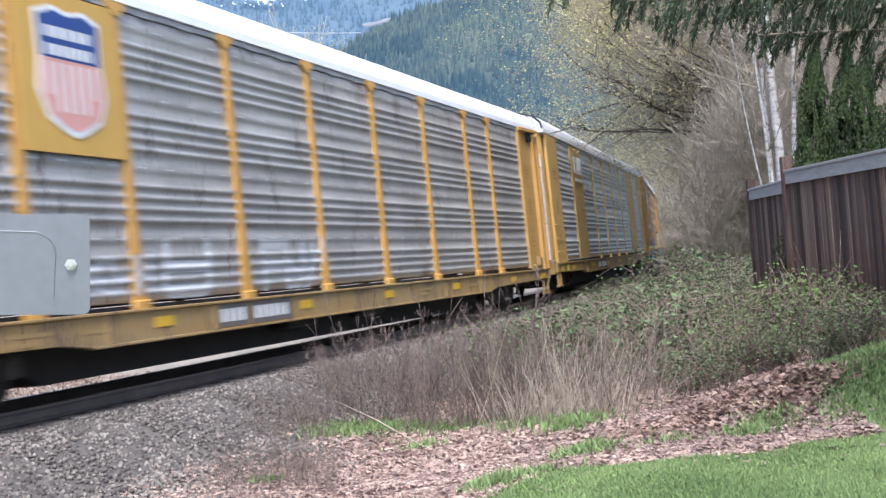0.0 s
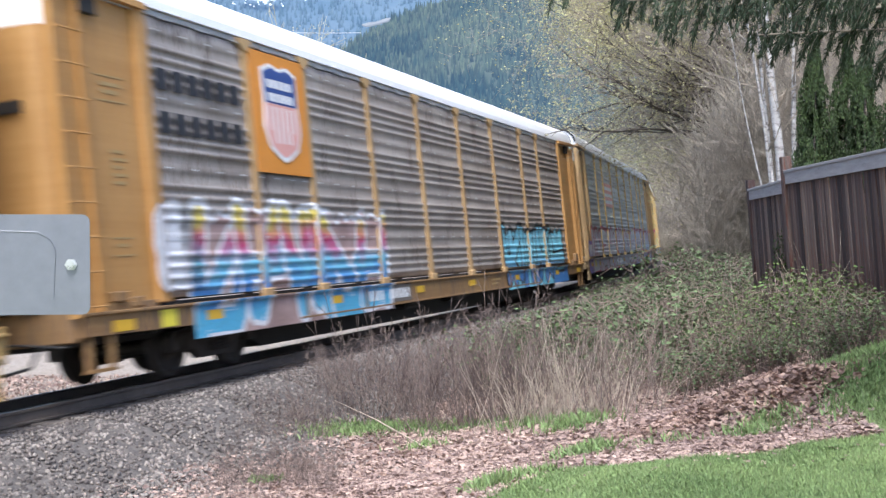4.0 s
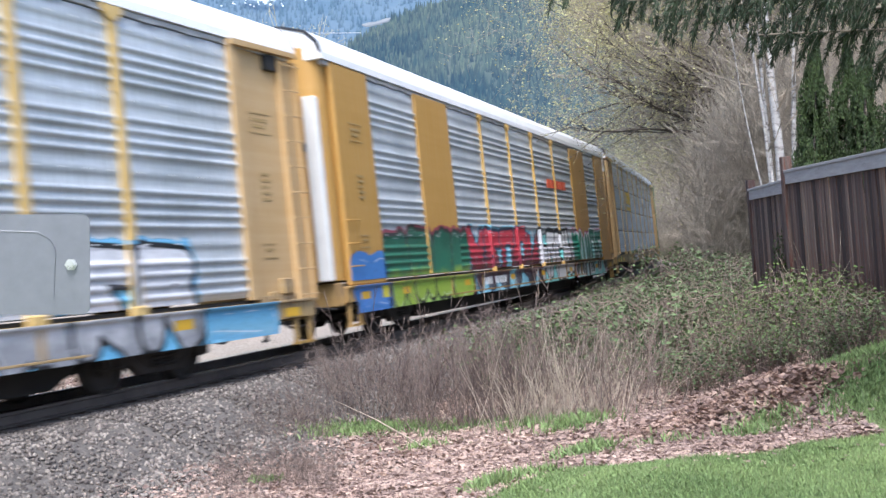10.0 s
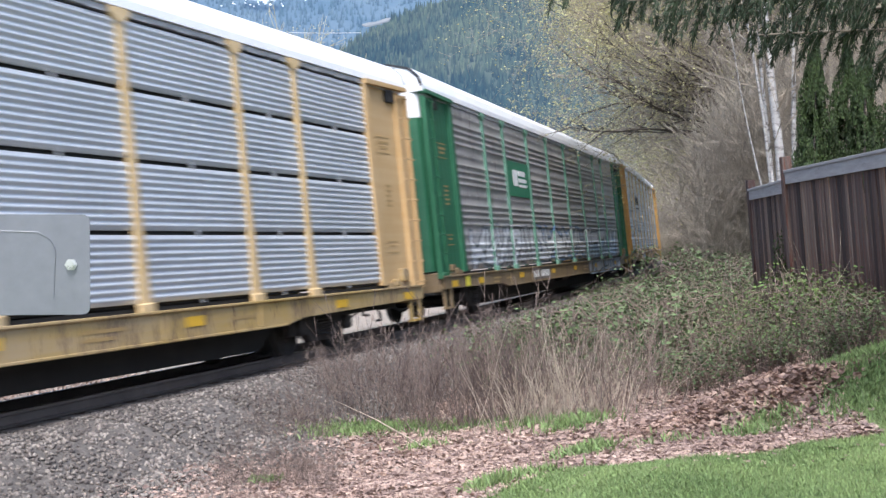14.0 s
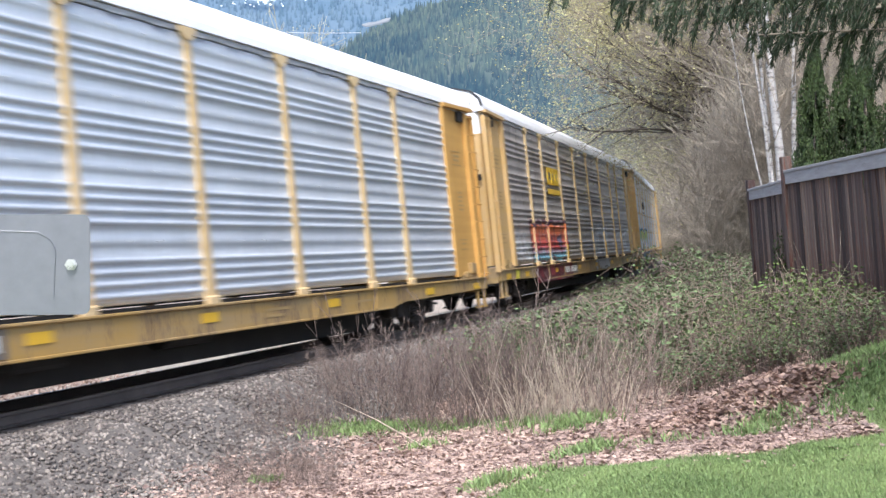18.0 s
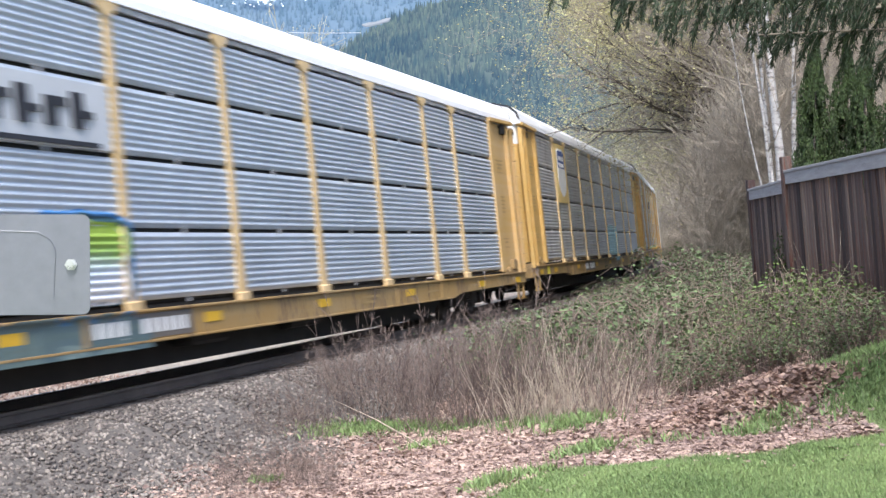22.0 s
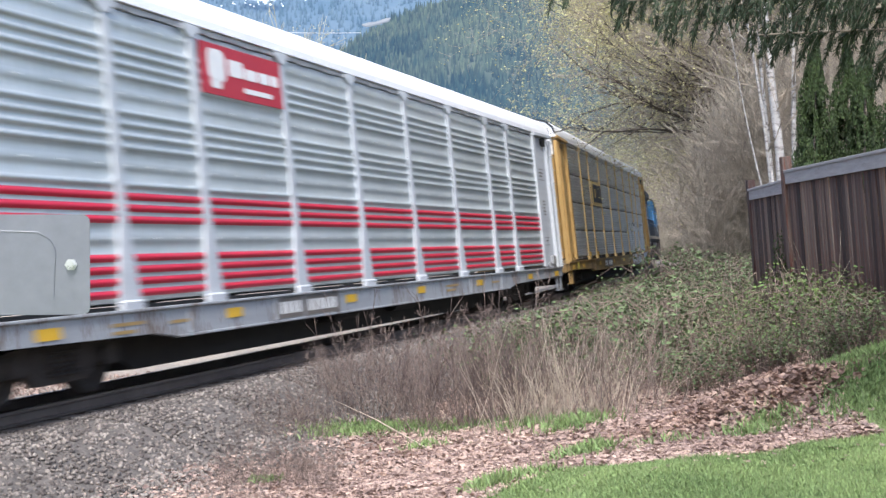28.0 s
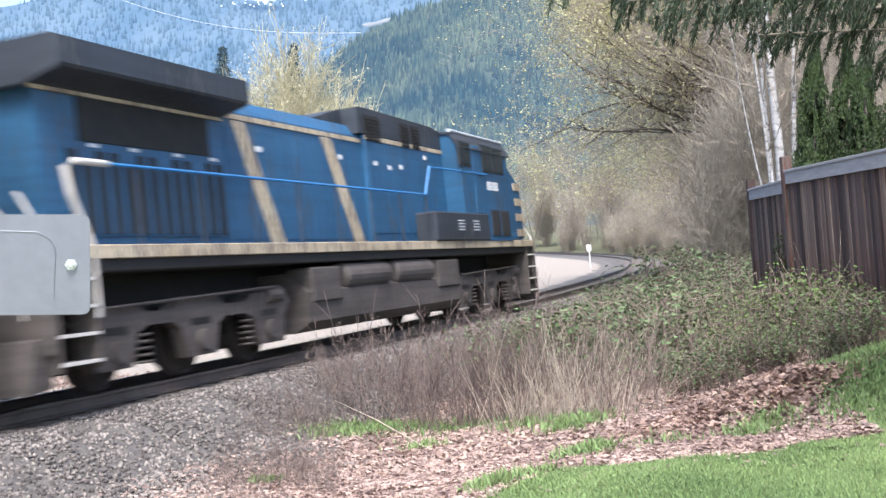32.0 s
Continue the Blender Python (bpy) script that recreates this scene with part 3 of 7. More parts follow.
def level_maple():
    """A maple whose long dark limbs reach level towards the line, in yellow-green bud."""
    rng = np.random.default_rng(17)
    x0, y0 = 8.9, 38.0
    dark = surface("maple_limb", (0.035, 0.028, 0.022), (0.1, 0.082, 0.062), 0.9, 0, 3, 20, bump=0)
    limbs, tips = [], []

    def reach(p, d, length, r, level):
        n = (9, 5, 3)[level]
        d = np.array(d, float)
        for i in range(n):
            d = d + rng.normal(0, 0.07 + 0.05 * level, 3) + np.array([0, 0, 0.035])
            d /= np.linalg.norm(d)
            q = p + d * length / n
            limbs.append((tuple(p), tuple(q), r * (1 - 0.8 * i / n), r * (1 - 0.8 * (i + 1) / n)))
            if level < 2 and i > 0:
                for _ in range((2, 2)[level]):
                    a = rng.normal(0, 1, 3)
                    a[2] *= 0.6
                    reach(q, d + a * 0.55, length * rng.uniform(0.16, 0.34), r * 0.4, level + 1)
            elif level == 2:
                tips.append(tuple(q))
            p = q
    for k in range(17):
        a = math.pi + rng.normal(0, 0.45)
        e = rng.uniform(0.05, 0.42)
        reach(np.array([0, 0, rng.uniform(5.6, 8.0)]), (math.cos(a), math.sin(a), e), rng.uniform(3.2, 5.6), rng.uniform(0.035, 0.06), 0)
    t = thing("tree", "maple with long dark level limbs in yellow-green bud", "tree", "bare trees beside the line", Matrix.Translation((x0, y0, gz(x0, y0))))
    part("trunk", tubes_mesh("trunk", [((0, 0, -0.2), (-0.1, 0, 4), 0.17, 0.13), ((-0.1, 0, 4), (0, 0.1, 9), 0.13, 0.04)], BARK, 8), None, t)
    tagged(part("limb_frame", tubes_mesh("limb_frame", [q for q in limbs if q[2] >= 0.014], dark, 5), None, t), kind="stuff")
    part("crown", tubes_mesh("crown", [q for q in limbs if q[2] < 0.014], TWIG, 4), None, t, "bare twiggy crown")
    tagged(part("bud_cover", leaf_cloud("bud_cover", np.array(tips)[::2], rng, 0.07, BUD, 0.12), None, t, "small yellow-green spring buds"), kind="stuff")


def birch():
    rng = np.random.default_rng(21)
    for (x, y), lean, h, r in (((8.05, 27.0), (-0.03, 0.0), 16, 0.125), ((7.9, 26.8), (-0.1, 0.05), 12, 0.06), ((8.35, 27.4), (0.02, 0.1), 13, 0.075), ((7.85, 27.2), (-0.17, 0.0), 10, 0.055), ((7.8, 26.5), (-0.2, 0.0), 9, 0.03)):
        trunk, limbs, tips = grow(rng, h, r, kids=(12, 6, 4, 2), lean=lean, wig=0.045, first=0.35, rise=0.05)
        t = thing("birch_tree", "slender birch with peeling white bark", "tree", "birches behind the fence", Matrix.Translation((x, y, gz(x, y))))
        part("trunk", tubes_mesh("trunk", trunk, BIRCH, 10), None, t, "white bark with dark marks")
        part("crown", tubes_mesh("crown", limbs, TWIG, 5), None, t)


def cedars():
    rng = np.random.default_rng(31)
    spray_v = [(-0.10, 0, -0.05), (0.0, 0.0, -0.2), (0.10, 0, -0.05), (0.06, 0.02, 0.12), (0, 0.03, 0.26), (-0.06, 0.02, 0.12)]
    spray_f = [(0, 1, 2, 3), (0, 3, 4, 5)]
    for x, y, h, w in ((5.72, 17.9, 4.35, 0.4), (6.3, 17.4, 4.1, 0.38), (6.5, 16.0, 4.0, 0.42), (6.95, 17.6, 4.1, 0.44), (6.6, 19.0, 4.4, 0.44), (6.1, 19.2, 3.9, 0.36)):
        base = gz(x, y)
        t = thing("cedar_shrub", "dense green columnar cedar behind the fence", "shrub", "cedar hedge", Matrix.Translation((x, y, base)))
        n = 34000
        u = rng.uniform(0, 1, n) ** 0.9
        a = rng.uniform(0, 6.28, n)
        k1, k2 = rng.uniform(0, 6, 2)
        open_ = np.sin(4 * a + 5 * u + k1) * np.sin(26 * u + 3 * a + k2) + 0.35 * np.sin(9 * a - 40 * u) > -0.38
        u, a = u[open_], a[open_]
        n = len(u)
        rad = w * np.clip(1.45 * (1 - u) ** 0.9, 0, 1) * (0.55 + 0.5 * rng.uniform(0, 1, n) ** 0.6) * (1 + 0.3 * np.sin(3 * a + 9 * u + k1) + 0.22 * np.sin(7 * a - 15 * u + k2))
        P = np.stack([rad * np.cos(a), rad * np.sin(a), 0.1 + u * h], 1)
        part("foliage", scatter("foliage", spray_v, spray_f, P, rng.uniform(0.07, 0.15, n), a + 1.57 + rng.normal(0, 0.9, n), rng.uniform(-0.7, 0.5, n), CEDAR), None, t, "green scale-leaf sprays")
        part("trunk", tubes_mesh("trunk", [((0, 0, -0.1), (0, 0, h * 0.9), 0.05, 0.01)], BARK), None, t)


def hanging_conifer():
    """Drooping boughs of a fir that stands beside the lawn."""
    rng = np.random.default_rng(41)
    x0, y0 = 6.6, 8.6
    t = thing("conifer_tree", "dark green fir with long drooping boughs", "tree", "", Matrix.Translation((x0, y0, gz(x0, y0))))
    H = 11.0
    part("trunk", tubes_mesh("trunk", [((0, 0, -0.2), (0, 0, 5), 0.24, 0.17), ((0, 0, 5), (0, 0, H), 0.17, 0.02)], BARK, 12), None, t)
    twigs, P, D = [], [], []

    def bough(z, az, length, sag, fine):
        pos = np.array([0.0, 0, z])
        n = 16
        for i in range(n):
            f = i / n
            d = np.array([math.cos(az), math.sin(az), 0.1 - sag * f])
            d /= np.linalg.norm(d)
            q = pos + d * length / n
            twigs.append((tuple(pos), tuple(q), 0.03 * (1 - f) + 0.005, 0.03 * (1 - f - 1 / n) + 0.005))
            if f > 0.15:
                for s in (-1, 1, 1, -1, 1, -1)[:6 if fine else 3]:
                    a2 = az + s * rng.uniform(0.3, 1.3)
                    p = pos + d * length / n * rng.uniform(0, 1)
                    ln_ = rng.uniform(0.2, 0.62) * (1.2 - 0.6 * f)
                    m = 6
                    for j in range(m):
                        dd = np.array([math.cos(a2), math.sin(a2), -0.1 - 0.55 * j])
                        dd /= np.linalg.norm(dd)
                        p2 = p + dd * ln_ / m
                        twigs.append((tuple(p), tuple(p2), 0.005, 0.003))
                        for _ in range(16 if fine else 4):
                            P.append(p + (p2 - p) * rng.uniform(0, 1))
                            D.append(dd * rng.uniform(0.5, 1.2) + rng.normal(0, 0.45, 3) + np.array([0, 0, -0.35]))
                        p = p2
            pos = q
    for z, az, ln_, sag in ((2.85, 3.02, 4.2, 0.14), (3.1, 3.1, 5.2, 0.17), (2.8, 2.86, 3.2, 0.16), (3.2, 3.2, 5.4, 0.2), (2.9, 2.7, 2.8, 0.2), (3.15, 3.3, 4.4, 0.2), (3.3, 2.85, 5.0, 0.2), (3.4, 3.05, 5.7, 0.2), (3.1, 2.6, 3.4, 0.2), (3.2, 3.0, 3.4, 0.12), (3.3, 3.15, 4.6, 0.15), (3.25, 2.75, 4.2, 0.2)):
        bough(z, az, ln_, sag, True)
    for k in range(44):
        z = rng.uniform(4.2, H - 0.6)
        bough(z, rng.uniform(0, 6.28), 3.6 * (H + 1 - z) / (H - 4.5), 0.5, False)
    tagged(part("bough_frame", tubes_mesh("bough_frame", twigs, TWIG, 5, 3, 0.008), None, t), kind="stuff")
    P, D = np.array(P), np.array(D)
    D /= np.linalg.norm(D, axis=1)[:, None]
    n = len(P)
    side = np.cross(D, rng.normal(0, 1, (n, 3)))
    side /= np.linalg.norm(side, axis=1)[:, None]
    ln_ = rng.uniform(0.03, 0.075, n)[:, None]
    w = rng.uniform(0.003, 0.006, n)[:, None]
    V = np.stack([P - side * w, P + side * w, P + D * ln_ + side * w * 0.5, P + D * ln_ - side * w * 0.5], 1).reshape(-1, 3)
    F = np.arange(4 * n).reshape(-1, 4)
    tagged(part("needle_cover", fast_mesh("needle_cover", V, F, NEEDLE), None, t, "dark hanging needle sprays"), kind="stuff")


def bramble_bush(seed, w, h, ncane, nleaf, leaf=0.06, leaf_mat=None, label="tangled bramble with brown canes and dull green leaves"):
    rng = np.random.default_rng(seed)
    segs, P = [], []
    for _ in range(ncane):
        a, reach, top = rng.uniform(0, 6.28), rng.uniform(0.3, 1.2) * w, rng.uniform(0.5, 1.15) * h
        x, y = rng.normal(0, 0.25 * w, 2)
        prev = np.array([x, y, -0.05])
        n = 8
        for i in range(1, n + 1):
            f = i / n
            cur = np.array([x + math.cos(a) * reach * f, y + math.sin(a) * reach * f, top * math.sin(min(1.0, f * 1.05) * 2.5)]) + rng.normal(0, 0.03, 3)
            cur[2] = max(cur[2], 0.02)
            r = 0.008 * (1 - 0.6 * f)
            segs.append((tuple(prev), tuple(cur), r + 0.002, r))
            for _k in range(int(nleaf / ncane / n) + 1):
                if f > 0.2:
                    P.append(prev + (cur - prev) * rng.uniform(0, 1) + rng.normal(0, 0.06, 3))
            prev = cur
    b = thing("bramble_bush", label, "bush", "brambles along the line")
    tagged(part("cane_tangle", tubes_mesh("cane_tangle", segs, CANE, 4, 3, 0.006), None, b), kind="stuff")
    tagged(part("foliage", leaf_cloud("foliage", P, rng, leaf, leaf_mat or BRAMBLE_LEAF, 0.03), None, b), kind="stuff")
    return b


def weed_clump(seed, h, n, mats, label, category, name, twiggy=True, leaf=False):
    rng = np.random.default_rng(seed)
    segs = []
    for _ in range(n):
        x, y = rng.normal(0, 0.36, 2)
        p = np.array([x, y, -0.03])
        d = np.array([rng.normal(0, 0.28) + x * 0.5, rng.normal(0, 0.28) + y * 0.5, 1.0])
        hh = h * rng.uniform(0.5, 1.1)
        m = 6
        for i in range(m):
            d = d + rng.normal(0, 0.07, 3)
            d /= np.linalg.norm(d)
            q = p + d * hh / m
            segs.append((tuple(p), tuple(q), 0.0075 * (1 - 0.7 * i / m), 0.0075 * (1 - 0.7 * (i + 1) / m)))
            if twiggy and i > 1:
                for _k in range(2):
                    dd = d + rng.normal(0, 0.45, 3)
                    dd /= np.linalg.norm(dd)
                    e = q + dd * hh * rng.uniform(0.08, 0.25)
                    segs.append((tuple(q), tuple(e), 0.004, 0.0025))
                    for _j in range(2):
                        d3 = dd + rng.normal(0, 0.5, 3)
                        segs.append((tuple(q + (e - q) * 0.6), tuple(q + (e - q) * 0.6 + d3 / np.linalg.norm(d3) * hh * 0.08), 0.0024, 0.0015))
            p = q
    if not twiggy:
        segs = [(a, b, r0 * 0.55, r1 * 0.55) for a, b, r0, r1 in segs]
    t = thing(name, label, category, "dry growth beside the ballast")
    tagged(part("stalk_fan", tubes_mesh("stalk_fan", [s for s in segs if s[2] > 0.0041] if twiggy else segs[::2], mats, 4, 3, 0.02), None, t), kind="stuff")
    tagged(part("twig_cover", tubes_mesh("twig_cover", [s for s in segs if s[2] <= 0.0041] if twiggy else segs[1::2], mats, 4, 3, 0.02), None, t), kind="stuff")
    return t


def undergrowth():
    rng = np.random.default_rng(51)
    for k in range(6):
        FAMILY[f"b{k}"] = (bramble_bush(60 + k, 1.0 + 0.15 * (k % 3), 0.85 + 0.12 * (k % 2), 58, 980, 0.07), False)
    fresh = surface("fresh_bramble_leaf", (0.035, 0.065, 0.015), (0.16, 0.225, 0.055), 0.7, 0, 0.9, 15, vary=0.5, island=True, bump=0)
    for k in range(2):
        FAMILY[f"f{k}"] = (bramble_bush(67 + k, 0.9, 0.85, 28, 600, 0.062, fresh, "bramble with fresh green leaves at the foot of the fence"), False)
    for x, y, sz in ((4.3, 12.7, 0.8), (4.6, 13.4, 1.0), (4.75, 14.3, 1.1), (4.2, 13.8, 1.1), (4.7, 15.3, 1.2), (4.3, 15.0, 1.0), (3.9, 14.6, 1.0), (4.8, 16.4, 1.2), (4.4, 16.2, 1.0), (3.7, 13.5, 0.8), (4.85, 12.9, 0.9)):
        plant(f"f{int(x * 10) % 2}", x, y, x * 7 + y, sz * 0.78)
    for k in range(5):
        FAMILY[f"w{k}"] = (weed_clump(70 + k, 1.25 + 0.1 * k, 17, DRY, "clump of dry branching brown weeds", "weeds", "weed_clump"), False)
    for k in range(3):
        FAMILY[f"s{k}"] = (weed_clump(80 + k, 1.2, 20, STRAW, "clump of pale dry grass stalks", "grass", "grass_clump", False), False)
    # brambles: from the fence's foot down to the ballast, on to the bend
    k = 0
    for y in np.arange(9.6, 60, 0.95):
        for d in np.arange(3.2, 16, 0.95):
            s = y - 4
            p, th = on_line(s)
            x_, y_ = p.x + math.cos(th) * d + rng.normal(0, 0.3), p.y - math.sin(th) * d + rng.normal(0, 0.3)
            if x_ > 4.75 + (y_ - 17.4) * 0.12 * (y_ > 17.4) and y_ < 22.5:
                continue
            if y_ < 11.5 or (y_ < 17.5 and x_ < 1.5 + (17.5 - y_) * 0.33) or (y_ < 13.4 and x_ < 3.65 + (13.4 - y_) * 0.15) or (x_ > 0.42 * y_):
                continue
            if y_ > 28 and rng.uniform() < 0.74:
                continue
            if d < 3.8 and y_ < 24:
                continue
            plant(f"b{k % 6}", x_, y_, rng.uniform(0, 6.28), rng.uniform(0.55, 1.15) * (0.75 if d < 4.5 else 1.0) * (0.56 if x_ > 3.4 and y_ < 20 else 0.85 if y_ < 15 else 1.4 if y_ > 28 else 1.0))
            k += 1
    # scrub up the bank towards the bend
    for i in range(64):
        s = rng.uniform(40, 125)
        p, th = on_line(s)
        d = rng.uniform(4.2, 13)
        plant(f"b{i % 6}", p.x + math.cos(th) * d, p.y - math.sin(th) * d, rng.uniform(0, 6.28), rng.uniform(1.4, 2.4) * (0.7 if d < 6 else 1))
    # dry weeds on the shoulder
    for i in range(34):
        f = rng.uniform(0, 1)
        x_ = -1.2 + 3.2 * f + rng.normal(0, 0.25)
        y_ = 16.9 - 3.4 * f + rng.normal(0, 0.5) + (rng.uniform(0, 5) if i % 3 == 0 else 0)
        d, _ = line_offset([x_], [y_])
        if d[0] < 2.9:
            continue
        plant(f"w{i % 5}", x_, y_, rng.uniform(0, 6.28), rng.uniform(0.6, 1.05))
    for i in range(18):
        plant(f"s{i % 3}", rng.uniform(1.0, 2.4), rng.uniform(12.9, 14.8), rng.uniform(0, 6.28), rng.uniform(0.7, 1.15))
    FAMILY["c0"] = (weed_clump(88, 1.75, 5, STRAW, "a few long pale dead canes", "stalks", "cane_clump", False), False)
    FAMILY["c1"] = (weed_clump(89, 1.55, 6, CANE, "a few long brown dead canes", "stalks", "cane_clump", False), False)
    for i in range(30):
        f = rng.uniform(0, 1)
        plant(f"c{i % 2}", 1.2 + 3.3 * f + rng.normal(0, 0.2), 14.6 - 1.8 * f + rng.uniform(0, 3.0) * (1 - 0.6 * f), rng.uniform(0, 6.28), rng.uniform(0.6, 1.0))
    for i in range(46):
        y_ = rng.uniform(10.6, 16.5)
        plant(f"w{i % 5}", -0.13 * y_ + rng.uniform(-0.75, 0.35), y_, rng.uniform(0, 6.28), rng.uniform(0.16, 0.34))
    for i in range(14):
        plant(f"w{i % 5}", rng.uniform(-2.0, -0.6), rng.uniform(15.6, 19.5), rng.uniform(0, 6.28), rng.uniform(0.3, 0.55))


def ground_cover():
    rng = np.random.default_rng(61)

    def in_view(n, y0, y1, lo=-0.42, hi=0.42):
        y = rng.uniform(y0 ** 0.5, y1 ** 0.5, n) ** 2
        x = rng.uniform(lo, hi, n) * y
        return x, y
    # ballast stones
    x, y = in_view(60000, 8.2, 34, -0.42, 0.2)
    d, _ = line_offset(x, y)
    edge = 3.7 + 0.6 * np.sin(x * 2.1) * np.sin(y * 1.3)
    keep = (d > 0.95) & (d < edge + rng.exponential(0.5, len(x))) | (d < -0.9) & (d > -3.2)
    x, y, d = x[keep], y[keep], d[keep]
    z = np.maximum(ground_z(x, y), ballast_z(x, y))
    o = np.array([(0.5, 0, 0), (-0.5, 0.05, 0), (0.05, 0.42, 0), (0, -0.42, 0.05), (0.05, 0, 0.36), (0, 0, -0.36)])
    f = [(0, 2, 4), (2, 1, 4), (1, 3, 4), (3, 0, 4), (2, 0, 5), (1, 2, 5), (3, 1, 5), (0, 3, 5)]
    n = len(x)
    me = scatter("ballast_stones", o, f, np.stack([x, y, z + 0.005], 1), rng.uniform(0.035, 0.085, n), rng.uniform(0, 6.28, n), rng.uniform(-0.7, 0.7, n), STONE, False, rng.uniform(0.7, 1.3, (n, 3)))
    tagged(new("ballast_stones", me), "loose grey crushed stones beside the rails", "stones", kind="stuff")
    # fallen leaves
    x, y = in_view(280000, 8.5, 24)
    d, _ = line_offset(x, y)
    lw = lawn_weight(x, y)
    pn = np.sin(x * 1.7 + 1) * np.sin(y * 1.9) * 0.5 + 0.5
    keep = (d > 2.9) & (lw < 0.5) & (rng.uniform(0, 1, len(x)) < (0.4 + 0.55 * pn) * np.clip((d - 3.1 - 0.5 * np.sin(x * 1.9) * np.sin(y * 1.3 + 1)) / 2.2, 0.04, 1)) | (d < -2.5) & (d > -14) & (rng.uniform(0, 1, len(x)) < 0.35) | (lw > 0.5) & (rng.uniform(0, 1, len(x)) < 0.012)
    x, y = x[keep], y[keep]
    n = len(x)
    lv = [(-0.5, 0, 0.22), (-0.1, -0.36, 0.0), (0.5, -0.05, 0.26), (0.05, 0.34, 0.05), (0.0, 0.0, 0.08)]
    lf = [(0, 1, 4), (1, 2, 4), (2, 3, 4), (3, 0, 4)]
    me = scatter("fallen_leaves", lv, lf, np.stack([x, y, ground_z(x, y) + 0.012], 1), rng.uniform(0.03, 0.085, n), rng.uniform(0, 6.28, n), rng.normal(0, 1.1, n), LITTER)
    tagged(new("fallen_leaves", me), "curled pink-brown fallen leaves on the ground", "leaves", kind="stuff")
    # the raked heap
    n = 5200
    x, y = np.concatenate([rng.normal(3.28, 0.27, n - 1800), rng.normal(2.2, 0.35, 1800)]), rng.normal(11.25, 0.18, n)
    me = scatter("leaf_heap", lv, lf, np.stack([x, y, ground_z(x, y) + 0.02 + 0.1 * rng.uniform(0, 1, n) * np.exp(-((x - 3.28) / 0.4) ** 2 - ((y - 11.25) / 0.3) ** 2)], 1), rng.uniform(0.045, 0.1, n), rng.uniform(0, 6.28, n), rng.normal(0, 1.1, n), surface("rusty_leaf", (0.17, 0.1, 0.075), (0.47, 0.335, 0.27), 0.85, 0, 2.5, 20, vary=0.5, island=True, bump=0))
    tagged(new("leaf_heap", me), "heap of raked rust-brown leaves beside the lawn", "leaves", kind="stuff")
    # lawn and stray tufts
    x, y = in_view(330000, 6.6, 13, 0.0, 0.42)
    lw = lawn_weight(x, y)
    rag = 0.5 + 0.16 * np.sin(x * 4.1) * np.sin(y * 3.3) + rng.normal(0, 0.06, len(x))
    keep = (lw > rag)
    x, y = x[keep], y[keep]
    tx, ty = [], []
    for cx, cy, r, m in ((0.4, 9.5, 0.1, 600), (0.75, 9.6, 0.12, 200), (1.31, 10.55, 0.15, 600), (-0.85, 15.6, 0.35, 1500), (-1.3, 15.4, 0.3, 700), (0.45, 15.0, 0.35, 800), (1.1, 13.7, 0.22, 900), (1.45, 12.7, 0.2, 900), (4.2, 11.6, 0.4, 2500), (3.7, 10.5, 0.2, 300), (3.0, 10.7, 0.15, 300), (2.75, 10.45, 0.12, 250), (-1.83, 11.97, 0.08, 200), (-0.2, 13.4, 0.15, 200), (0.1, 15.4, 0.4, 600), (2.0, 10.6, 0.2, 100)):
        tx.append(rng.normal(cx, r, m))
        ty.append(rng.normal(cy, r, m))
    x, y = np.concatenate([x, *tx]), np.concatenate([y, *ty])
    n = len(x)
    h = rng.uniform(0.018, 0.042, n)
    h[n - sum(map(len, tx)):] *= 2.4
    bv = [(-0.09, 0, 0), (0.09, 0, 0), (0.07, 0.3, 0.7), (0.0, 0.75, 1.15)]
    me = scatter("grass", bv, [(0, 1, 2, 3)], np.stack([x, y, ground_z(x, y) - 0.004], 1), h, rng.uniform(0, 6.28, n), rng.normal(0, 0.5, n), BLADE)
    tagged(new("grass", me), "short green lawn grass with longer tufts", "grass", kind="stuff")


def ballast_z(x, y):
    d, z = line_offset(x, y)
    return np.interp(d, (-3.4, -2.0, -1.5, 1.5, 2.1, 3.4), (-0.78, -0.4, -0.36, -0.06, -0.1, -0.62), left=-5, right=-5) + z


woods()
level_maple()
birch()
cedars()
hanging_conifer()
undergrowth()
ground_cover()


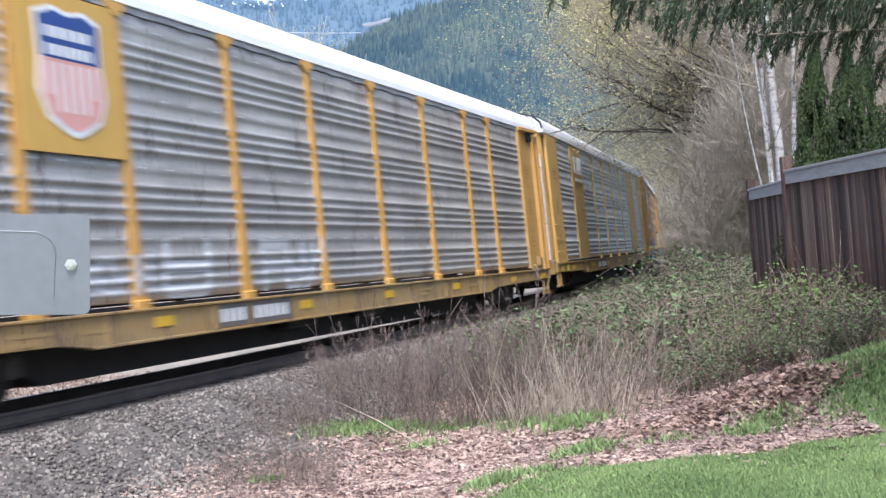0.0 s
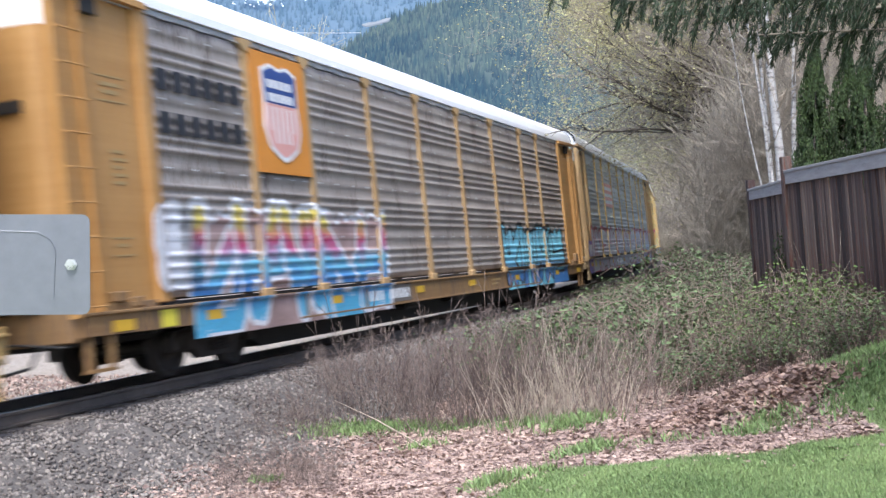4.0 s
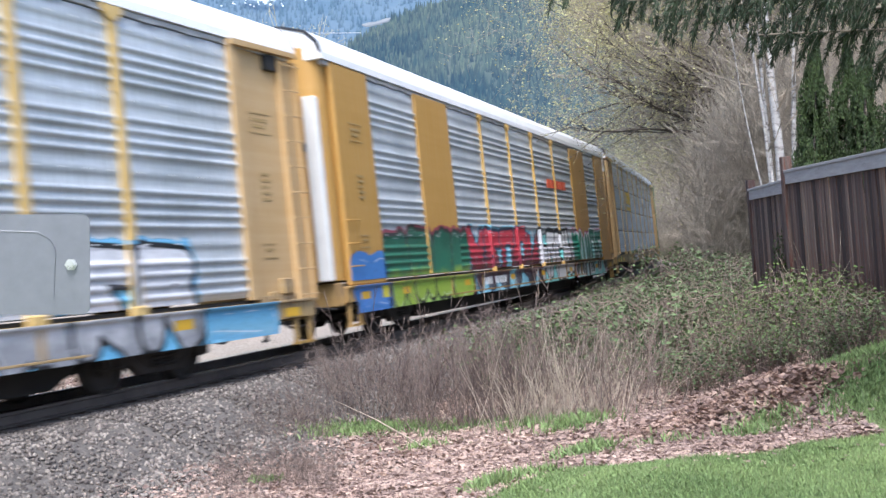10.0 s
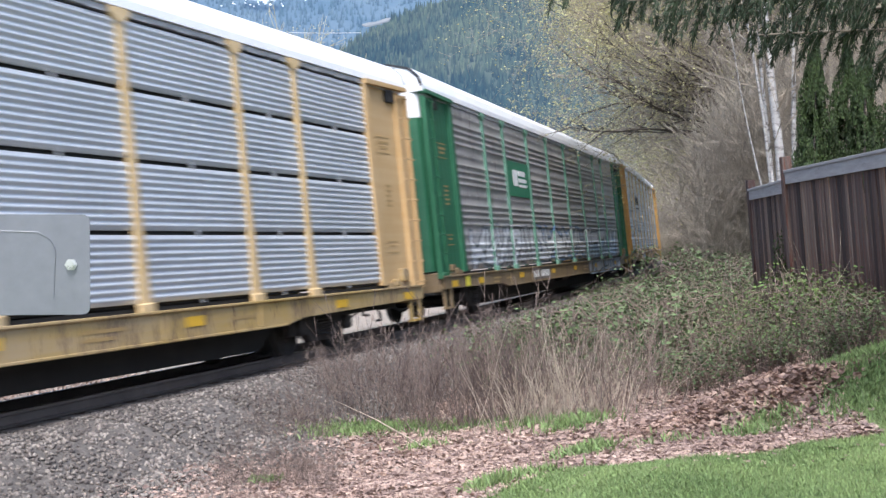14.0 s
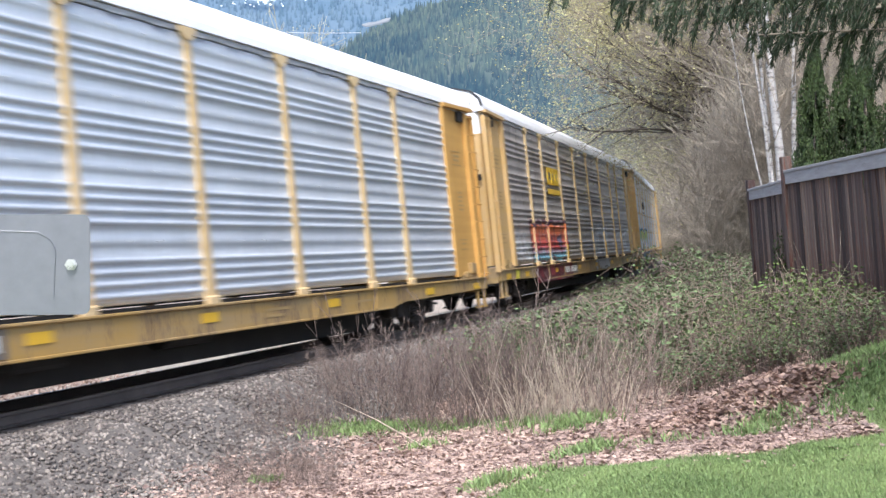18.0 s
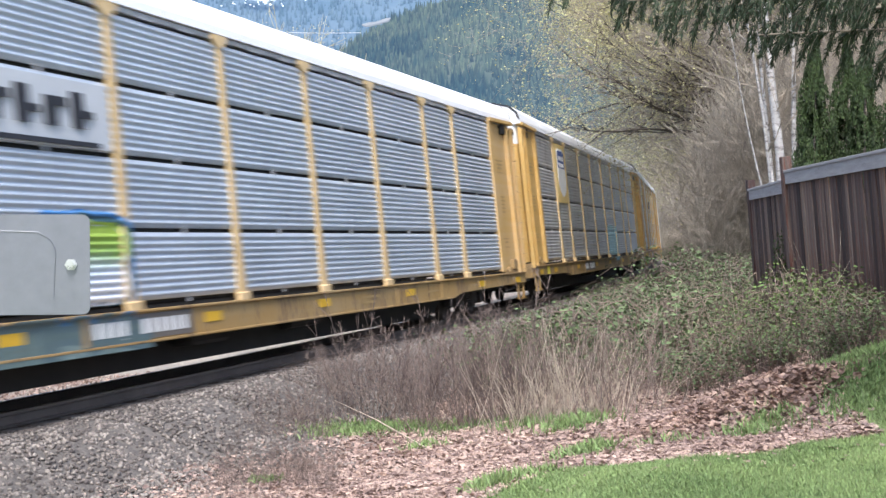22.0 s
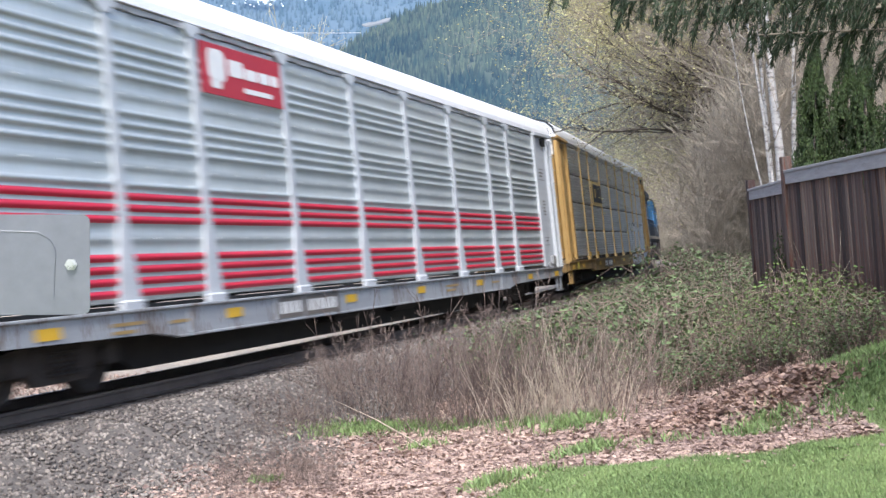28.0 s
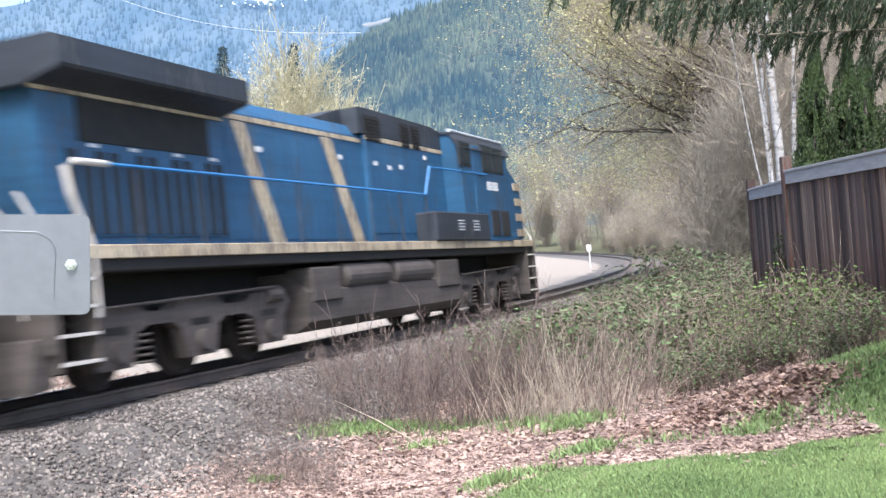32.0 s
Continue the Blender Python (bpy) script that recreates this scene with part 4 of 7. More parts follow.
# ---- fence, signs, wire ----
def fence():
    old = surface("weathered_board", (0.03, 0.019, 0.016), (0.17, 0.13, 0.11), 0.9, 0, 1.6, 22, stain=(0.095, 0.034, 0.022), stain_at=0.46, vary=0.75, stretch=(9, 9, 0.7), bump=0.5)
    grey = surface("grey_rail", (0.26, 0.25, 0.25), (0.42, 0.405, 0.4), 0.9, 0, 3, 30, stain=(0.12, 0.11, 0.11), vary=0.1, stretch=(0.7, 6, 6))
    rng = np.random.default_rng(5)
    f = thing("fence", "leaning weathered brown board fence with grey top rail", "fence")
    bm_ = {}
    for k in range(6):
        w = rng.uniform(0.125, 0.15)
        bm_[k] = boxm("board", old, 0.004, w - 0.004, -0.011, 0.011, 0.0, 1.0, 0.003)
    runs = (((5.06, 6.5), (5.14, 17.35), 3.20), ((5.16, 17.45), (5.72, 21.6), 3.08))
    for (ax, ay), (bx, by), top in runs:
        a, b = Vector((ax, ay, 0)), Vector((bx, by, 0))
        d = (b - a)
        ln_ = d.length
        d.normalize()
        side = Vector((-d.y, d.x, 0))
        tilt = Matrix.Rotation(radians(-4.5), 4, "Y")

        def at(s, z, ox=0.0, turn=0.0):
            p = a + d * s
            m = Matrix.Translation((p.x, p.y, top)) @ tilt
            r = Matrix((d, side, Vector((0, 0, 1)))).transposed().to_4x4()
            return m @ r @ Matrix.Translation((0, ox, z - top)) @ Matrix.Rotation(turn, 4, "Y")
        s = 0.0
        k = 0
        while s < ln_:
            p = a + d * s
            g = gz(p.x, p.y)
            h = top - g + 0.1
            m = at(s, g - 0.06, 0.02 + rng.uniform(-0.006, 0.006), rng.normal(0, 0.012)) @ Matrix.Diagonal((1, 1, h - 0.04 + rng.uniform(-0.02, 0.02), 1))
            piece("board", bm_[k % 6], f, m)
            s += 0.142
            k += 1
        for z0, z1, o0, o1 in ((top - 0.2, top + 0.0, 0.035, 0.06), (top - 0.03, top + 0.01, -0.07, 0.075), (top - 1.5, top - 1.4, -0.07, -0.0)):
            bm = bmesh.new()
            box(bm, 0, ln_, o0, o1, z0 - top, z1 - top, 0.004)
            part("rail", bm, grey, f).matrix_basis = at(0, top)
        for s in np.arange(0.0, ln_ + 0.1, 2.4) if top > 3.1 else (0.05, ln_):
            p = a + d * min(s, ln_)
            g = gz(p.x, p.y)
            bm = bmesh.new()
            box(bm, -0.05, 0.05, -0.11, -0.01, g - top - 0.3, -0.03, 0.006)
            part("post", bm, old, f).matrix_basis = at(min(s, ln_), top)
    for (x, y, top) in ((5.13, 17.4, 3.42), (5.72, 21.6, 3.3)):
        bm = bmesh.new()
        box(bm, -0.07, 0.07, -0.07, 0.07, gz(x, y) - top - 0.2, 0.0, 0.008)
        part("end_post", bm, old, f).matrix_basis = Matrix.Translation((x - 0.02, y, top)) @ Matrix.Rotation(radians(-4.5), 4, "Y")


def sign_back():
    """The plain back of an aluminium sign on a post beside the camera."""
    alu = surface("sheet_aluminium", (0.19, 0.195, 0.215), (0.26, 0.267, 0.288), 0.45, 0.6, 1.2, 25, stain=(0.3, 0.29, 0.27), stain_at=0.62, bump=0.06)
    y = 3.46
    x1, zt, zb = -1.049, 2.227, 1.93
    t = thing("sign", "bare aluminium back of a sign on a post", "sign", "", Matrix.Translation((x1, y, 0)))
    r, x0, z0, z1 = 0.022, -0.62, zb, zt
    o = []
    for cx, cz, a0 in ((-r, z1 - r, 0), (x0 + r, z1 - r, 90), (x0 + r, z0 + r, 180), (-r, z0 + r, 270)):
        o += [(cx + r * math.cos(radians(a0 + a)), cz + r * math.sin(radians(a0 + a))) for a in (0, 22, 45, 68, 90)]
    bm = bmesh.new()
    prism(bm, o, -0.002, 0.002)
    part("plate", bm, alu, t).rotation_euler = (0, 0, radians(6))
    bm = bmesh.new()
    tube(bm, [(-0.105, -0.004, zb + 0.05), (-0.098, -0.005, zb + 0.19), (-0.115, -0.004, zb + 0.225), (-0.15, -0.004, zb + 0.245), (-0.3, -0.004, zb + 0.25)], 0.0011, 6)
    part("pressed_rim", bm, alu, t).rotation_euler = (0, 0, radians(6))
    bm = bmesh.new()
    lathe(bm, [(0.012, -0.016), (0.012, -0.006), (0.018, -0.006), (0.018, 0.0)], 6, Matrix.Translation((-0.054, -0.002, 2.078)))
    part("bolt", bm, surface("zinc", (0.6, 0.6, 0.6), (0.75, 0.75, 0.74), 0.3, 0.9, 5, 50, bump=0), t).rotation_euler = (0, 0, radians(6))
    bm = bmesh.new()
    g = gz(x1 - 0.45, y)
    box(bm, -0.48, -0.42, 0.004, 0.064, g - 0.3, zt + 0.05, 0.004)
    part("post", bm, alu, t)


def trackside():
    white = PAINT_WHITE
    for x, y, h, w in ((13.2, 104.0, 2.0, 0.42), (30.0, 196.0, 2.6, 0.55)):
        g = gz(x, y)
        t = thing("track_marker", "small white board on a leaning post beside the line", "sign", "trackside markers", Matrix.Translation((x, y, g)) @ Matrix.Rotation(radians(-6), 4, "Y"))
        bm = bmesh.new()
        box(bm, -w / 2, w / 2, -0.06, -0.03, h - 0.55, h, 0.01)
        part("board", bm, white, t)
        bm = bmesh.new()
        tube(bm, [(0, 0, -0.2), (0, 0, h)], 0.05, 8)
        part("post", bm, white, t)
    # a wire across the valley
    bm = bmesh.new()
    pts = []
    for k in range(25):
        f = k / 24
        d = 3950 - 1650 * f
        b = -0.34 + 0.27 * f
        pts.append((b * d, d, 2 + d * (0.235 - 0.054 * f - 0.018 * math.sin(math.pi * f))))
    tube(bm, pts, 0.5, 5)
    tagged(new("power_line", done("power_line", bm, PAINT_WHITE)), "pale overhead wire hung across the valley", "cable")
    # a dead cane that leans over the litter
    bm = bmesh.new()
    a, b = Vector((-0.19, 13.15, gz(-0.19, 13.15) + 0.02)), Vector((-1.5, 16.0, gz(-1.5, 16.0) + 0.32))
    tube(bm, [a, a.lerp(b, 0.5) + Vector((0, 0, 0.03)), b], [0.008, 0.007, 0.004], 6)
    tagged(new("fallen_cane", done("fallen_cane", bm, STRAW)), "pale dead cane leaning over the fallen leaves", "branch")


PAINT_WHITE = surface("white_board", (0.66, 0.66, 0.64), (0.78, 0.78, 0.76), 0.6, 0, 3, 20, bump=0)
fence()
sign_back()
trackside()


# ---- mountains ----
def distant(name, c1, c2, haze_glow, scale=0.02, vary=0.5):
    """Wooded slope seen through kilometres of air, its haze put in as even emission."""
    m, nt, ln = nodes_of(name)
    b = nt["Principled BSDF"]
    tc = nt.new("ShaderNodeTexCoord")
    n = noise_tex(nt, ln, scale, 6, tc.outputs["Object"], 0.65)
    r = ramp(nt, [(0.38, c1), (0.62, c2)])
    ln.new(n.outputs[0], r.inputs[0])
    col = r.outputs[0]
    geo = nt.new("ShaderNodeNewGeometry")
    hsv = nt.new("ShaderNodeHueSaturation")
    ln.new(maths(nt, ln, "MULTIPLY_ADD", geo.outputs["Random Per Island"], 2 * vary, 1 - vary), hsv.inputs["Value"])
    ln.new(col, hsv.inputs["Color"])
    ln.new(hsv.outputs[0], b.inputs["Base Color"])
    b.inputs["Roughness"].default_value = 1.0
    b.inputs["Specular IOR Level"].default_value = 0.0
    b.inputs["Emission Color"].default_value = (*haze_glow, 1)
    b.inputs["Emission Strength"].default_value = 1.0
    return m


def mountain(name, label, ridge, d0, d1, mat_, seed, rough, trees, tree_h, tree_mat, cols=240, rows=60):
    """A slope whose skyline runs through the bearings (tangent across) and heights (tangent up) of ridge."""
    rng = np.random.default_rng(seed)
    bx = np.array([r[0] for r in ridge])
    bz = np.array([r[1] for r in ridge])

    def surf(b, t):
        d = d0 + (d1 - d0) * t
        top = np.interp(b, bx, bz) * d1
        z = top * (0.75 * t + 0.25 * t * t) + 2
        w = rough * d1 * t * (1.15 - t)
        z = z + w * (np.sin(b * 23 + 4 * t + seed) * 0.5 + np.sin(b * 57 + 9 * t + 2 * seed) * 0.25 + np.sin(b * 131 - 17 * t) * 0.12 + np.sin(b * 11 - 7 * t) * 0.4)
        return np.stack([b * d, d, z], -1)
    B, T = np.meshgrid(np.linspace(bx[0], bx[-1], cols), np.linspace(0, 1, rows))
    V = surf(B.ravel(), T.ravel())
    i = (np.arange(rows - 1)[:, None] * cols + np.arange(cols - 1)[None]).ravel()
    me = fast_mesh(name, V, np.stack([i, i + 1, i + cols + 1, i + cols], 1), [mat_], True)
    ob = tagged(new(name, me), label, "mountain", kind="structure")
    b = rng.uniform(bx[0], bx[-1], trees)
    t = rng.uniform(0.12, 1.0, trees)
    P = surf(b, t)
    k = np.arange(5) * 2 * np.pi / 5
    tv = [(0.17 * math.cos(a), 0.17 * math.sin(a), 0.0) for a in k] + [(0, 0, 1.0)]
    tf = [(j, (j + 1) % 5, 5) for j in range(5)]
    h = tree_h * rng.uniform(0.5, 1.25, trees)
    tagged(new(name + "_woods", scatter("woods", tv, tf, P - np.array([0, 0, 1.0]), h, rng.uniform(0, 6, trees), None, tree_mat)), "conifer woods covering the mountain side", "woods", kind="stuff")
    return ob


# far mountain: blue haze painted into the base colours and the emission
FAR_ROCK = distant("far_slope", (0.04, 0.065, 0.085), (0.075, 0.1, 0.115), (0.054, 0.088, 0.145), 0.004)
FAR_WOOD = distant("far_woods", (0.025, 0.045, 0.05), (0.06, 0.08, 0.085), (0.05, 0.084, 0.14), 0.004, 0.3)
# near hillside: own greens, with a weaker bluish haze added as emission
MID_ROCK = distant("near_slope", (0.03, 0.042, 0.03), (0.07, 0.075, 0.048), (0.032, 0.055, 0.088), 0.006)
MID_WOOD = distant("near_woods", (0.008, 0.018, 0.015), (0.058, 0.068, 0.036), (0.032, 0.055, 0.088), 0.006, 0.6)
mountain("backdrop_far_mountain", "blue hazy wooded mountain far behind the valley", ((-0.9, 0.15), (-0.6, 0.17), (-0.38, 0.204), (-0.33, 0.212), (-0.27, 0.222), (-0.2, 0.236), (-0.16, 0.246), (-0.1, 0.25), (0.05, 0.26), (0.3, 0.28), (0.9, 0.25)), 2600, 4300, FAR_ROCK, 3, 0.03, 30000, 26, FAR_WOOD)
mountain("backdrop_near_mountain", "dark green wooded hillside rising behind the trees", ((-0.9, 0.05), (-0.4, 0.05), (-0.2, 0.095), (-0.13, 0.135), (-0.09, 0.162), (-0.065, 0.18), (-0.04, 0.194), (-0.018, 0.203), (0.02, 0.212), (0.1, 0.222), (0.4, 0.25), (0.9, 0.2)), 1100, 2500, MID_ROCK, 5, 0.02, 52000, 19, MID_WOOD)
# white snow, with pale haze added on top as emission
SNOW = distant("snow_patch", (0.8, 0.82, 0.85), (0.85, 0.86, 0.88), (0.2, 0.22, 0.25), 0.01)


def snowfield():
    rng = np.random.default_rng(8)
    bm = bmesh.new()
    prism(bm, [(-668, 836), (-640, 829), (-612, 827), (-596, 820), (-588, 830), (-570, 826), (-556, 838), (-548, 828), (-540, 850), (-552, 880), (-690, 880), (-676, 852)], 3940, 3960)
    for k in range(26):
        x, z, w = rng.normal(-640, 70), rng.uniform(800, 850), rng.uniform(1.5, 6)
        prism(bm, [(x - w, z), (x - w * 0.3, z - w * 0.5), (x + w, z + w * 0.2), (x + w * 0.2, z + w * 0.7)], 3930, 3940)
    tagged(new("backdrop_snowfield", done("snowfield", bm, SNOW)), "white snowfield near the mountain top", "snow", kind="structure")


snowfield()


def clearing():
    # dark grey base; the pale look is mostly emission put in for haze
    pale = distant("pale_clearing", (0.1, 0.1, 0.1), (0.14, 0.14, 0.14), (0.17, 0.19, 0.22), 0.02)
    bm = bmesh.new()
    prism(bm, [(-158, 432), (-146, 436), (-128, 438), (-112, 444), (-102, 445), (-106, 440), (-126, 434), (-150, 429)], 2286, 2300)
    tagged(new("backdrop_clearing", done("clearing", bm, pale)), "pale bare clearing on the wooded hillside", "clearing", kind="structure")


clearing()


def far_conifer(seed, h, mat_):
    rng = np.random.default_rng(seed)
    t = thing("fir_tree", "tall dark fir standing behind the bare trees", "tree", "firs behind the bare trees")
    part("trunk", tubes_mesh("trunk", [((0, 0, -0.3), (0, 0, h), h * 0.014, 0.02)], BARK, 8), None, t)
    n = 2600
    u = rng.uniform(0, 1, n) ** 0.8
    a = rng.uniform(0, 6.28, n)
    lay = 0.75 + 0.25 * np.sin(u * h * 4.0 + np.sin(3 * a))
    r = h * 0.19 * (1 - u) * lay * rng.uniform(0.15, 1, n) ** 0.5 + 0.1
    P = np.stack([r * np.cos(a), r * np.sin(a), h * (0.08 + 0.92 * u) - r * 0.25], 1)
    part("foliage", scatter("foliage", [(-0.25, 0, 0.05), (0.25, 0, 0.05), (0.16, 0.9, -0.22), (-0.16, 0.9, -0.22)], [(0, 1, 2, 3)], P, rng.uniform(0.5, 1.1, n) * (0.5 + 0.9 * (1 - u)), a - 1.57 + rng.normal(0, 0.3, n), rng.normal(0, 0.2, n), mat_), None, t)
    return t


# the firs' needles carry a faint haze as emission, to look farther off
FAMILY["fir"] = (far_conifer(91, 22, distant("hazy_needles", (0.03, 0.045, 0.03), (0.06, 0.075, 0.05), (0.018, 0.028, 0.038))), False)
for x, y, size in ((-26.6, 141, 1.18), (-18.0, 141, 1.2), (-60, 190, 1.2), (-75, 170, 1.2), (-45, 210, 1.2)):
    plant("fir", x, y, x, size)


# ---- the train ----
def painted(name, home, c1, c2, rough, metal, dirt=(0.12, 0.09, 0.07), dirt_at=0.6, rust=None, streak=0.14):
    """Paint or sheet metal on a car, grimy and streaked."""
    m, nt, ln = nodes_of(name)
    b = nt["Principled BSDF"]
    tc = nt.new("ShaderNodeTexCoord")
    tc.object = home
    co = tc.outputs["Object"]

    def stretched(x, y, z):
        mp = nt.new("ShaderNodeMapping")
        mp.inputs["Scale"].default_value = (x, y, z)
        ln.new(co, mp.inputs[0])
        return mp.outputs[0]
    big = noise_tex(nt, ln, 0.7, 6, co)
    run = noise_tex(nt, ln, 1.0, 5, stretched(9, 9, 0.7), 0.65)
    band = noise_tex(nt, ln, 1.0, 4, stretched(0.4, 1, 7))
    f = maths(nt, ln, "ADD", maths(nt, ln, "MULTIPLY", big.outputs[0], 0.45), maths(nt, ln, "ADD", maths(nt, ln, "MULTIPLY", run.outputs[0], streak), maths(nt, ln, "MULTIPLY", band.outputs[0], 0.55 - streak)))
    r = ramp(nt, [(0.36, c1), (0.62, c2)])
    ln.new(f, r.inputs[0])
    col = r.outputs[0]
    dn = noise_tex(nt, ln, 1.0, 9, stretched(1.6, 1.6, 0.9), 0.72)
    dr = ramp(nt, [(dirt_at, (0, 0, 0)), (min(1.0, dirt_at + 0.18), (0.8, 0.8, 0.8))])
    ln.new(dn.outputs[0], dr.inputs[0])
    col = mix(nt, ln, dr.outputs[0], col, dirt)
    if rust:
        rn = noise_tex(nt, ln, 1.0, 8, stretched(2.6, 2.6, 0.8), 0.75)
        rr = ramp(nt, [(0.6, (0, 0, 0)), (0.7, (0.85, 0.85, 0.85))])
        ln.new(rn.outputs[0], rr.inputs[0])
        col = mix(nt, ln, rr.outputs[0], col, rust)
    ln.new(col, b.inputs["Base Color"])
    b.inputs["Metallic"].default_value = metal
    ln.new(maths(nt, ln, "MULTIPLY_ADD", run.outputs[0], 0.35, rough - 0.17, True), b.inputs["Roughness"])
    bumped(nt, ln, big.outputs[0], 0.1, 0.01, b)
    return m


POSTS = (-8.72, -6.65, -3.85, -1.07, 1.73, 4.53, 7.38, 9.27)
BAYS = (-11.5, *POSTS, 12.1)
WIDE_POSTS = (-3.64, -0.88, 1.88, 4.64)
WIDE_BAYS = (-11.43, -8.67, -6.4, *WIDE_POSTS, 7.42, 9.8, 12.4)
NEAR_END, FAR_END, SHIFT = -13.5, 14.05, 0.55
Z0, Z1, SIDE = 1.10, 4.95, 1.44


def panel_profile(style):
    """Points (out, z, is_rib) of a side screen, from the bottom up."""
    pts = [(0, Z0, 0)]
    if style == "seam":
        for q in range(4):
            for n_ in range(9):
                zz = Z0 + 0.965 * q + 0.05 + n_ * 0.097
                pts += [(0, zz, 0), (0.024, zz + 0.02, 1), (0.03, zz + 0.039, 1), (0.024, zz + 0.058, 1), (0, zz + 0.078, 0)]
    else:
        z = Z0 + 0.06
        for g in range(4):
            for k in range(4):
                pts += [(0.032 * math.sin(math.pi * a), z + a * 0.1, 1 if a else 0) for a in (0.0, 0.12, 0.3, 0.5, 0.7, 0.88)]
                pts.append((0, z + 0.1, 0))
                z += 0.153
            pts += [(0, z + 0.09, 0), (0.006, z + 0.1, 0), (0.006, z + 0.2, 0), (0, z + 0.21, 0)]
            z += 0.343
    pts.append((0, Z1, 0))
    return [p for p in pts if p[1] <= Z1 + 1e-6]


def strip_mesh(name, prof, w, mats, index=None):
    """A corrugated sheet of width w, facing -y, with a turned-in edge for thickness."""
    n = len(prof)
    V, F = [], []
    for x in (-w / 2, w / 2):
        V += [(x, -o, z) for o, z, _ in prof]
    for x in (-w / 2, w / 2):
        V += [(x, 0.03, z) for o, z, _ in prof]
    F = [(k, n + k, n + k + 1, k + 1) for k in range(n - 1)]
    F += [(2 * n + k, 2 * n + k + 1, 3 * n + k + 1, 3 * n + k) for k in range(n - 1)]
    F += [(0, 2 * n, 3 * n, n), (n - 1, 2 * n - 1, 4 * n - 1, 3 * n - 1)]
    idx = None
    if index:
        idx = [index(prof[k], prof[k + 1]) for k in range(n - 1)] + [0] * (n + 1)
    return mesh_of(name, V, F, mats, True, idx)


def post_mesh(mat_, w=0.15, splay=0.05):
    """A side post: a shallow pressed channel that splays out at its foot, with a bracket at its head."""
    bm = bmesh.new()
    h = w / 2
    prism(bm, [(-h - splay, Z0 - 0.02), (h + splay, Z0 - 0.02), (h + splay * 0.9, Z0 + 0.16), (h, Z0 + 1.1), (h * 0.92, Z1 - 0.05), (-h * 0.92, Z1 - 0.05), (-h, Z0 + 1.1), (-h - splay * 0.9, Z0 + 0.16)], -0.055, 0.02)
    prism(bm, [(-h - 0.12, Z1 + 0.09), (-h - 0.12, Z1 + 0.02), (-h + 0.02, Z1 - 0.1), (h - 0.02, Z1 - 0.1), (h + 0.12, Z1 + 0.02), (h + 0.12, Z1 + 0.09)], -0.075, 0.02)
    box(bm, -h - splay - 0.03, h + splay + 0.03, -0.1, 0.0, Z0 - 0.14, Z0 + 0.02, 0.02)
    for k in range(9):
        z = Z0 + 0.3 + 0.42 * k
        for e in (-1, 1):
            box(bm, e * (h + 0.018) - 0.012, e * (h + 0.018) + 0.012, -0.045, 0.0, z, z + 0.03)
    return done("post", bm, mat_)


def ladder_mesh(mat_, z0=0.95, z1=4.95, w=0.5, step=0.42):
    """A corner channel with rungs across it."""
    bm = bmesh.new()
    for x in (-w / 2, w / 2):
        prism(bm, [(x - 0.025, z0), (x + 0.025, z0), (x + 0.025, z1), (x - 0.025, z1)], -0.08, 0.04)
    box(bm, -w / 2, w / 2, 0.0, 0.03, z0, z1)
    z = z0 + 0.12
    while z < z1 - 0.1:
        tube(bm, [(-w / 2, -0.07, z), (-w / 2, -0.125, z), (w / 2, -0.125, z), (w / 2, -0.07, z)], 0.013, 6)
        z += step
    return done("ladder", bm, mat_)


_truck = {}


def wheelset_mesh(r, name):
    bm = bmesh.new()
    for s in (-1, 1):
        m = Matrix.Translation((0, 0.75 * s, 0)) @ Matrix.Diagonal((1, s, 1, 1))
        lathe(bm, [(r + 0.028, -0.075), (r + 0.028, -0.05), (r, -0.04), (r - 0.01, 0.065), (r - 0.06, 0.068), (r - 0.09, 0.03), (0.2, 0.0), (0.13, 0.07), (0.09, 0.07), (0.085, 0.22)], 28, m)
        for k in range(5):
            a = 2 * math.pi * k / 5
            box(bm, r * 0.42, r * 0.62, 0.0, 0.03, -0.03, 0.03, 0, Matrix.Translation((0, 0.76 * s, 0)) @ Matrix.Rotation(a, 4, "Y"))
    lathe(bm, [(0.08, -0.95), (0.085, 0.95)], 12)
    return done(name, bm, TRUCK_STEEL)


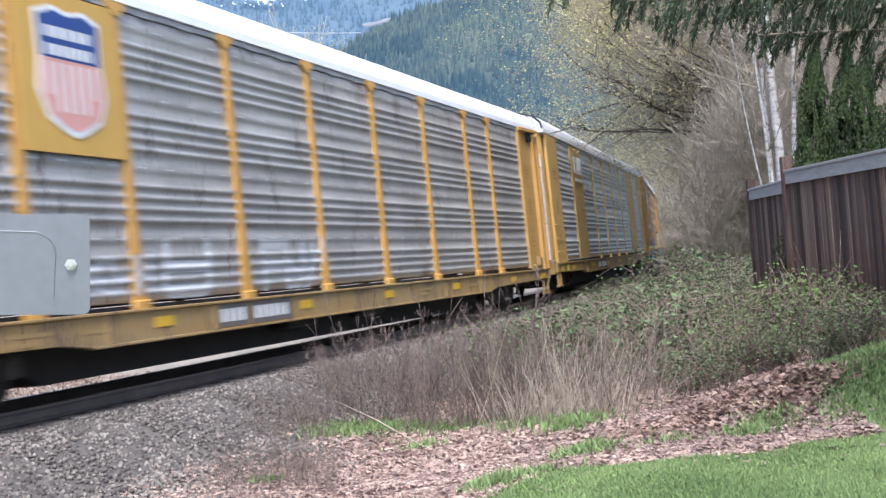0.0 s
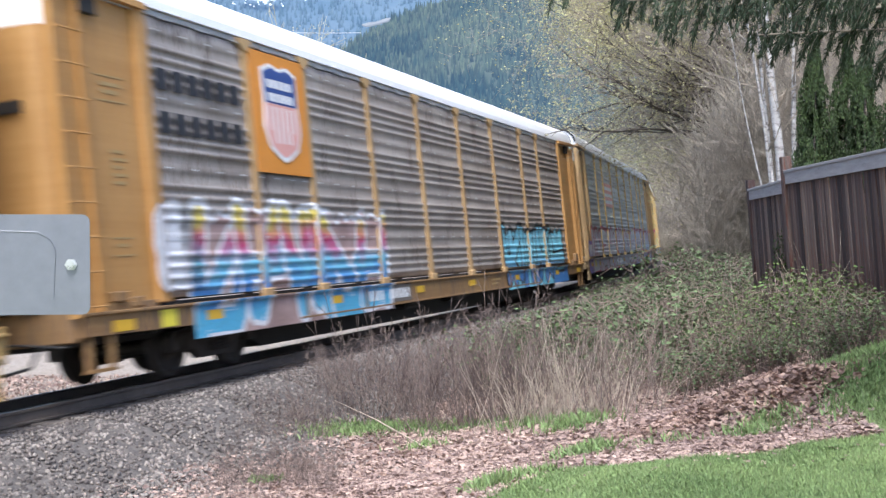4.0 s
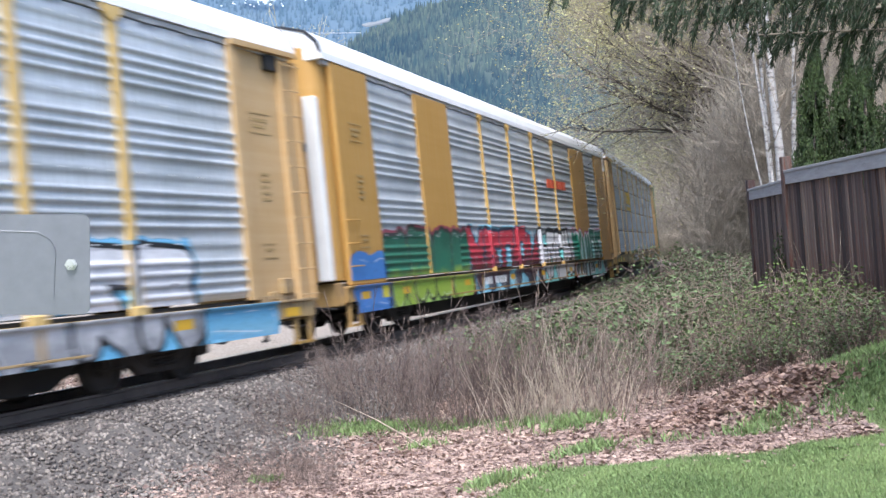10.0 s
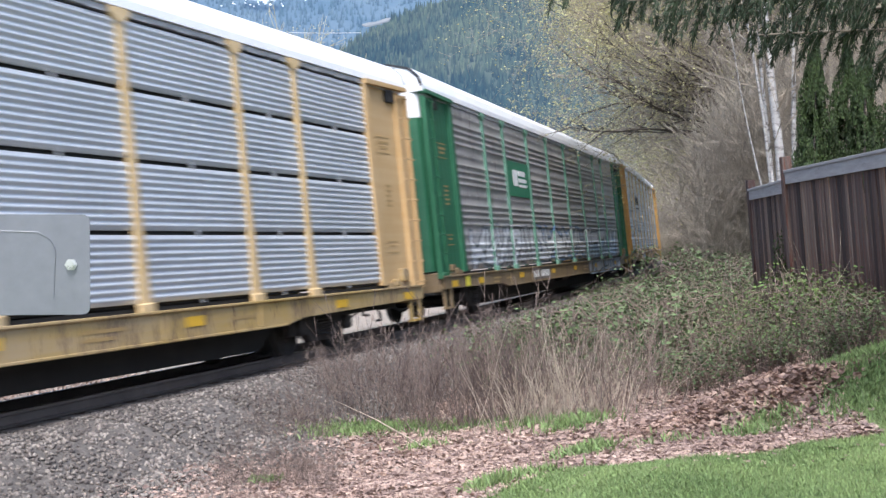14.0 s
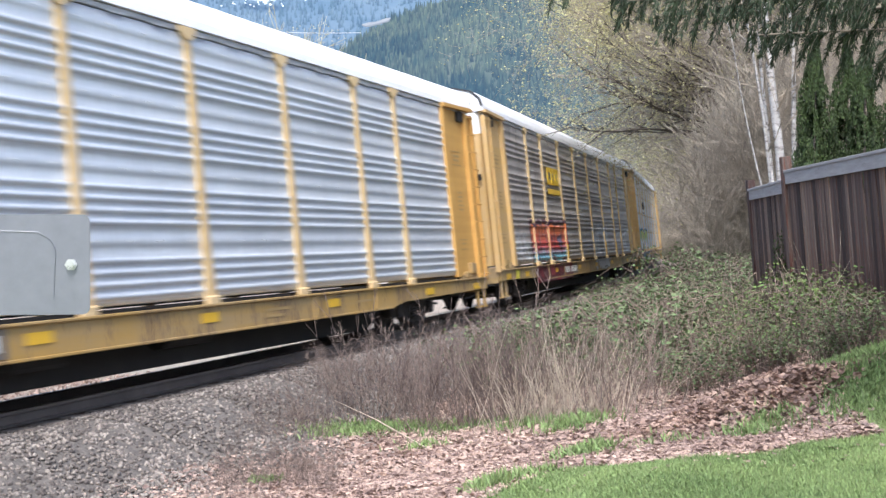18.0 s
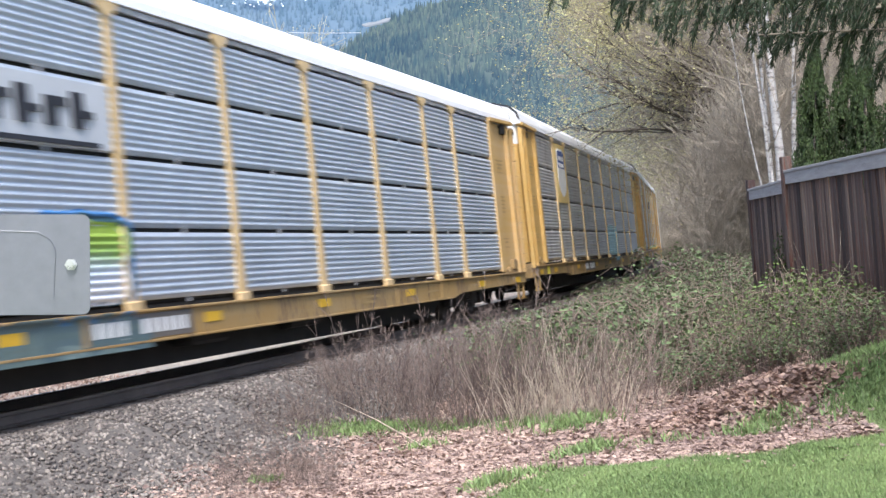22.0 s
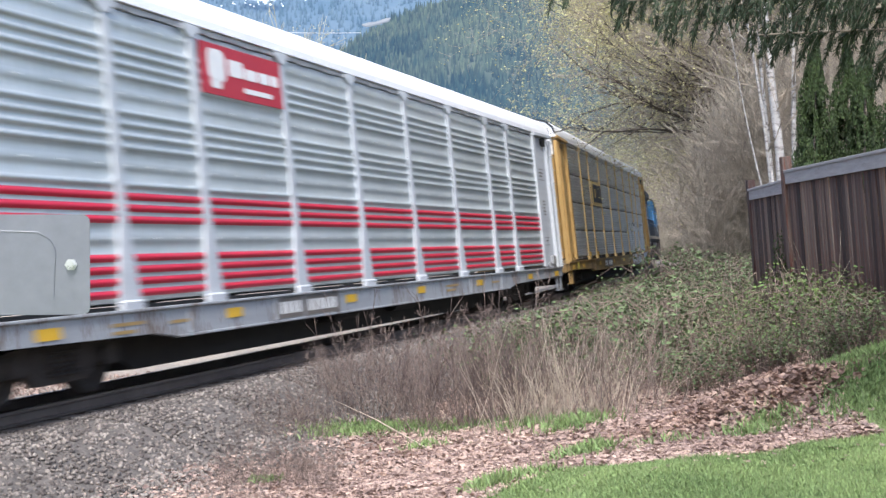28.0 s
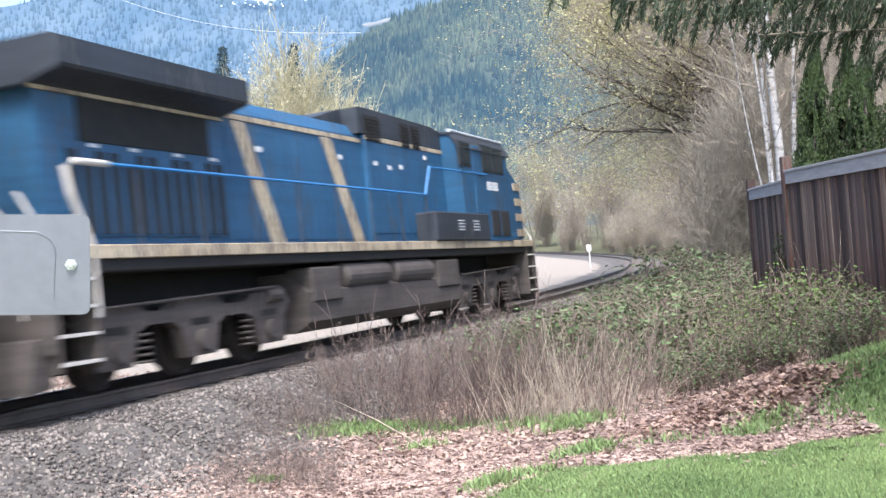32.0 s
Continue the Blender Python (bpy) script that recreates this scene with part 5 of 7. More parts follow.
def truck_parts(parent, x):
    """A three-piece freight bogie as parts of a car: two side frames, springs, bolster; its wheelsets turn."""
    if not _truck:
        bm = bmesh.new()
        outline = [(-1.2, 0.55), (-1.12, 0.63), (-0.72, 0.66), (-0.42, 0.76), (0.42, 0.76), (0.72, 0.66), (1.12, 0.63), (1.2, 0.55), (1.18, 0.36), (1.02, 0.33), (0.98, 0.44), (0.74, 0.44), (0.62, 0.36), (0.46, 0.2), (-0.46, 0.2), (-0.62, 0.36), (-0.74, 0.44), (-0.98, 0.44), (-1.02, 0.33), (-1.18, 0.36)]
        prism(bm, outline, -0.09, 0.09)
        bmesh.ops.bevel(bm, geom=bm.edges[:], offset=0.015, segments=1, affect="EDGES")
        for s in (-1, 1):
            lathe(bm, [(0.13, -0.16), (0.13, 0.1)], 14, Matrix.Translation((0.88 * s, 0, 0.47)))
            prism(bm, [(0.28 * s, 0.3), (0.5 * s, 0.45), (0.5 * s, 0.62), (0.28 * s, 0.66)], -0.12, -0.08)
        _truck["side_frame"] = done("side_frame", bm, TRUCK_STEEL)
        bm = bmesh.new()
        lathe(bm, [(0.085 if j % 2 else 0.06, 0.0275 * j) for j in range(12)], 10, Matrix.Translation((0, -0.11, 0.28)) @ Matrix.Rotation(math.pi / 2, 4, "X"))
        _truck["spring"] = done("spring", bm, TRUCK_STEEL)
        bm = bmesh.new()
        box(bm, -0.2, 0.2, -1.05, 1.05, 0.5, 0.74, 0.03)
        box(bm, -1.0, 1.0, -0.2, 0.2, 0.3, 0.36, 0.01)
        _truck["bolster"] = done("bolster", bm, BLACK_STEEL)
        _truck["wheelset"] = wheelset_mesh(0.42, "wheelset")
    for s in (-1, 1):
        piece("side_frame", _truck["side_frame"], parent, Matrix.Translation((x, 0.98 * s, 0)) @ Matrix.Rotation(0 if s < 0 else math.pi, 4, "Z"))
        for k in (-1, 0, 1):
            piece("spring", _truck["spring"], parent, Matrix.Translation((x, 0.98 * s, 0)) @ Matrix.Rotation(0 if s < 0 else math.pi, 4, "Z") @ Matrix.Translation((0.18 * k, 0, 0)))
    piece("bolster", _truck["bolster"], parent, Matrix.Translation((x, 0, 0)))
    return [(piece("wheelset", _truck["wheelset"], parent, Matrix.Translation((x + 0.88 * k, 0, 0.42))), (x + 0.88 * k, 0, 0.42), 0.42) for k in (-1, 1)]


WHEELS = []
VEHICLES = []
YEL, YEL2 = (0.52, 0.31, 0.09), (0.6, 0.39, 0.14)
TAN, TAN2 = (0.53, 0.37, 0.17), (0.6, 0.45, 0.25)
SILV, SILV2 = (0.5, 0.53, 0.55), (0.64, 0.67, 0.69)
GREY, GREY2 = (0.38, 0.41, 0.42), (0.52, 0.55, 0.56)
K = (0.012, 0.012, 0.014)


def plate(name, parent, x0, x1, z0, z1, mat_, y=-1.52, label="", t=0.02, r=0.0):
    bm = bmesh.new()
    if r:
        o = []
        for cx, cz, a0 in ((x1 - r, z1 - r, 0), (x0 + r, z1 - r, 90), (x0 + r, z0 + r, 180), (x1 - r, z0 + r, 270)):
            o += [(cx + r * math.cos(radians(a0 + a)), cz + r * math.sin(radians(a0 + a))) for a in (0, 30, 60, 90)]
        prism(bm, o, y, y + t)
    else:
        box(bm, x0, x1, y, y + t, z0, z1)
    return part(name, bm, mat_, parent, label)


def flat_paint(name, c, rough=0.55):
    return surface(name, tuple(v * 0.85 for v in c), c, rough, 0, 2.5, 30, bump=0.1)


PAINT = {k: flat_paint("paint_" + k, c) for k, c in dict(
    white=(0.78, 0.78, 0.76), navy=(0.03, 0.07, 0.25), red=(0.45, 0.03, 0.05), orange=(0.65, 0.25, 0.03), gold=(0.75, 0.5, 0.04),
    sign_gold=(0.6, 0.36, 0.08), vermilion=(0.6, 0.1, 0.04), black=(0.02, 0.02, 0.025), pale_red=(0.7, 0.35, 0.3), amber=(0.7, 0.42, 0.03), lemon=(0.75, 0.65, 0.06), grime=(0.16, 0.14, 0.12),
    leaf_green=(0.03, 0.17, 0.09), pale_grey=(0.5, 0.52, 0.54), cyan=(0.45, 0.66, 0.66), bar=(0.37, 0.25, 0.1), light_yellow=(0.72, 0.53, 0.2)).items()}
RED_RIB = flat_paint("red_rib", (0.52, 0.02, 0.05), 0.4)


def shield(car, x, white_low):
    """A heraldic sign on a painted screen: blue head with two pale bands over an upright-striped or white field."""
    o = [(-0.62, 4.62), (-0.3, 4.72), (0, 4.66), (0.3, 4.72), (0.62, 4.62), (0.6, 4.1), (0.66, 3.7), (0.5, 3.38), (0.2, 3.24), (0, 3.18), (-0.2, 3.24), (-0.5, 3.38), (-0.66, 3.7), (-0.6, 4.1)]
    bm = bmesh.new()
    prism(bm, [(x + a * 1.0, b + (b - 3.95) * 0.05) for a, b in o], -1.522, -1.508)
    sign = part("shield_sign", bm, PAINT["white"], car, "painted shield sign with a blue head")
    bm = bmesh.new()
    prism(bm, [(x + a * 0.92, 3.95 + (b - 3.95) * 0.97) for a, b in o[:6]] + [(x - 0.55, 4.1)] + [(x - 0.57, 4.6)], -1.528, -1.52)
    part("shield_head", bm, PAINT["navy"], sign)
    for z, n in ((4.42, 5), (4.2, 7)):
        for k in range(n):
            w = 0.9 / n
            plate("shield_bar", sign, x - 0.45 + w * k, x - 0.45 + w * (k + 0.72), z - 0.07, z + 0.07, PAINT["white"], -1.532)
    if not white_low:
        bm = bmesh.new()
        prism(bm, [(x + a * 0.92, 3.95 + (b - 3.95) * 0.95) for a, b in o[5:]], -1.526, -1.52)
        part("shield_field", bm, PAINT["pale_red"], sign)
        for k in range(6):
            plate("shield_stripe", sign, x - 0.46 + 0.17 * k, x - 0.41 + 0.17 * k, 3.45 if 0 < k < 5 else 3.65, 4.05, PAINT["white"], -1.53)


def logo_bars(car, x, z, w, h, colour, style):
    """A maker's or owner's mark as plain shapes in its colours."""
    y = -1.515
    if style == "slab":
        for k in range(3):
            a, b = x - w / 2 + k * w / 3 + 0.03, x - w / 2 + (k + 1) * w / 3 - 0.03
            for x0, x1, z0, z1 in ((a, a + 0.16, 0, 1), (a, b, 0.72, 1), (a, b, 0, 0.28), (b - 0.14, b, 0, 1))[:3 if k == 0 else 4]:
                plate("mark", car, x0, x1, z + z0 * h, z + z1 * h, PAINT[colour], y, "", 0.02, 0.05)
        plate("mark", car, x - w / 2, x + w / 2, z - 0.3, z - 0.14, PAINT[colour], y)
    elif style == "dash":
        for k in range(4):
            plate("mark", car, x - w / 2 + k * w / 4, x - w / 2 + (k + 0.45) * w / 4, z, z + h * (1 if k % 2 else 0.8), PAINT[colour], y)
            plate("mark", car, x - w / 2 + k * w / 4, x - w / 2 + (k + 0.8) * w / 4, z + h * (0.3 if k % 2 else 0.55), z + h * (0.5 if k % 2 else 0.8), PAINT[colour], y - 0.003)
        plate("mark", car, x - w / 2, x + w / 2, z - 0.22, z - 0.16, PAINT[colour], y)
    elif style == "ring":
        for x0, x1, z0, z1 in ((0, 0.47, 0, 0.24), (0, 0.47, 0.76, 1), (0, 0.11, 0.1, 0.9), (0.36, 0.47, 0.1, 0.9), (0.54, 0.66, 0, 1), (0.7, 0.82, 0, 1), (0.87, 1, 0, 1)):
            plate("mark", car, x - w / 2 + x0 * w, x - w / 2 + x1 * w, z + z0 * h, z + z1 * h, PAINT[colour], -1.535, "", 0.02, 0.04)


def spray_paint(name, fills, edge, halo, rim):
    """Sprayed paint: its shapes lie in the mesh as distances from the strokes' edges."""
    m, nt, ln = nodes_of(name)
    b = nt["Principled BSDF"]
    tc = nt.new("ShaderNodeTexCoord")
    co = tc.outputs["Object"]
    at = {}
    for k in ("ink", "letter", "tone"):
        at[k] = nt.new("ShaderNodeAttribute")
        at[k].attribute_name = k
    n1 = noise_tex(nt, ln, 2.2, 4, co)
    n2 = noise_tex(nt, ln, 14, 4, co)
    wob = maths(nt, ln, "MULTIPLY_ADD", n1.outputs[0], 0.12, -0.06)
    ink = maths(nt, ln, "ADD", at["ink"].outputs["Fac"], maths(nt, ln, "MULTIPLY", wob, 1.6))
    let = maths(nt, ln, "ADD", at["letter"].outputs["Fac"], maths(nt, ln, "MULTIPLY", wob, 0.35))

    def above(v, e, soft):
        return maths(nt, ln, "MULTIPLY_ADD", v, 1 / soft, -e / soft, True)
    cr = ramp(nt, [((i + 0.5) / len(fills), c) for i, c in enumerate(fills)])
    ln.new(maths(nt, ln, "ADD", at["tone"].outputs["Fac"], maths(nt, ln, "MULTIPLY_ADD", n1.outputs[0], 0.5, -0.25)), cr.inputs[0])
    col = edge
    if halo:
        hr = ramp(nt, [(0.42, halo), (0.6, tuple(min(0.8, v * 1.35 + 0.03) for v in halo))])
        ln.new(n1.outputs[0], hr.inputs[0])
        col = mix(nt, ln, above(ink, 0.07, 0.02), rim or halo, hr.outputs[0])
        col = mix(nt, ln, above(let, -0.075, 0.015), col, edge)
    col = mix(nt, ln, above(let, 0.0, 0.015), col, cr.outputs[0])
    shine = maths(nt, ln, "MULTIPLY", above(let, 0.035, 0.012), maths(nt, ln, "MULTIPLY", above(maths(nt, ln, "MULTIPLY", let, -1.0), -0.062, 0.012), above(n1.outputs[0], 0.5, 0.04)))
    col = mix(nt, ln, maths(nt, ln, "MULTIPLY", shine, 0.75), col, (0.75, 0.76, 0.78))
    col = mix(nt, ln, maths(nt, ln, "MULTIPLY", above(n2.outputs[0], 0.58, 0.1), 0.3), col, (0.2, 0.19, 0.18))
    ln.new(col, b.inputs["Base Color"])
    b.inputs["Roughness"].default_value = 0.5
    cover = above(ink, 0.0, 0.02) if halo else above(let, -0.05, 0.02)
    ln.new(maths(nt, ln, "MULTIPLY", cover, maths(nt, ln, "MULTIPLY_ADD", n2.outputs[0], -0.5, 1.18, True)), b.inputs["Alpha"])
    return m


STROKES = (((0, 1), (1, 1)), ((0, 0.5), (1, 0.5)), ((0, 0), (1, 0)), ((1, 1), (1, 0.5)), ((1, 0), (1, 0.5)), ((0, 1), (1, 0)), ((1, 1), (1, 0)), ((0.5, 0), (0.5, 1)), ((0, 0.5), (1, 0)), ((0, 0), (1, 1)))


def spray(car, seed, x0, x1, z0, z1, glyphs, thick, fills, edge, halo=None, rim=None, style="rib", posts=POSTS, swell=0.16):
    """Sprayed lettering too wild to read, laid on the ribs, posts and sill of a car."""
    rng = np.random.default_rng(seed)
    prof = panel_profile(style)
    pz, po = np.array([p[1] for p in prof]), np.array([p[0] for p in prof])
    gx = np.unique(np.round(np.concatenate([np.arange(x0 - swell, x1 + swell, 0.045)] + [[p - 0.082, p - 0.078, p + 0.078, p + 0.082] for p in posts if x0 - swell < p < x1 + swell]), 3))
    lo, hi = max(0.5, z0 - swell), z1 + swell
    gz_ = np.unique(np.round(np.concatenate([np.arange(lo, hi, 0.05), pz[(pz > lo) & (pz < hi)], [0.96, 1.005, 1.09]]), 3))
    gz_ = gz_[(gz_ >= lo) & (gz_ <= hi)]
    X, Z = np.meshgrid(gx, gz_)
    D = np.where(Z > 1.05, SIDE + np.interp(Z, pz, po), np.where(Z > 0.955, 1.55, 1.507))
    on_post = np.zeros(X.shape, bool)
    for p in posts:
        on_post |= abs(X - p) < 0.08
    D = np.where(on_post & (Z > 1.05), np.maximum(D, SIDE + 0.06), D)
    if posts is not POSTS:
        for a, b in ((-14, -11.43), (-8.67, -6.4), (7.42, 9.8), (12.4, 15)):
            D = np.where((X > a) & (X < b) & (Z > 1.05), 1.494, D)
    else:
        D = np.where(((X < -11.5) | (X > 12.05)) & (Z > 1.05), 1.535, D)
    letter = np.full(X.shape, -9.0)
    gw = (x1 - x0) / glyphs
    h = z1 - z0
    for g in range(glyphs):
        cx = x0 + gw * g
        picks = [((0, 0), (0, 1))] + [STROKES[k] for k in rng.choice(len(STROKES), 3, replace=False)]
        dg = np.full(X.shape, -9.0)
        th = thick * rng.uniform(0.85, 1.15)
        slant, up = rng.normal(0.0, 0.08), rng.normal(0, 0.05)
        for (ax, az), (bx, bz) in picks:
            q = []
            for u, v in ((ax, az), (bx, bz)):
                u, v = u + rng.normal(0, 0.07), v + rng.normal(0, 0.05)
                q.append((cx + th + u * max(0.02, gw - 2 * th * 0.9) + slant * (v - 0.5) * h, z0 + th + (v + up) * (h - 2 * th)))
            (ax_, az_), (bx_, bz_) = q
            vx, vz = bx_ - ax_, bz_ - az_
            f = np.clip(((X - ax_) * vx + (Z - az_) * vz) / (vx * vx + vz * vz + 1e-6), 0, 1)
            dg = np.maximum(dg, th - np.hypot(X - ax_ - f * vx, Z - az_ - f * vz))
        letter = np.where(dg > -0.08, dg, np.maximum(letter, dg))
    box_d = np.minimum(np.minimum(X - x0, x1 - X), np.minimum(Z - z0 if z0 > 0.6 else 9.0, z1 - Z))
    ink = np.maximum(letter + swell * 0.8, np.minimum(box_d - 0.06 + 0.1 * np.sin(X * 5.1 + seed) * np.sin(X * 2.3) + 0.07 * np.sin(X * 13.0 + 2 * seed), 0.4)) if halo else letter + 0.05
    tone = np.clip((z1 - Z) / h, 0, 1)
    nx, nz = X.shape[1], X.shape[0]
    i = (np.arange(nz - 1)[:, None] * nx + np.arange(nx - 1)[None])
    mz = (gz_[:-1] + gz_[1:]) / 2
    live = ((ink[:-1, :-1] > -0.14) | (ink[1:, 1:] > -0.14)) & ~((mz > 1.0) & (mz < 1.095))[:, None]
    i = i[live]
    me = fast_mesh("sprayed_lettering", np.stack([X.ravel(), -D.ravel() - 0.004, Z.ravel()], 1), np.stack([i, i + 1, i + nx + 1, i + nx], 1), [spray_paint("spray_paint", fills, edge, halo, rim)])
    for nm, val in (("ink", ink), ("letter", letter), ("tone", tone)):
        at = me.attributes.new(nm, "FLOAT", "POINT")
        at.data.foreach_set("value", val.ravel().astype(np.float32))
    return part("sprayed_lettering", me, None, car, "sprayed lettering too wild to read")


def autorack(i, label, style, screen, posts, ends, sill, wide=False, metal=0.34, rough=0.4, dirt_at=0.6, rust=None, red=False, slots=((-1.05, -0.3, 3.45),)):
    """A covered car carrier: sill, deck, side posts, screens of ribbed sheet in each bay, roof, end doors, ladders, couplers, bogies."""
    car = thing("autorack_car", label, "railway car", "cars of the train")
    sill = [tuple(v * 0.64 for v in c_) for c_ in sill]
    ends = [tuple(v * q for v, q in zip(c_, (0.84, 0.775, 0.71))) for c_ in ends] if not red else ends
    screen = [tuple(v * 0.97 for v in c_) for c_ in screen]
    m_screen = painted("screen_metal", car, *screen, rough, metal, dirt_at=dirt_at, rust=rust)
    m_post = painted("post_paint", car, *posts, 0.6, 0.0, dirt_at=dirt_at + 0.08, rust=rust)
    m_end = painted("end_paint", car, *ends, 0.55, 0.0, dirt_at=dirt_at + 0.12)
    m_sill = painted("sill_paint", car, *sill, 0.7, 0.0, dirt=(0.13, 0.085, 0.058), dirt_at=0.49, rust=(0.1, 0.05, 0.03))
    flip = Matrix.Translation((SHIFT, 0, 0)) @ Matrix.Rotation(math.pi, 4, "Z")
    L, R = NEAR_END + 0.1, FAR_END - 0.1
    # frame below
    for s in (0, 1):
        bm = bmesh.new()
        prism(bm, [(L, 0.97), (L, 0.72), (-11.3, 0.7), (-8.3, 0.66), (-7.7, 0.58), (8.2, 0.58), (8.8, 0.66), (11.8, 0.7), (R, 0.72), (R, 0.97)], -1.50, -1.40)
        box(bm, L, R, -1.545, -1.40, 0.965, 1.005, 0.008)
        box(bm, -7.7, 8.2, -1.515, -1.40, 0.56, 0.6, 0.008)
        for x in (-7.4, -4.9, 4.9, 7.4):
            box(bm, x - 0.05, x + 0.05, -1.525, -1.40, 0.6, 0.97, 0.01)
        ob = part("side_sill", bm, m_sill, car)
        if s:
            ob.matrix_basis = flip
    part("deck", boxm("deck", BLACK_STEEL, L, R, -1.40, 1.40, 0.97, 1.06), None, car)
    bm = bmesh.new()
    prism(bm, [(L, 0.95), (L, 0.6), (-8.6, 0.55), (-7.9, 0.19), (8.3, 0.19), (9.0, 0.55), (R, 0.6), (R, 0.95)], -0.85, 0.85)
    part("centre_sill", bm, BLACK_STEEL, car)
    bearer = boxm("cross_bearer", BLACK_STEEL, -0.08, 0.08, 0.85, 1.38, 0.66, 0.97)
    for k in range(14):
        piece("cross_bearer", bearer, car, Matrix.Translation((-11.7 + 1.8 * k, 0, 0)) @ Matrix.Rotation(math.pi, 4, "Z"))
    bm = bmesh.new()
    tube(bm, [(-7, -1.2, 0.62), (7, -1.2, 0.62)], 0.03, 6)
    box(bm, -2.2, -1.2, -1.25, -0.7, 0.42, 0.75, 0.05)
    tube(bm, [(1.0, -1.0, 0.6), (2.2, -1.0, 0.6)], 0.17, 12)
    part("brake_gear", bm, BLACK_STEEL, car)
    # screens, bay by bay
    shapes = {}
    bays = WIDE_BAYS if wide else BAYS
    for j, (a, b) in enumerate(zip(bays, bays[1:])):
        w, c = b - a, (a + b) / 2
        for s in (0, 1):
            base = flip if s else Matrix()
            if wide and j in (1, 7):
                key = ("sheet", round(w, 2))
                if key not in shapes:
                    shapes[key] = boxm("side_sheet", m_end, -w / 2, w / 2, -0.05, 0.02, Z0 - 0.02, Z1 + 0.05, 0.012)
                piece("side_sheet", shapes[key], car, base @ Matrix.Translation((c, -SIDE, 0)), "yellow painted sheet between two screens" if not s else "")
                continue
            key = round(w, 2)
            if style == "seam":
                prof = panel_profile(style)
                for q in range(4):
                    if (key, q) not in shapes:
                        z0 = Z0 + 0.965 * q
                        shapes[key, q] = strip_mesh("screen_panel", [(0, z0 + 0.02, 0)] + [p for p in prof if z0 + 0.04 < p[1] < z0 + 0.92] + [(0, z0 + 0.925, 0)], w - 0.04, [m_screen])
                    piece("screen_panel", shapes[key, q], car, base @ Matrix.Translation((c, -SIDE, 0)))
                    if not s:
                        piece("seam_clip", shapes.setdefault("clip", boxm("seam_clip", TOP_RAIL, -0.03, 0.03, -0.02, 0.0, Z0 - 0.06, Z0 + 0.04)), car, Matrix.Translation((c, -SIDE, 0.965 * (q + 1))) if q < 3 else Matrix.Translation((c, -SIDE + 0.02, 0.02)))
            else:
                if key not in shapes:
                    idx = (lambda p, q_: 1 if (p[2] or q_[2]) and p[1] < 2.56 else 0) if red else None
                    shapes[key] = strip_mesh("screen_panel", panel_profile(style), w - 0.04, [m_screen, RED_RIB] if red else [m_screen], idx)
                piece("screen_panel", shapes[key], car, base @ Matrix.Translation((c, -SIDE, 0)))
        if style != "seam" and not (wide and j in (1, 7)):
            # rivet heads on the flat bands
            key = ("rivets", round(w, 2))
            if key not in shapes:
                bm = bmesh.new()
                for g in range(4):
                    z = Z0 + 0.06 + 0.955 * g + 0.612 + 0.15
                    for q in range(4):
                        x = -w / 2 + w * (q + 0.5) / 4
                        box(bm, x - 0.05, x + 0.05, -0.012, 0.0, z - 0.008, z + 0.008)
                shapes[key] = done("rivet_row", bm, PAINT["white"])
            tagged(piece("rivet_row", shapes[key], car, Matrix.Translation((c, -SIDE - 0.004, 0))), kind="stuff")
    if style == "seam":
        for s in (0, 1):
            ob = part("inner_lining", boxm("inner_lining", BLACK_STEEL, -11.5, 12.0, -1.37, -1.35, 1.08, 4.97), None, car)
            ob.matrix_basis = flip if s else Matrix()
    pm = post_mesh(m_post, 0.17, 0.13) if red else post_mesh(m_post, 0.08, 0.0) if wide else post_mesh(m_post)
    for x in WIDE_POSTS if wide else POSTS:
        for s in (0, 1):
            piece("side_post", pm, car, (flip if s else Matrix()) @ Matrix.Translation((x, -SIDE, 0)))
    # eaves and roof
    for s in (0, 1):
        bm = bmesh.new()
        box(bm, L, R, -1.46, -1.36, 4.97, 5.05, 0.01)
        for k in range(27):
            box(bm, -13.1 + k, -12.75 + k, -1.475, -1.45, 4.955, 4.985)
        ob = part("top_rail", bm, TOP_RAIL, car, "" if s else "galvanised top rail")
        ob.matrix_basis = flip if s else Matrix()
    arc = [(-1.5, 5.06), (-1.5, 5.18), (-1.45, 5.38), (-1.25, 5.58), (-0.8, 5.72), (0, 5.8), (0.8, 5.72), (1.25, 5.58), (1.45, 5.38), (1.5, 5.18), (1.5, 5.06)]
    bm = bmesh.new()
    prism(bm, arc, NEAR_END - 0.05, FAR_END + 0.05, "x")
    for k in range(1, 10):
        x = NEAR_END + 2.755 * k
        prism(bm, [(a * 1.003, b + 0.006) for a, b in arc], x - 0.03, x + 0.03, "x")
    roof_ob = part("roof", bm, ROOF_WHITE, car, "bright galvanised arched roof")
    for x in (NEAR_END - 0.05, FAR_END + 0.05):
        bm = bmesh.new()
        prism(bm, [(a * 1.004, b + 0.008) for a, b in arc[1:-1]] + [(a * 0.97, b - 0.03) for a, b in arc[-2:0:-1]], x - 0.02, x + 0.02, "x")
        part("roof_rim", bm, PAINT["black"], roof_ob, "black seal at the roof end")
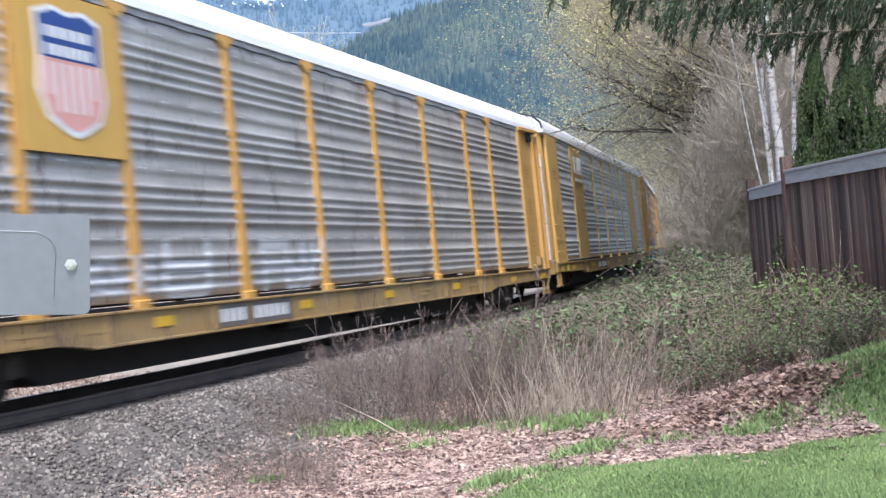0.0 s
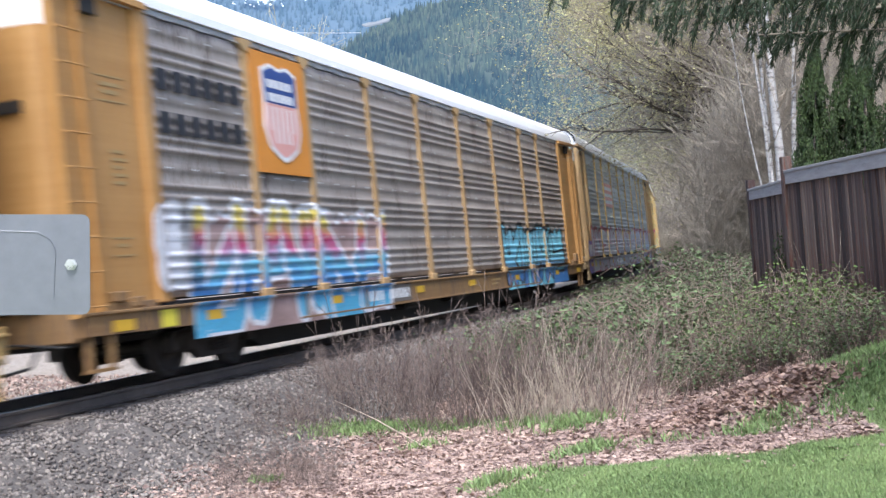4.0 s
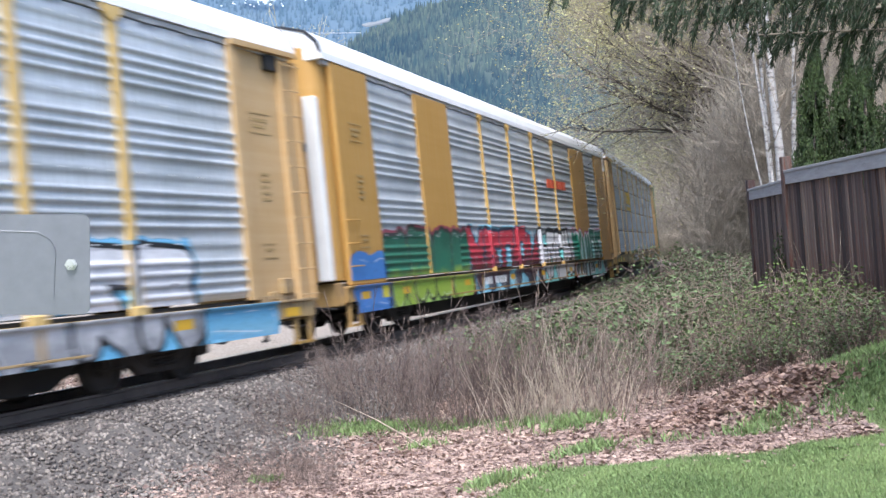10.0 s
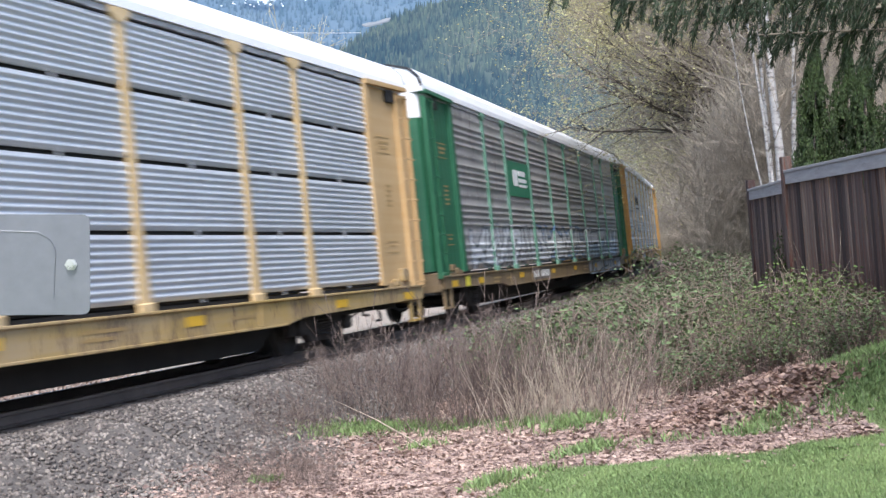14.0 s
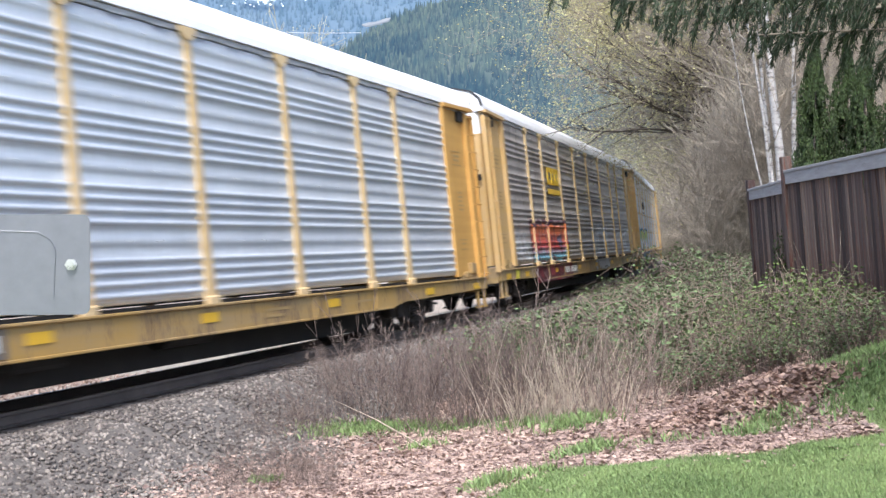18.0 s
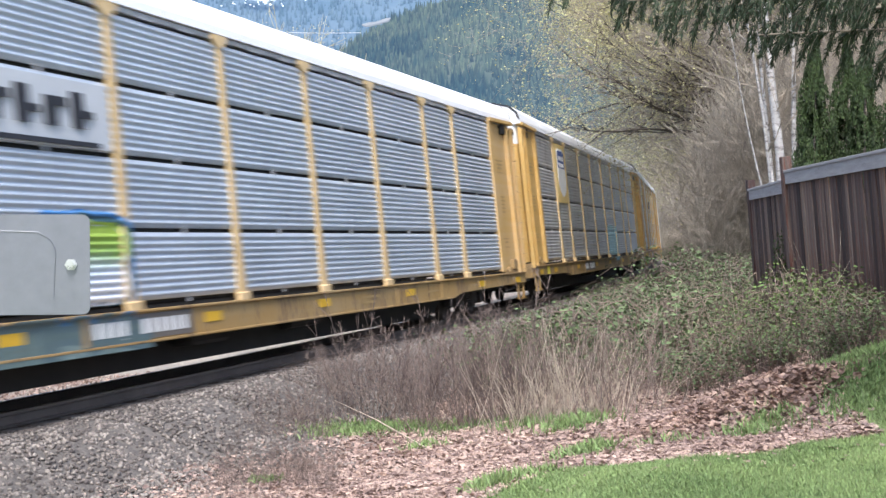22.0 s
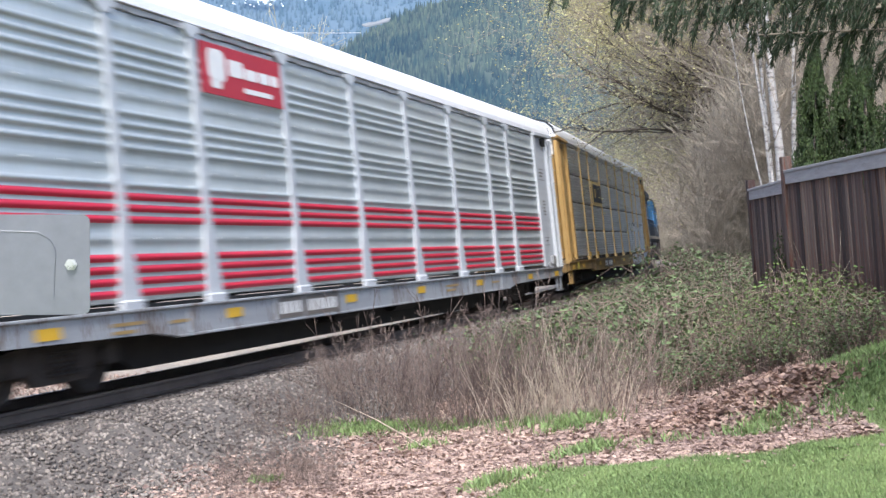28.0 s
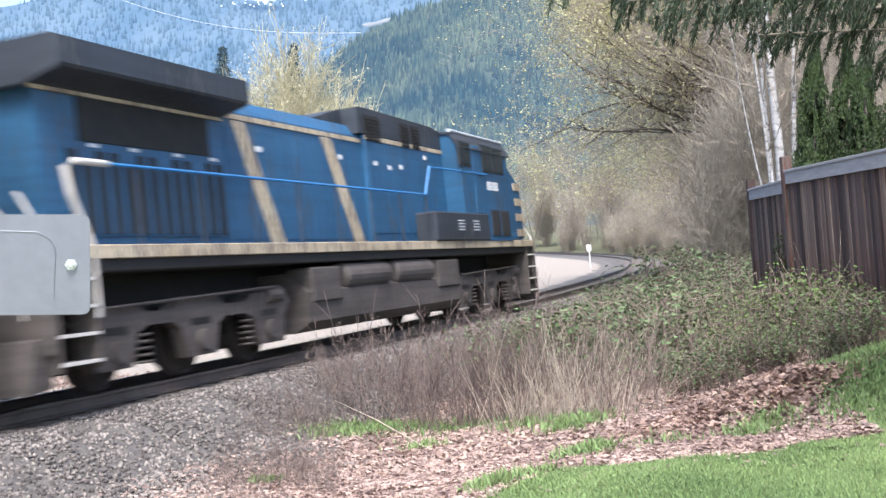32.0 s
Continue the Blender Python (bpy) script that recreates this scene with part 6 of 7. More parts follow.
    # ends
    for e in (-1, 1):
        turn = Matrix() if e < 0 else flip
        near_y, y = -1 if e < 0 else 1, sorted
        for s in (-1, 1):
            bm = bmesh.new()
            if wide:
                box(bm, -13.16, -11.4, *y((s * 1.38, s * 1.49)), Z0 - 0.1, Z1 + 0.1, 0.03)
                for k in range(3):
                    z = 1.35 + 0.42 * k
                    tube(bm, [(-13.1, s * 1.49, z), (-13.1, s * 1.55, z), (-12.65, s * 1.55, z), (-12.65, s * 1.49, z)], 0.013, 6)
            else:
                box(bm, -11.72, -11.47, *y((s * 1.38, s * 1.51)), Z0 - 0.05, Z1 + 0.08, 0.012)
                box(bm, -13.0, -11.71, *y((s * 1.37, s * 1.42)), Z0 - 0.05, Z1 + 0.08)
                prism(bm, [(-13.5, Z1 + 0.06), (-11.5, Z1 + 0.02), (-11.5, Z1 + 0.11), (-13.5, Z1 + 0.14)], *y((s * 1.36, s * 1.56)))
                lm = shapes.setdefault("ladder", ladder_mesh(m_end))
                piece("ladder", lm, car, turn @ Matrix.Translation((-13.23, s * 1.44, 0)) @ Matrix.Rotation(0 if s < 0 else math.pi, 4, "Z"))
            o = part("end_frame", bm, m_end, car)
            o.matrix_basis = turn
            if not wide and s == near_y:
                # solid black box in place of the shaded gap below the bracket
                bm = bmesh.new()
                box(bm, -12.9, -12.55, *y((s * 1.42, s * 1.5)), 4.72, 4.98, 0.01)
                o = part("bracket_gap_shade", bm, BLACK_STEEL, car)
                o.matrix_basis = turn
                bm = bmesh.new()
                box(bm, -12.9, -11.75, *y((s * 1.40, s * 1.47)), 0.98, 1.1, 0.01)
                box(bm, -12.75, -12.45, *y((s * 1.40, s * 1.52)), 1.1, 1.24 if e < 0 else 1.36, 0.02)
                box(bm, -12.3, -12.1, *y((s * 1.40, s * 1.5)), 1.02, 1.16, 0.02)
                o = part("hand_brake_bracket", bm, m_sill, car)
                o.matrix_basis = turn
        # door leaves that bow outwards, round at the corners
        for s in (-1, 1):
            zig = [(0.02, -13.62), (0.5, -13.61), (0.9, -13.585), (1.15, -13.55), (1.28, -13.5), (1.345, -13.42), (1.37, -13.3), (1.37, -13.1)]
            bm = bmesh.new()
            prism(bm, [(a, s * q) for q, a in zig] + [(a + 0.05, s * (q - 0.04)) for q, a in zig[::-1]], 1.12, 4.5, "z")
            o = part("end_door_leaf", bm, m_end, car)
            o.matrix_basis = turn
            bm = bmesh.new()
            prism(bm, [(a - 0.004, s * q) for q, a in zig] + [(a + 0.05, s * (q - 0.04)) for q, a in zig[::-1]], 4.5, 5.3, "z")
            o = part("end_cap", bm, m_end if wide else ROOF_WHITE, car, "painted top of the end door")
            o.matrix_basis = turn
        for y0, y1, z in slots:
            o = part("latch_slot", boxm("latch_slot", BLACK_STEEL, -13.64, -13.57, *sorted((y0 * -near_y, y1 * -near_y)), z, z + 0.15), None, car)
            o.matrix_basis = turn
        bm = bmesh.new()
        box(bm, -13.5, -13.38, -1.42, 1.42, 0.66, 1.08, 0.02)
        for s in (-1, 1):
            box(bm, -13.32, -13.24, s * 1.44 - 0.03, s * 1.44 + 0.03, 0.3, 0.75)
            box(bm, -12.86, -12.78, s * 1.44 - 0.03, s * 1.44 + 0.03, 0.3, 0.75)
            box(bm, -13.32, -12.78, s * 1.44 - 0.06, s * 1.44 + 0.06, 0.28, 0.32)
        o = part("end_sill", bm, m_sill, car)
        o.matrix_basis = turn
        bm = bmesh.new()
        box(bm, -13.85, -13.4, -0.12, 0.12, 0.72, 0.95, 0.03)
        box(bm, -14.05, -13.8, -0.16, 0.16, 0.68, 1.0, 0.05)
        tube(bm, [(-13.4, 0.35, 0.75), (-13.6, 0.38, 0.5), (-13.8, 0.3, 0.34), (-14.0, 0.1, 0.33)], 0.03, 6)
        tube(bm, [(-13.45, -0.9, 0.66), (-13.55, -0.8, 0.42), (-13.75, -0.55, 0.36), (-13.95, -0.3, 0.55)], 0.025, 6)
        tube(bm, [(-13.5, -1.3, 0.62), (-13.75, -0.9, 0.7), (-13.85, -0.3, 0.75)], 0.018, 6)
        o = part("coupler", bm, BLACK_STEEL, car)
        o.matrix_basis = turn
        # stencilled notices on the panel beside the screens
        yp = -1.505 if wide else -1.428
        for z, h, x0, w in ((3.98, 0.02, 0.0, 0.62), (3.86, 0.05, 0.08, 0.46), (3.76, 0.05, 0.12, 0.34), (3.66, 0.02, 0.0, 0.62), (3.0, 0.04, 0.2, 0.26), (2.9, 0.04, 0.2, 0.3), (2.8, 0.04, 0.2, 0.22), (2.7, 0.04, 0.2, 0.3), (2.6, 0.04, 0.2, 0.26), (1.9, 0.02, 0.05, 0.45), (1.8, 0.04, 0.14, 0.26), (1.68, 0.02, 0.05, 0.45)):
            a0 = -12.62 + x0 if e < 0 else 12.55 + x0
            plate("stencil", car, a0, a0 + w, z, z + h, PAINT["grime" if red else "bar"], yp, "", 0.006)
    # marks along the sill
    for x in (-12.6, -10.4, -6.2, -2.0, 1.6, 5.6, 10.2, 13.2):
        piece("reflector", shapes.setdefault("refl", boxm("reflector", PAINT["amber"], -0.22, 0.22, -1.512, -1.49, 0.74, 0.88)), car, Matrix.Translation((x, 0, 0)), "amber reflective strip")
    plate("hazard_label", car, -11.75, -11.4, 0.72, 0.95, PAINT["lemon"], -1.512)
    for x0, n in ((-4.75, 4), (-3.75, 6)):
        plate("number_board", car, x0 - 0.1, x0 + 0.2 * n, 0.62, 0.95, PAINT["grime"], -1.51)
        for k in range(n):
            plate("number_bar", car, x0 + 0.19 * k, x0 + 0.12 + 0.19 * k, 0.69, 0.88, PAINT["white"], -1.516, "", 0.006)
    for x0, w, z in ((-9.2, 0.7, 0.8), (-9.2, 0.5, 0.7), (-7.9, 0.5, 0.76), (3.2, 0.8, 0.8), (3.2, 0.55, 0.7), (6.6, 0.6, 0.76)):
        plate("stencil", car, x0, x0 + w, z, z + 0.045, PAINT["bar"], -1.507, "", 0.006)
    for x in (-9.68, 10.22):
        for w in truck_parts(car, x):
            WHEELS.append((*w, (i - 13.5) * CAR_PITCH))
    VEHICLES.append((car, (i - 13.5) * CAR_PITCH, CAR_BASE))
    return car


# ---- the cars, in their order; x runs from the end that passes first to the end that follows ----
TOP_RAIL = surface("top_rail", (0.3, 0.3, 0.3), (0.5, 0.5, 0.5), 0.5, 0.2, 2, 30, stain=(0.12, 0.1, 0.08))
WT, PK, RD, CY, BL, LM, YW, PU, GN, OR = (0.72, 0.72, 0.74), (0.52, 0.05, 0.16), (0.42, 0.03, 0.05), (0.17, 0.47, 0.6), (0.06, 0.2, 0.5), (0.34, 0.48, 0.06), (0.62, 0.5, 0.1), (0.2, 0.14, 0.42), (0.015, 0.1, 0.06), (0.6, 0.16, 0.05)


def white_door(car):
    for y0, y1 in ((-1.34, -1.08), (-0.98, -0.55)):
        part("end_sheet", boxm("end_sheet", PAINT["white"], -13.66, -13.5, y0, y1, 1.12, 4.4, 0.02), None, car, "white painted sheet on the end door")


def fleet():
    c = autorack(0, "grimy grey autorack car with rust-yellow posts and shield sign", "rib", ((0.3, 0.28, 0.255), (0.5, 0.475, 0.445)), ((0.5, 0.26, 0.05), (0.58, 0.33, 0.09)), (YEL, YEL2), (YEL, TAN), dirt_at=0.55, rust=(0.22, 0.13, 0.08), rough=0.46)
    plate("sign_sheet", c, -8.65, -6.72, 2.95, 4.92, PAINT["sign_gold"], -1.508)
    shield(c, -7.68, False)
    spray(c, 2, -6.0, -4.85, 1.12, 1.9, 1, 0.06, ((0.55, 0.55, 0.54), (0.6, 0.6, 0.6)), (0.5, 0.5, 0.5))
    spray(c, 3, -3.2, -1.15, 1.1, 1.9, 3, 0.05, ((0.5, 0.5, 0.5), (0.55, 0.55, 0.55)), (0.45, 0.45, 0.45))
    spray(c, 4, -7.9, -6.3, 1.2, 1.7, 2, 0.04, ((0.5, 0.5, 0.5), (0.55, 0.55, 0.55)), (0.42, 0.42, 0.42))
    c = autorack(1, "yellow and silver autorack car with wide yellow sheets", "rib", (SILV, SILV2), ((0.58, 0.37, 0.11), (0.64, 0.44, 0.17)), ((0.6, 0.39, 0.12), (0.66, 0.46, 0.18)), ((0.56, 0.35, 0.1), (0.64, 0.43, 0.16)), wide=True, dirt_at=0.68)
    logo_bars(c, -7.55, 4.05, 1.6, 0.6, "white", "ring")
    plate("mark", c, -8.3, -6.8, 3.78, 3.88, PAINT["white"], -1.535)
    white_door(c)
    c = autorack(2, "brown weathered autorack car with sprayed lettering low on its side", "rib", ((0.25, 0.21, 0.18), (0.42, 0.37, 0.33)), ((0.34, 0.21, 0.09), (0.42, 0.28, 0.13)), ((0.42, 0.23, 0.07), (0.52, 0.31, 0.11)), ((0.3, 0.16, 0.06), (0.42, 0.25, 0.1)), dirt_at=0.53, rust=(0.2, 0.11, 0.06), rough=0.5)
    plate("sign_sheet", c, -8.65, -6.72, 2.95, 4.92, PAINT["orange"], -1.508)
    shield(c, -7.68, False)
    spray(c, 11, -11.7, -10.6, 1.3, 2.35, 1, 0.2, (WT, WT), (0.5, 0.5, 0.5), WT)
    spray(c, 12, -10.8, -3.6, 0.6, 2.4, 5, 0.2, (YW, PK, CY, BL, (0.1, 0.4, 0.6)), WT, (0.3, 0.2, 0.18), WT)
    spray(c, 13, 4.6, 11.6, 0.6, 2.2, 4, 0.2, (CY, (0.25, 0.6, 0.72), BL), K, CY, K)
    for z in (3.95, 3.35):
        for k in range(6):
            plate("stencil", c, -11.3 + 0.4 * k, -11.02 + 0.4 * k, z, z + 0.3, PAINT["black"], -1.482, "", 0.006)
    c = autorack(3, "grey autorack car with white and red sprayed lettering along its foot", "rib", (GREY, GREY2), ((0.52, 0.35, 0.12), (0.58, 0.42, 0.18)), (TAN, TAN2), (TAN, TAN2), dirt_at=0.66)
    silver = ((0.6, 0.6, 0.62), (0.66, 0.66, 0.68), (0.5, 0.5, 0.52))
    spray(c, 21, -12.2, 1.2, 0.52, 2.1, 8, 0.27, silver, (0.45, 0.04, 0.07), (0.5, 0.5, 0.52), (0.2, 0.03, 0.05))
    spray(c, 22, 1.2, 12.0, 0.52, 2.1, 7, 0.25, silver, (0.42, 0.04, 0.1), (0.45, 0.42, 0.55), (0.22, 0.03, 0.07))
    spray(c, 23, -13.2, -12.2, 0.6, 1.6, 1, 0.22, (WT, PU), PU, PU)
    for k in range(7):
        plate("flag_stripe", c, -6.5, -4.0, 3.05 + 0.14 * k, 3.19 + 0.14 * k, PAINT["white" if k % 2 else "pale_red"], -1.482)
    c = autorack(4, "silver autorack car with bright sprayed lettering low on its side", "rib", (GREY, SILV2), ((0.55, 0.37, 0.12), (0.6, 0.43, 0.18)), (TAN, TAN2), ((0.56, 0.34, 0.08), TAN2), dirt_at=0.68)
    spray(c, 31, -9.2, -2.3, 0.52, 2.05, 5, 0.33, (OR, YW, (0.7, 0.66, 0.5), WT, (0.6, 0.6, 0.58)), (0.05, 0.05, 0.16), PK, PK, swell=0.3)
    spray(c, 32, -0.8, 5.1, 0.52, 1.95, 5, 0.32, (LM, (0.42, 0.52, 0.12), (0.5, 0.5, 0.36), (0.44, 0.44, 0.1)), (0.12, 0.09, 0.05), (0.12, 0.36, 0.6), (0.12, 0.36, 0.6), swell=0.22)
    spray(c, 34, 10.6, 12.6, 0.52, 0.95, 1, 0.1, ((0.14, 0.4, 0.62), (0.2, 0.45, 0.62)), (0.14, 0.4, 0.62), (0.14, 0.4, 0.62), None)
    spray(c, 35, -2.2, -0.6, 0.52, 1.6, 1, 0.2, ((0.14, 0.38, 0.6), (0.2, 0.45, 0.62)), (0.14, 0.38, 0.6), (0.14, 0.4, 0.62), None)
    spray(c, 33, 5.3, 10.6, 0.52, 1.95, 4, 0.22, (WT, (0.42, 0.43, 0.45), WT, (0.3, 0.31, 0.33)), K, (0.14, 0.4, 0.62), (0.14, 0.4, 0.62))
    logo_bars(c, -5.25, 3.5, 2.2, 0.5, "black", "dash")
    c = autorack(5, "yellow and silver autorack car covered low down in sprayed lettering", "rib", ((0.38, 0.43, 0.47), SILV2), ((0.55, 0.33, 0.06), YEL2), ((0.5, 0.3, 0.07), (0.55, 0.34, 0.1)), (YEL, YEL2), wide=True, dirt_at=0.68)
    spray(c, 41, -13.0, -11.3, 0.55, 1.5, 1, 0.34, (BL, (0.1, 0.25, 0.6)), BL, (0.08, 0.2, 0.52), BL, posts=WIDE_POSTS)
    spray(c, 42, -11.3, -5.7, 0.52, 2.0, 4, 0.3, (GN, (0.03, 0.15, 0.09), (0.03, 0.17, 0.1), LM, LM), (0.03, 0.03, 0.03), (0.33, 0.5, 0.1), (0.28, 0.05, 0.08), posts=WIDE_POSTS)
    spray(c, 43, -5.5, 1.5, 0.52, 2.05, 5, 0.19, ((0.5, 0.04, 0.06), (0.45, 0.04, 0.06), (0.12, 0.03, 0.05), (0.05, 0.04, 0.05)), (0.03, 0.06, 0.1), (0.22, 0.48, 0.6), (0.22, 0.48, 0.6), posts=WIDE_POSTS)
    spray(c, 44, 1.5, 6.2, 0.6, 2.05, 4, 0.19, (WT, (0.66, 0.63, 0.68), (0.6, 0.6, 0.62)), K, (0.2, 0.55, 0.55), (0.05, 0.05, 0.06), posts=WIDE_POSTS)
    spray(c, 45, 6.6, 12.2, 0.6, 2.05, 4, 0.19, ((0.02, 0.22, 0.14), (0.02, 0.18, 0.12), (0.03, 0.05, 0.05)), WT, (0.25, 0.58, 0.58), (0.45, 0.05, 0.2), posts=WIDE_POSTS)
    white_door(c)
    for k in range(5):
        plate("mark", c, 3.5 + 0.56 * k, 3.98 + 0.56 * k, 3.45, 3.72, PAINT["vermilion"], -1.49)
    c = autorack(6, "silver autorack car with tan posts and dark seams between its screens", "seam", ((0.5, 0.52, 0.54), (0.64, 0.66, 0.68)), (TAN, TAN2), (TAN, TAN2), ((0.6, 0.4, 0.1), TAN2), dirt_at=0.7)
    logo_bars(c, -5.25, 3.35, 1.9, 0.55, "gold", "slab")
    c = autorack(7, "dark grey autorack car with green posts and ends", "rib", ((0.27, 0.26, 0.25), (0.42, 0.405, 0.4)), ((0.08, 0.2, 0.13), (0.16, 0.3, 0.22)), ((0.015, 0.12, 0.06), (0.03, 0.16, 0.085)), ((0.3, 0.2, 0.09), (0.36, 0.27, 0.15)), dirt_at=0.56)
    pale = ((0.5, 0.52, 0.54), (0.62, 0.63, 0.64), (0.45, 0.47, 0.5))
    spray(c, 51, -10.8, -4.2, 1.15, 2.1, 5, 0.13, pale, (0.1, 0.11, 0.12), (0.32, 0.32, 0.33), (0.32, 0.32, 0.33))
    spray(c, 52, -3.6, 4.2, 1.15, 2.1, 6, 0.14, pale, (0.08, 0.1, 0.12), (0.3, 0.33, 0.38), (0.12, 0.22, 0.4))
    spray(c, 53, 4.2, 11.4, 0.6, 2.1, 5, 0.16, (WT, (0.3, 0.42, 0.55), (0.5, 0.52, 0.54)), (0.12, 0.14, 0.16), (0.22, 0.3, 0.4), (0.4, 0.42, 0.45))
    plate("sign_sheet", c, -6.5, -4.0, 3.0, 3.98, PAINT["leaf_green"], -1.482)
    for x0, x1, z0, z1 in ((-5.95, -5.45, 3.3, 3.75), (-5.35, -4.5, 3.6, 3.75), (-5.35, -4.4, 3.42, 3.53), (-5.35, -4.4, 3.28, 3.36)):
        plate("mark", c, x0, x1, z0, z1, PAINT["white"], -1.49, "", 0.02, 0.03)
    c = autorack(8, "clean silver autorack car with yellow ends and posts", "rib", ((0.48, 0.51, 0.54), (0.62, 0.65, 0.68)), (TAN, TAN2), (YEL, (0.64, 0.4, 0.12)), ((0.6, 0.36, 0.08), TAN), dirt_at=0.72)
    plate("sign_sheet", c, -6.5, -4.0, 3.1, 4.0, PAINT["pale_grey"], -1.482)
    logo_bars(c, -5.25, 3.45, 2.0, 0.45, "black", "dash")
    c = autorack(9, "brown-grey weathered autorack car with red sprayed lettering", "rib", ((0.3, 0.275, 0.26), (0.47, 0.44, 0.42)), (TAN, TAN2), ((0.6, 0.42, 0.15), TAN2), ((0.6, 0.38, 0.1), TAN2), dirt_at=0.55, rust=(0.28, 0.15, 0.1), rough=0.46, slots=((-1.3, -1.05, 3.3),))
    spray(c, 61, -9.1, -3.6, 0.52, 1.05, 6, 0.025, ((0.25, 0.16, 0.16), (0.3, 0.2, 0.2)), (0.1, 0.02, 0.03), (0.22, 0.02, 0.035), (0.22, 0.02, 0.035))
    spray(c, 62, -9.1, -3.5, 1.12, 2.25, 5, 0.17, (OR, (0.55, 0.1, 0.06), (0.5, 0.06, 0.06), CY), (0.04, 0.02, 0.05), (0.14, 0.12, 0.2), (0.12, 0.05, 0.07))
    spray(c, 63, -11.5, -9.5, 1.15, 1.95, 3, 0.06, ((0.55, 0.55, 0.55), (0.55, 0.55, 0.55)), (0.4, 0.4, 0.4))
    spray(c, 64, 1.6, 5.2, 0.6, 2.2, 3, 0.15, ((0.58, 0.6, 0.62), (0.5, 0.5, 0.5)), (0.42, 0.42, 0.42))
    spray(c, 65, 9.6, 11.6, 1.15, 2.1, 2, 0.06, ((0.6, 0.6, 0.62), (0.6, 0.6, 0.6)), (0.45, 0.45, 0.45))
    logo_bars(c, -5.25, 3.5, 1.9, 0.55, "gold", "slab")
    for x in (-3.85, 4.53, 7.38):
        plate("reflector", c, x - 0.085, x + 0.085, 1.16, 1.62, PAINT["amber"], -1.506)
    c = autorack(10, "blue-silver autorack car with dark seams and green sprayed lettering", "seam", ((0.44, 0.49, 0.55), (0.58, 0.63, 0.69)), (TAN, TAN2), ((0.58, 0.39, 0.12), TAN2), (YEL, TAN), dirt_at=0.7)
    spray(c, 71, -11.4, -3.6, 0.52, 1.06, 4, 0.05, ((0.12, 0.17, 0.16), (0.1, 0.15, 0.15)), (0.1, 0.15, 0.16), (0.12, 0.17, 0.16), (0.08, 0.2, 0.35), style="seam", swell=0.1)
    spray(c, 72, -10.6, -3.9, 1.12, 2.15, 4, 0.26, (LM, (0.28, 0.44, 0.1), (0.6, 0.66, 0.75), WT), (0.03, 0.08, 0.1), (0.1, 0.3, 0.55), (0.08, 0.25, 0.55), style="seam")
    plate("sign_sheet", c, -6.5, -4.0, 3.06, 3.9, PAINT["pale_grey"], -1.482)
    logo_bars(c, -5.25, 3.3, 2.0, 0.45, "black", "dash")
    c = autorack(11, "silver autorack car with yellow posts, dark seams and shield sign", "seam", ((0.5, 0.5, 0.51), (0.66, 0.66, 0.66)), (TAN, TAN2), ((0.6, 0.39, 0.1), (0.67, 0.48, 0.2)), ((0.52, 0.32, 0.09), TAN), dirt_at=0.56, rust=(0.26, 0.2, 0.16), slots=((-1.2, -0.5, 3.85), (-1.2, -0.5, 2.2), (-1.3, -0.4, 4.75)))
    spray(c, 81, 1.8, 4.5, 1.0, 2.2, 3, 0.13, ((0.45, 0.66, 0.66), (0.42, 0.62, 0.62)), (0.4, 0.6, 0.6), (0.4, 0.58, 0.58), (0.45, 0.62, 0.62), style="seam")
    plate("sign_sheet", c, -8.65, -6.72, 2.95, 4.9, PAINT["light_yellow"], -1.508)
    shield(c, -7.68, True)
    c = autorack(12, "grey and golden autorack car with wide yellow sheets", "rib", ((0.34, 0.37, 0.38), GREY2), ((0.5, 0.3, 0.07), (0.56, 0.36, 0.1)), ((0.48, 0.28, 0.07), (0.55, 0.35, 0.1)), (YEL, TAN), wide=True, dirt_at=0.66)
    logo_bars(c, -2.3, 3.5, 1.9, 0.45, "black", "dash")
    white_door(c)
    pale = ((0.43, 0.45, 0.47), (0.52, 0.54, 0.56))
    c = autorack(13, "clean silver autorack car with red bands and pale grey posts", "rib", ((0.42, 0.46, 0.46), (0.55, 0.59, 0.59)), pale, pale, pale, metal=0.4, rough=0.38, dirt_at=0.8, red=True, slots=())
    plate("banner", c, -6.45, -3.92, 4.08, 4.86, PAINT["red"], -1.49, "red banner sign with white shapes")
    for x0, x1, z0, z1, r in ((-6.25, -5.75, 4.3, 4.78, 0.12), (-6.2, -5.9, 4.18, 4.32, 0.05), (-5.65, -5.2, 4.42, 4.68, 0.05), (-5.15, -4.75, 4.42, 4.6, 0.05), (-4.7, -4.35, 4.42, 4.6, 0.05), (-4.3, -4.05, 4.42, 4.6, 0.05), (-5.2, -4.3, 4.2, 4.28, 0.0)):
        plate("mark", c, x0, x1, z0, z1, PAINT["white"], -1.497, "", 0.02, r)
    c = autorack(14, "grey autorack car with dark seams, tan posts and yellow plate", "seam", ((0.42, 0.43, 0.44), (0.58, 0.59, 0.6)), ((0.56, 0.36, 0.1), TAN2), ((0.52, 0.34, 0.11), (0.6, 0.43, 0.18)), ((0.45, 0.27, 0.08), (0.53, 0.35, 0.13)), dirt_at=0.6, rust=(0.25, 0.2, 0.15))
    spray(c, 91, 5.2, 11.8, 0.52, 2.4, 4, 0.3, (WT, (0.68, 0.68, 0.67), WT), (0.03, 0.03, 0.04), (0.4, 0.4, 0.38), (0.68, 0.68, 0.68), style="seam")
    for x in (-8.72, -6.65):
        plate("reflector", c, x - 0.13, x + 0.13, 1.12, 1.27, PAINT["amber"], -1.55)
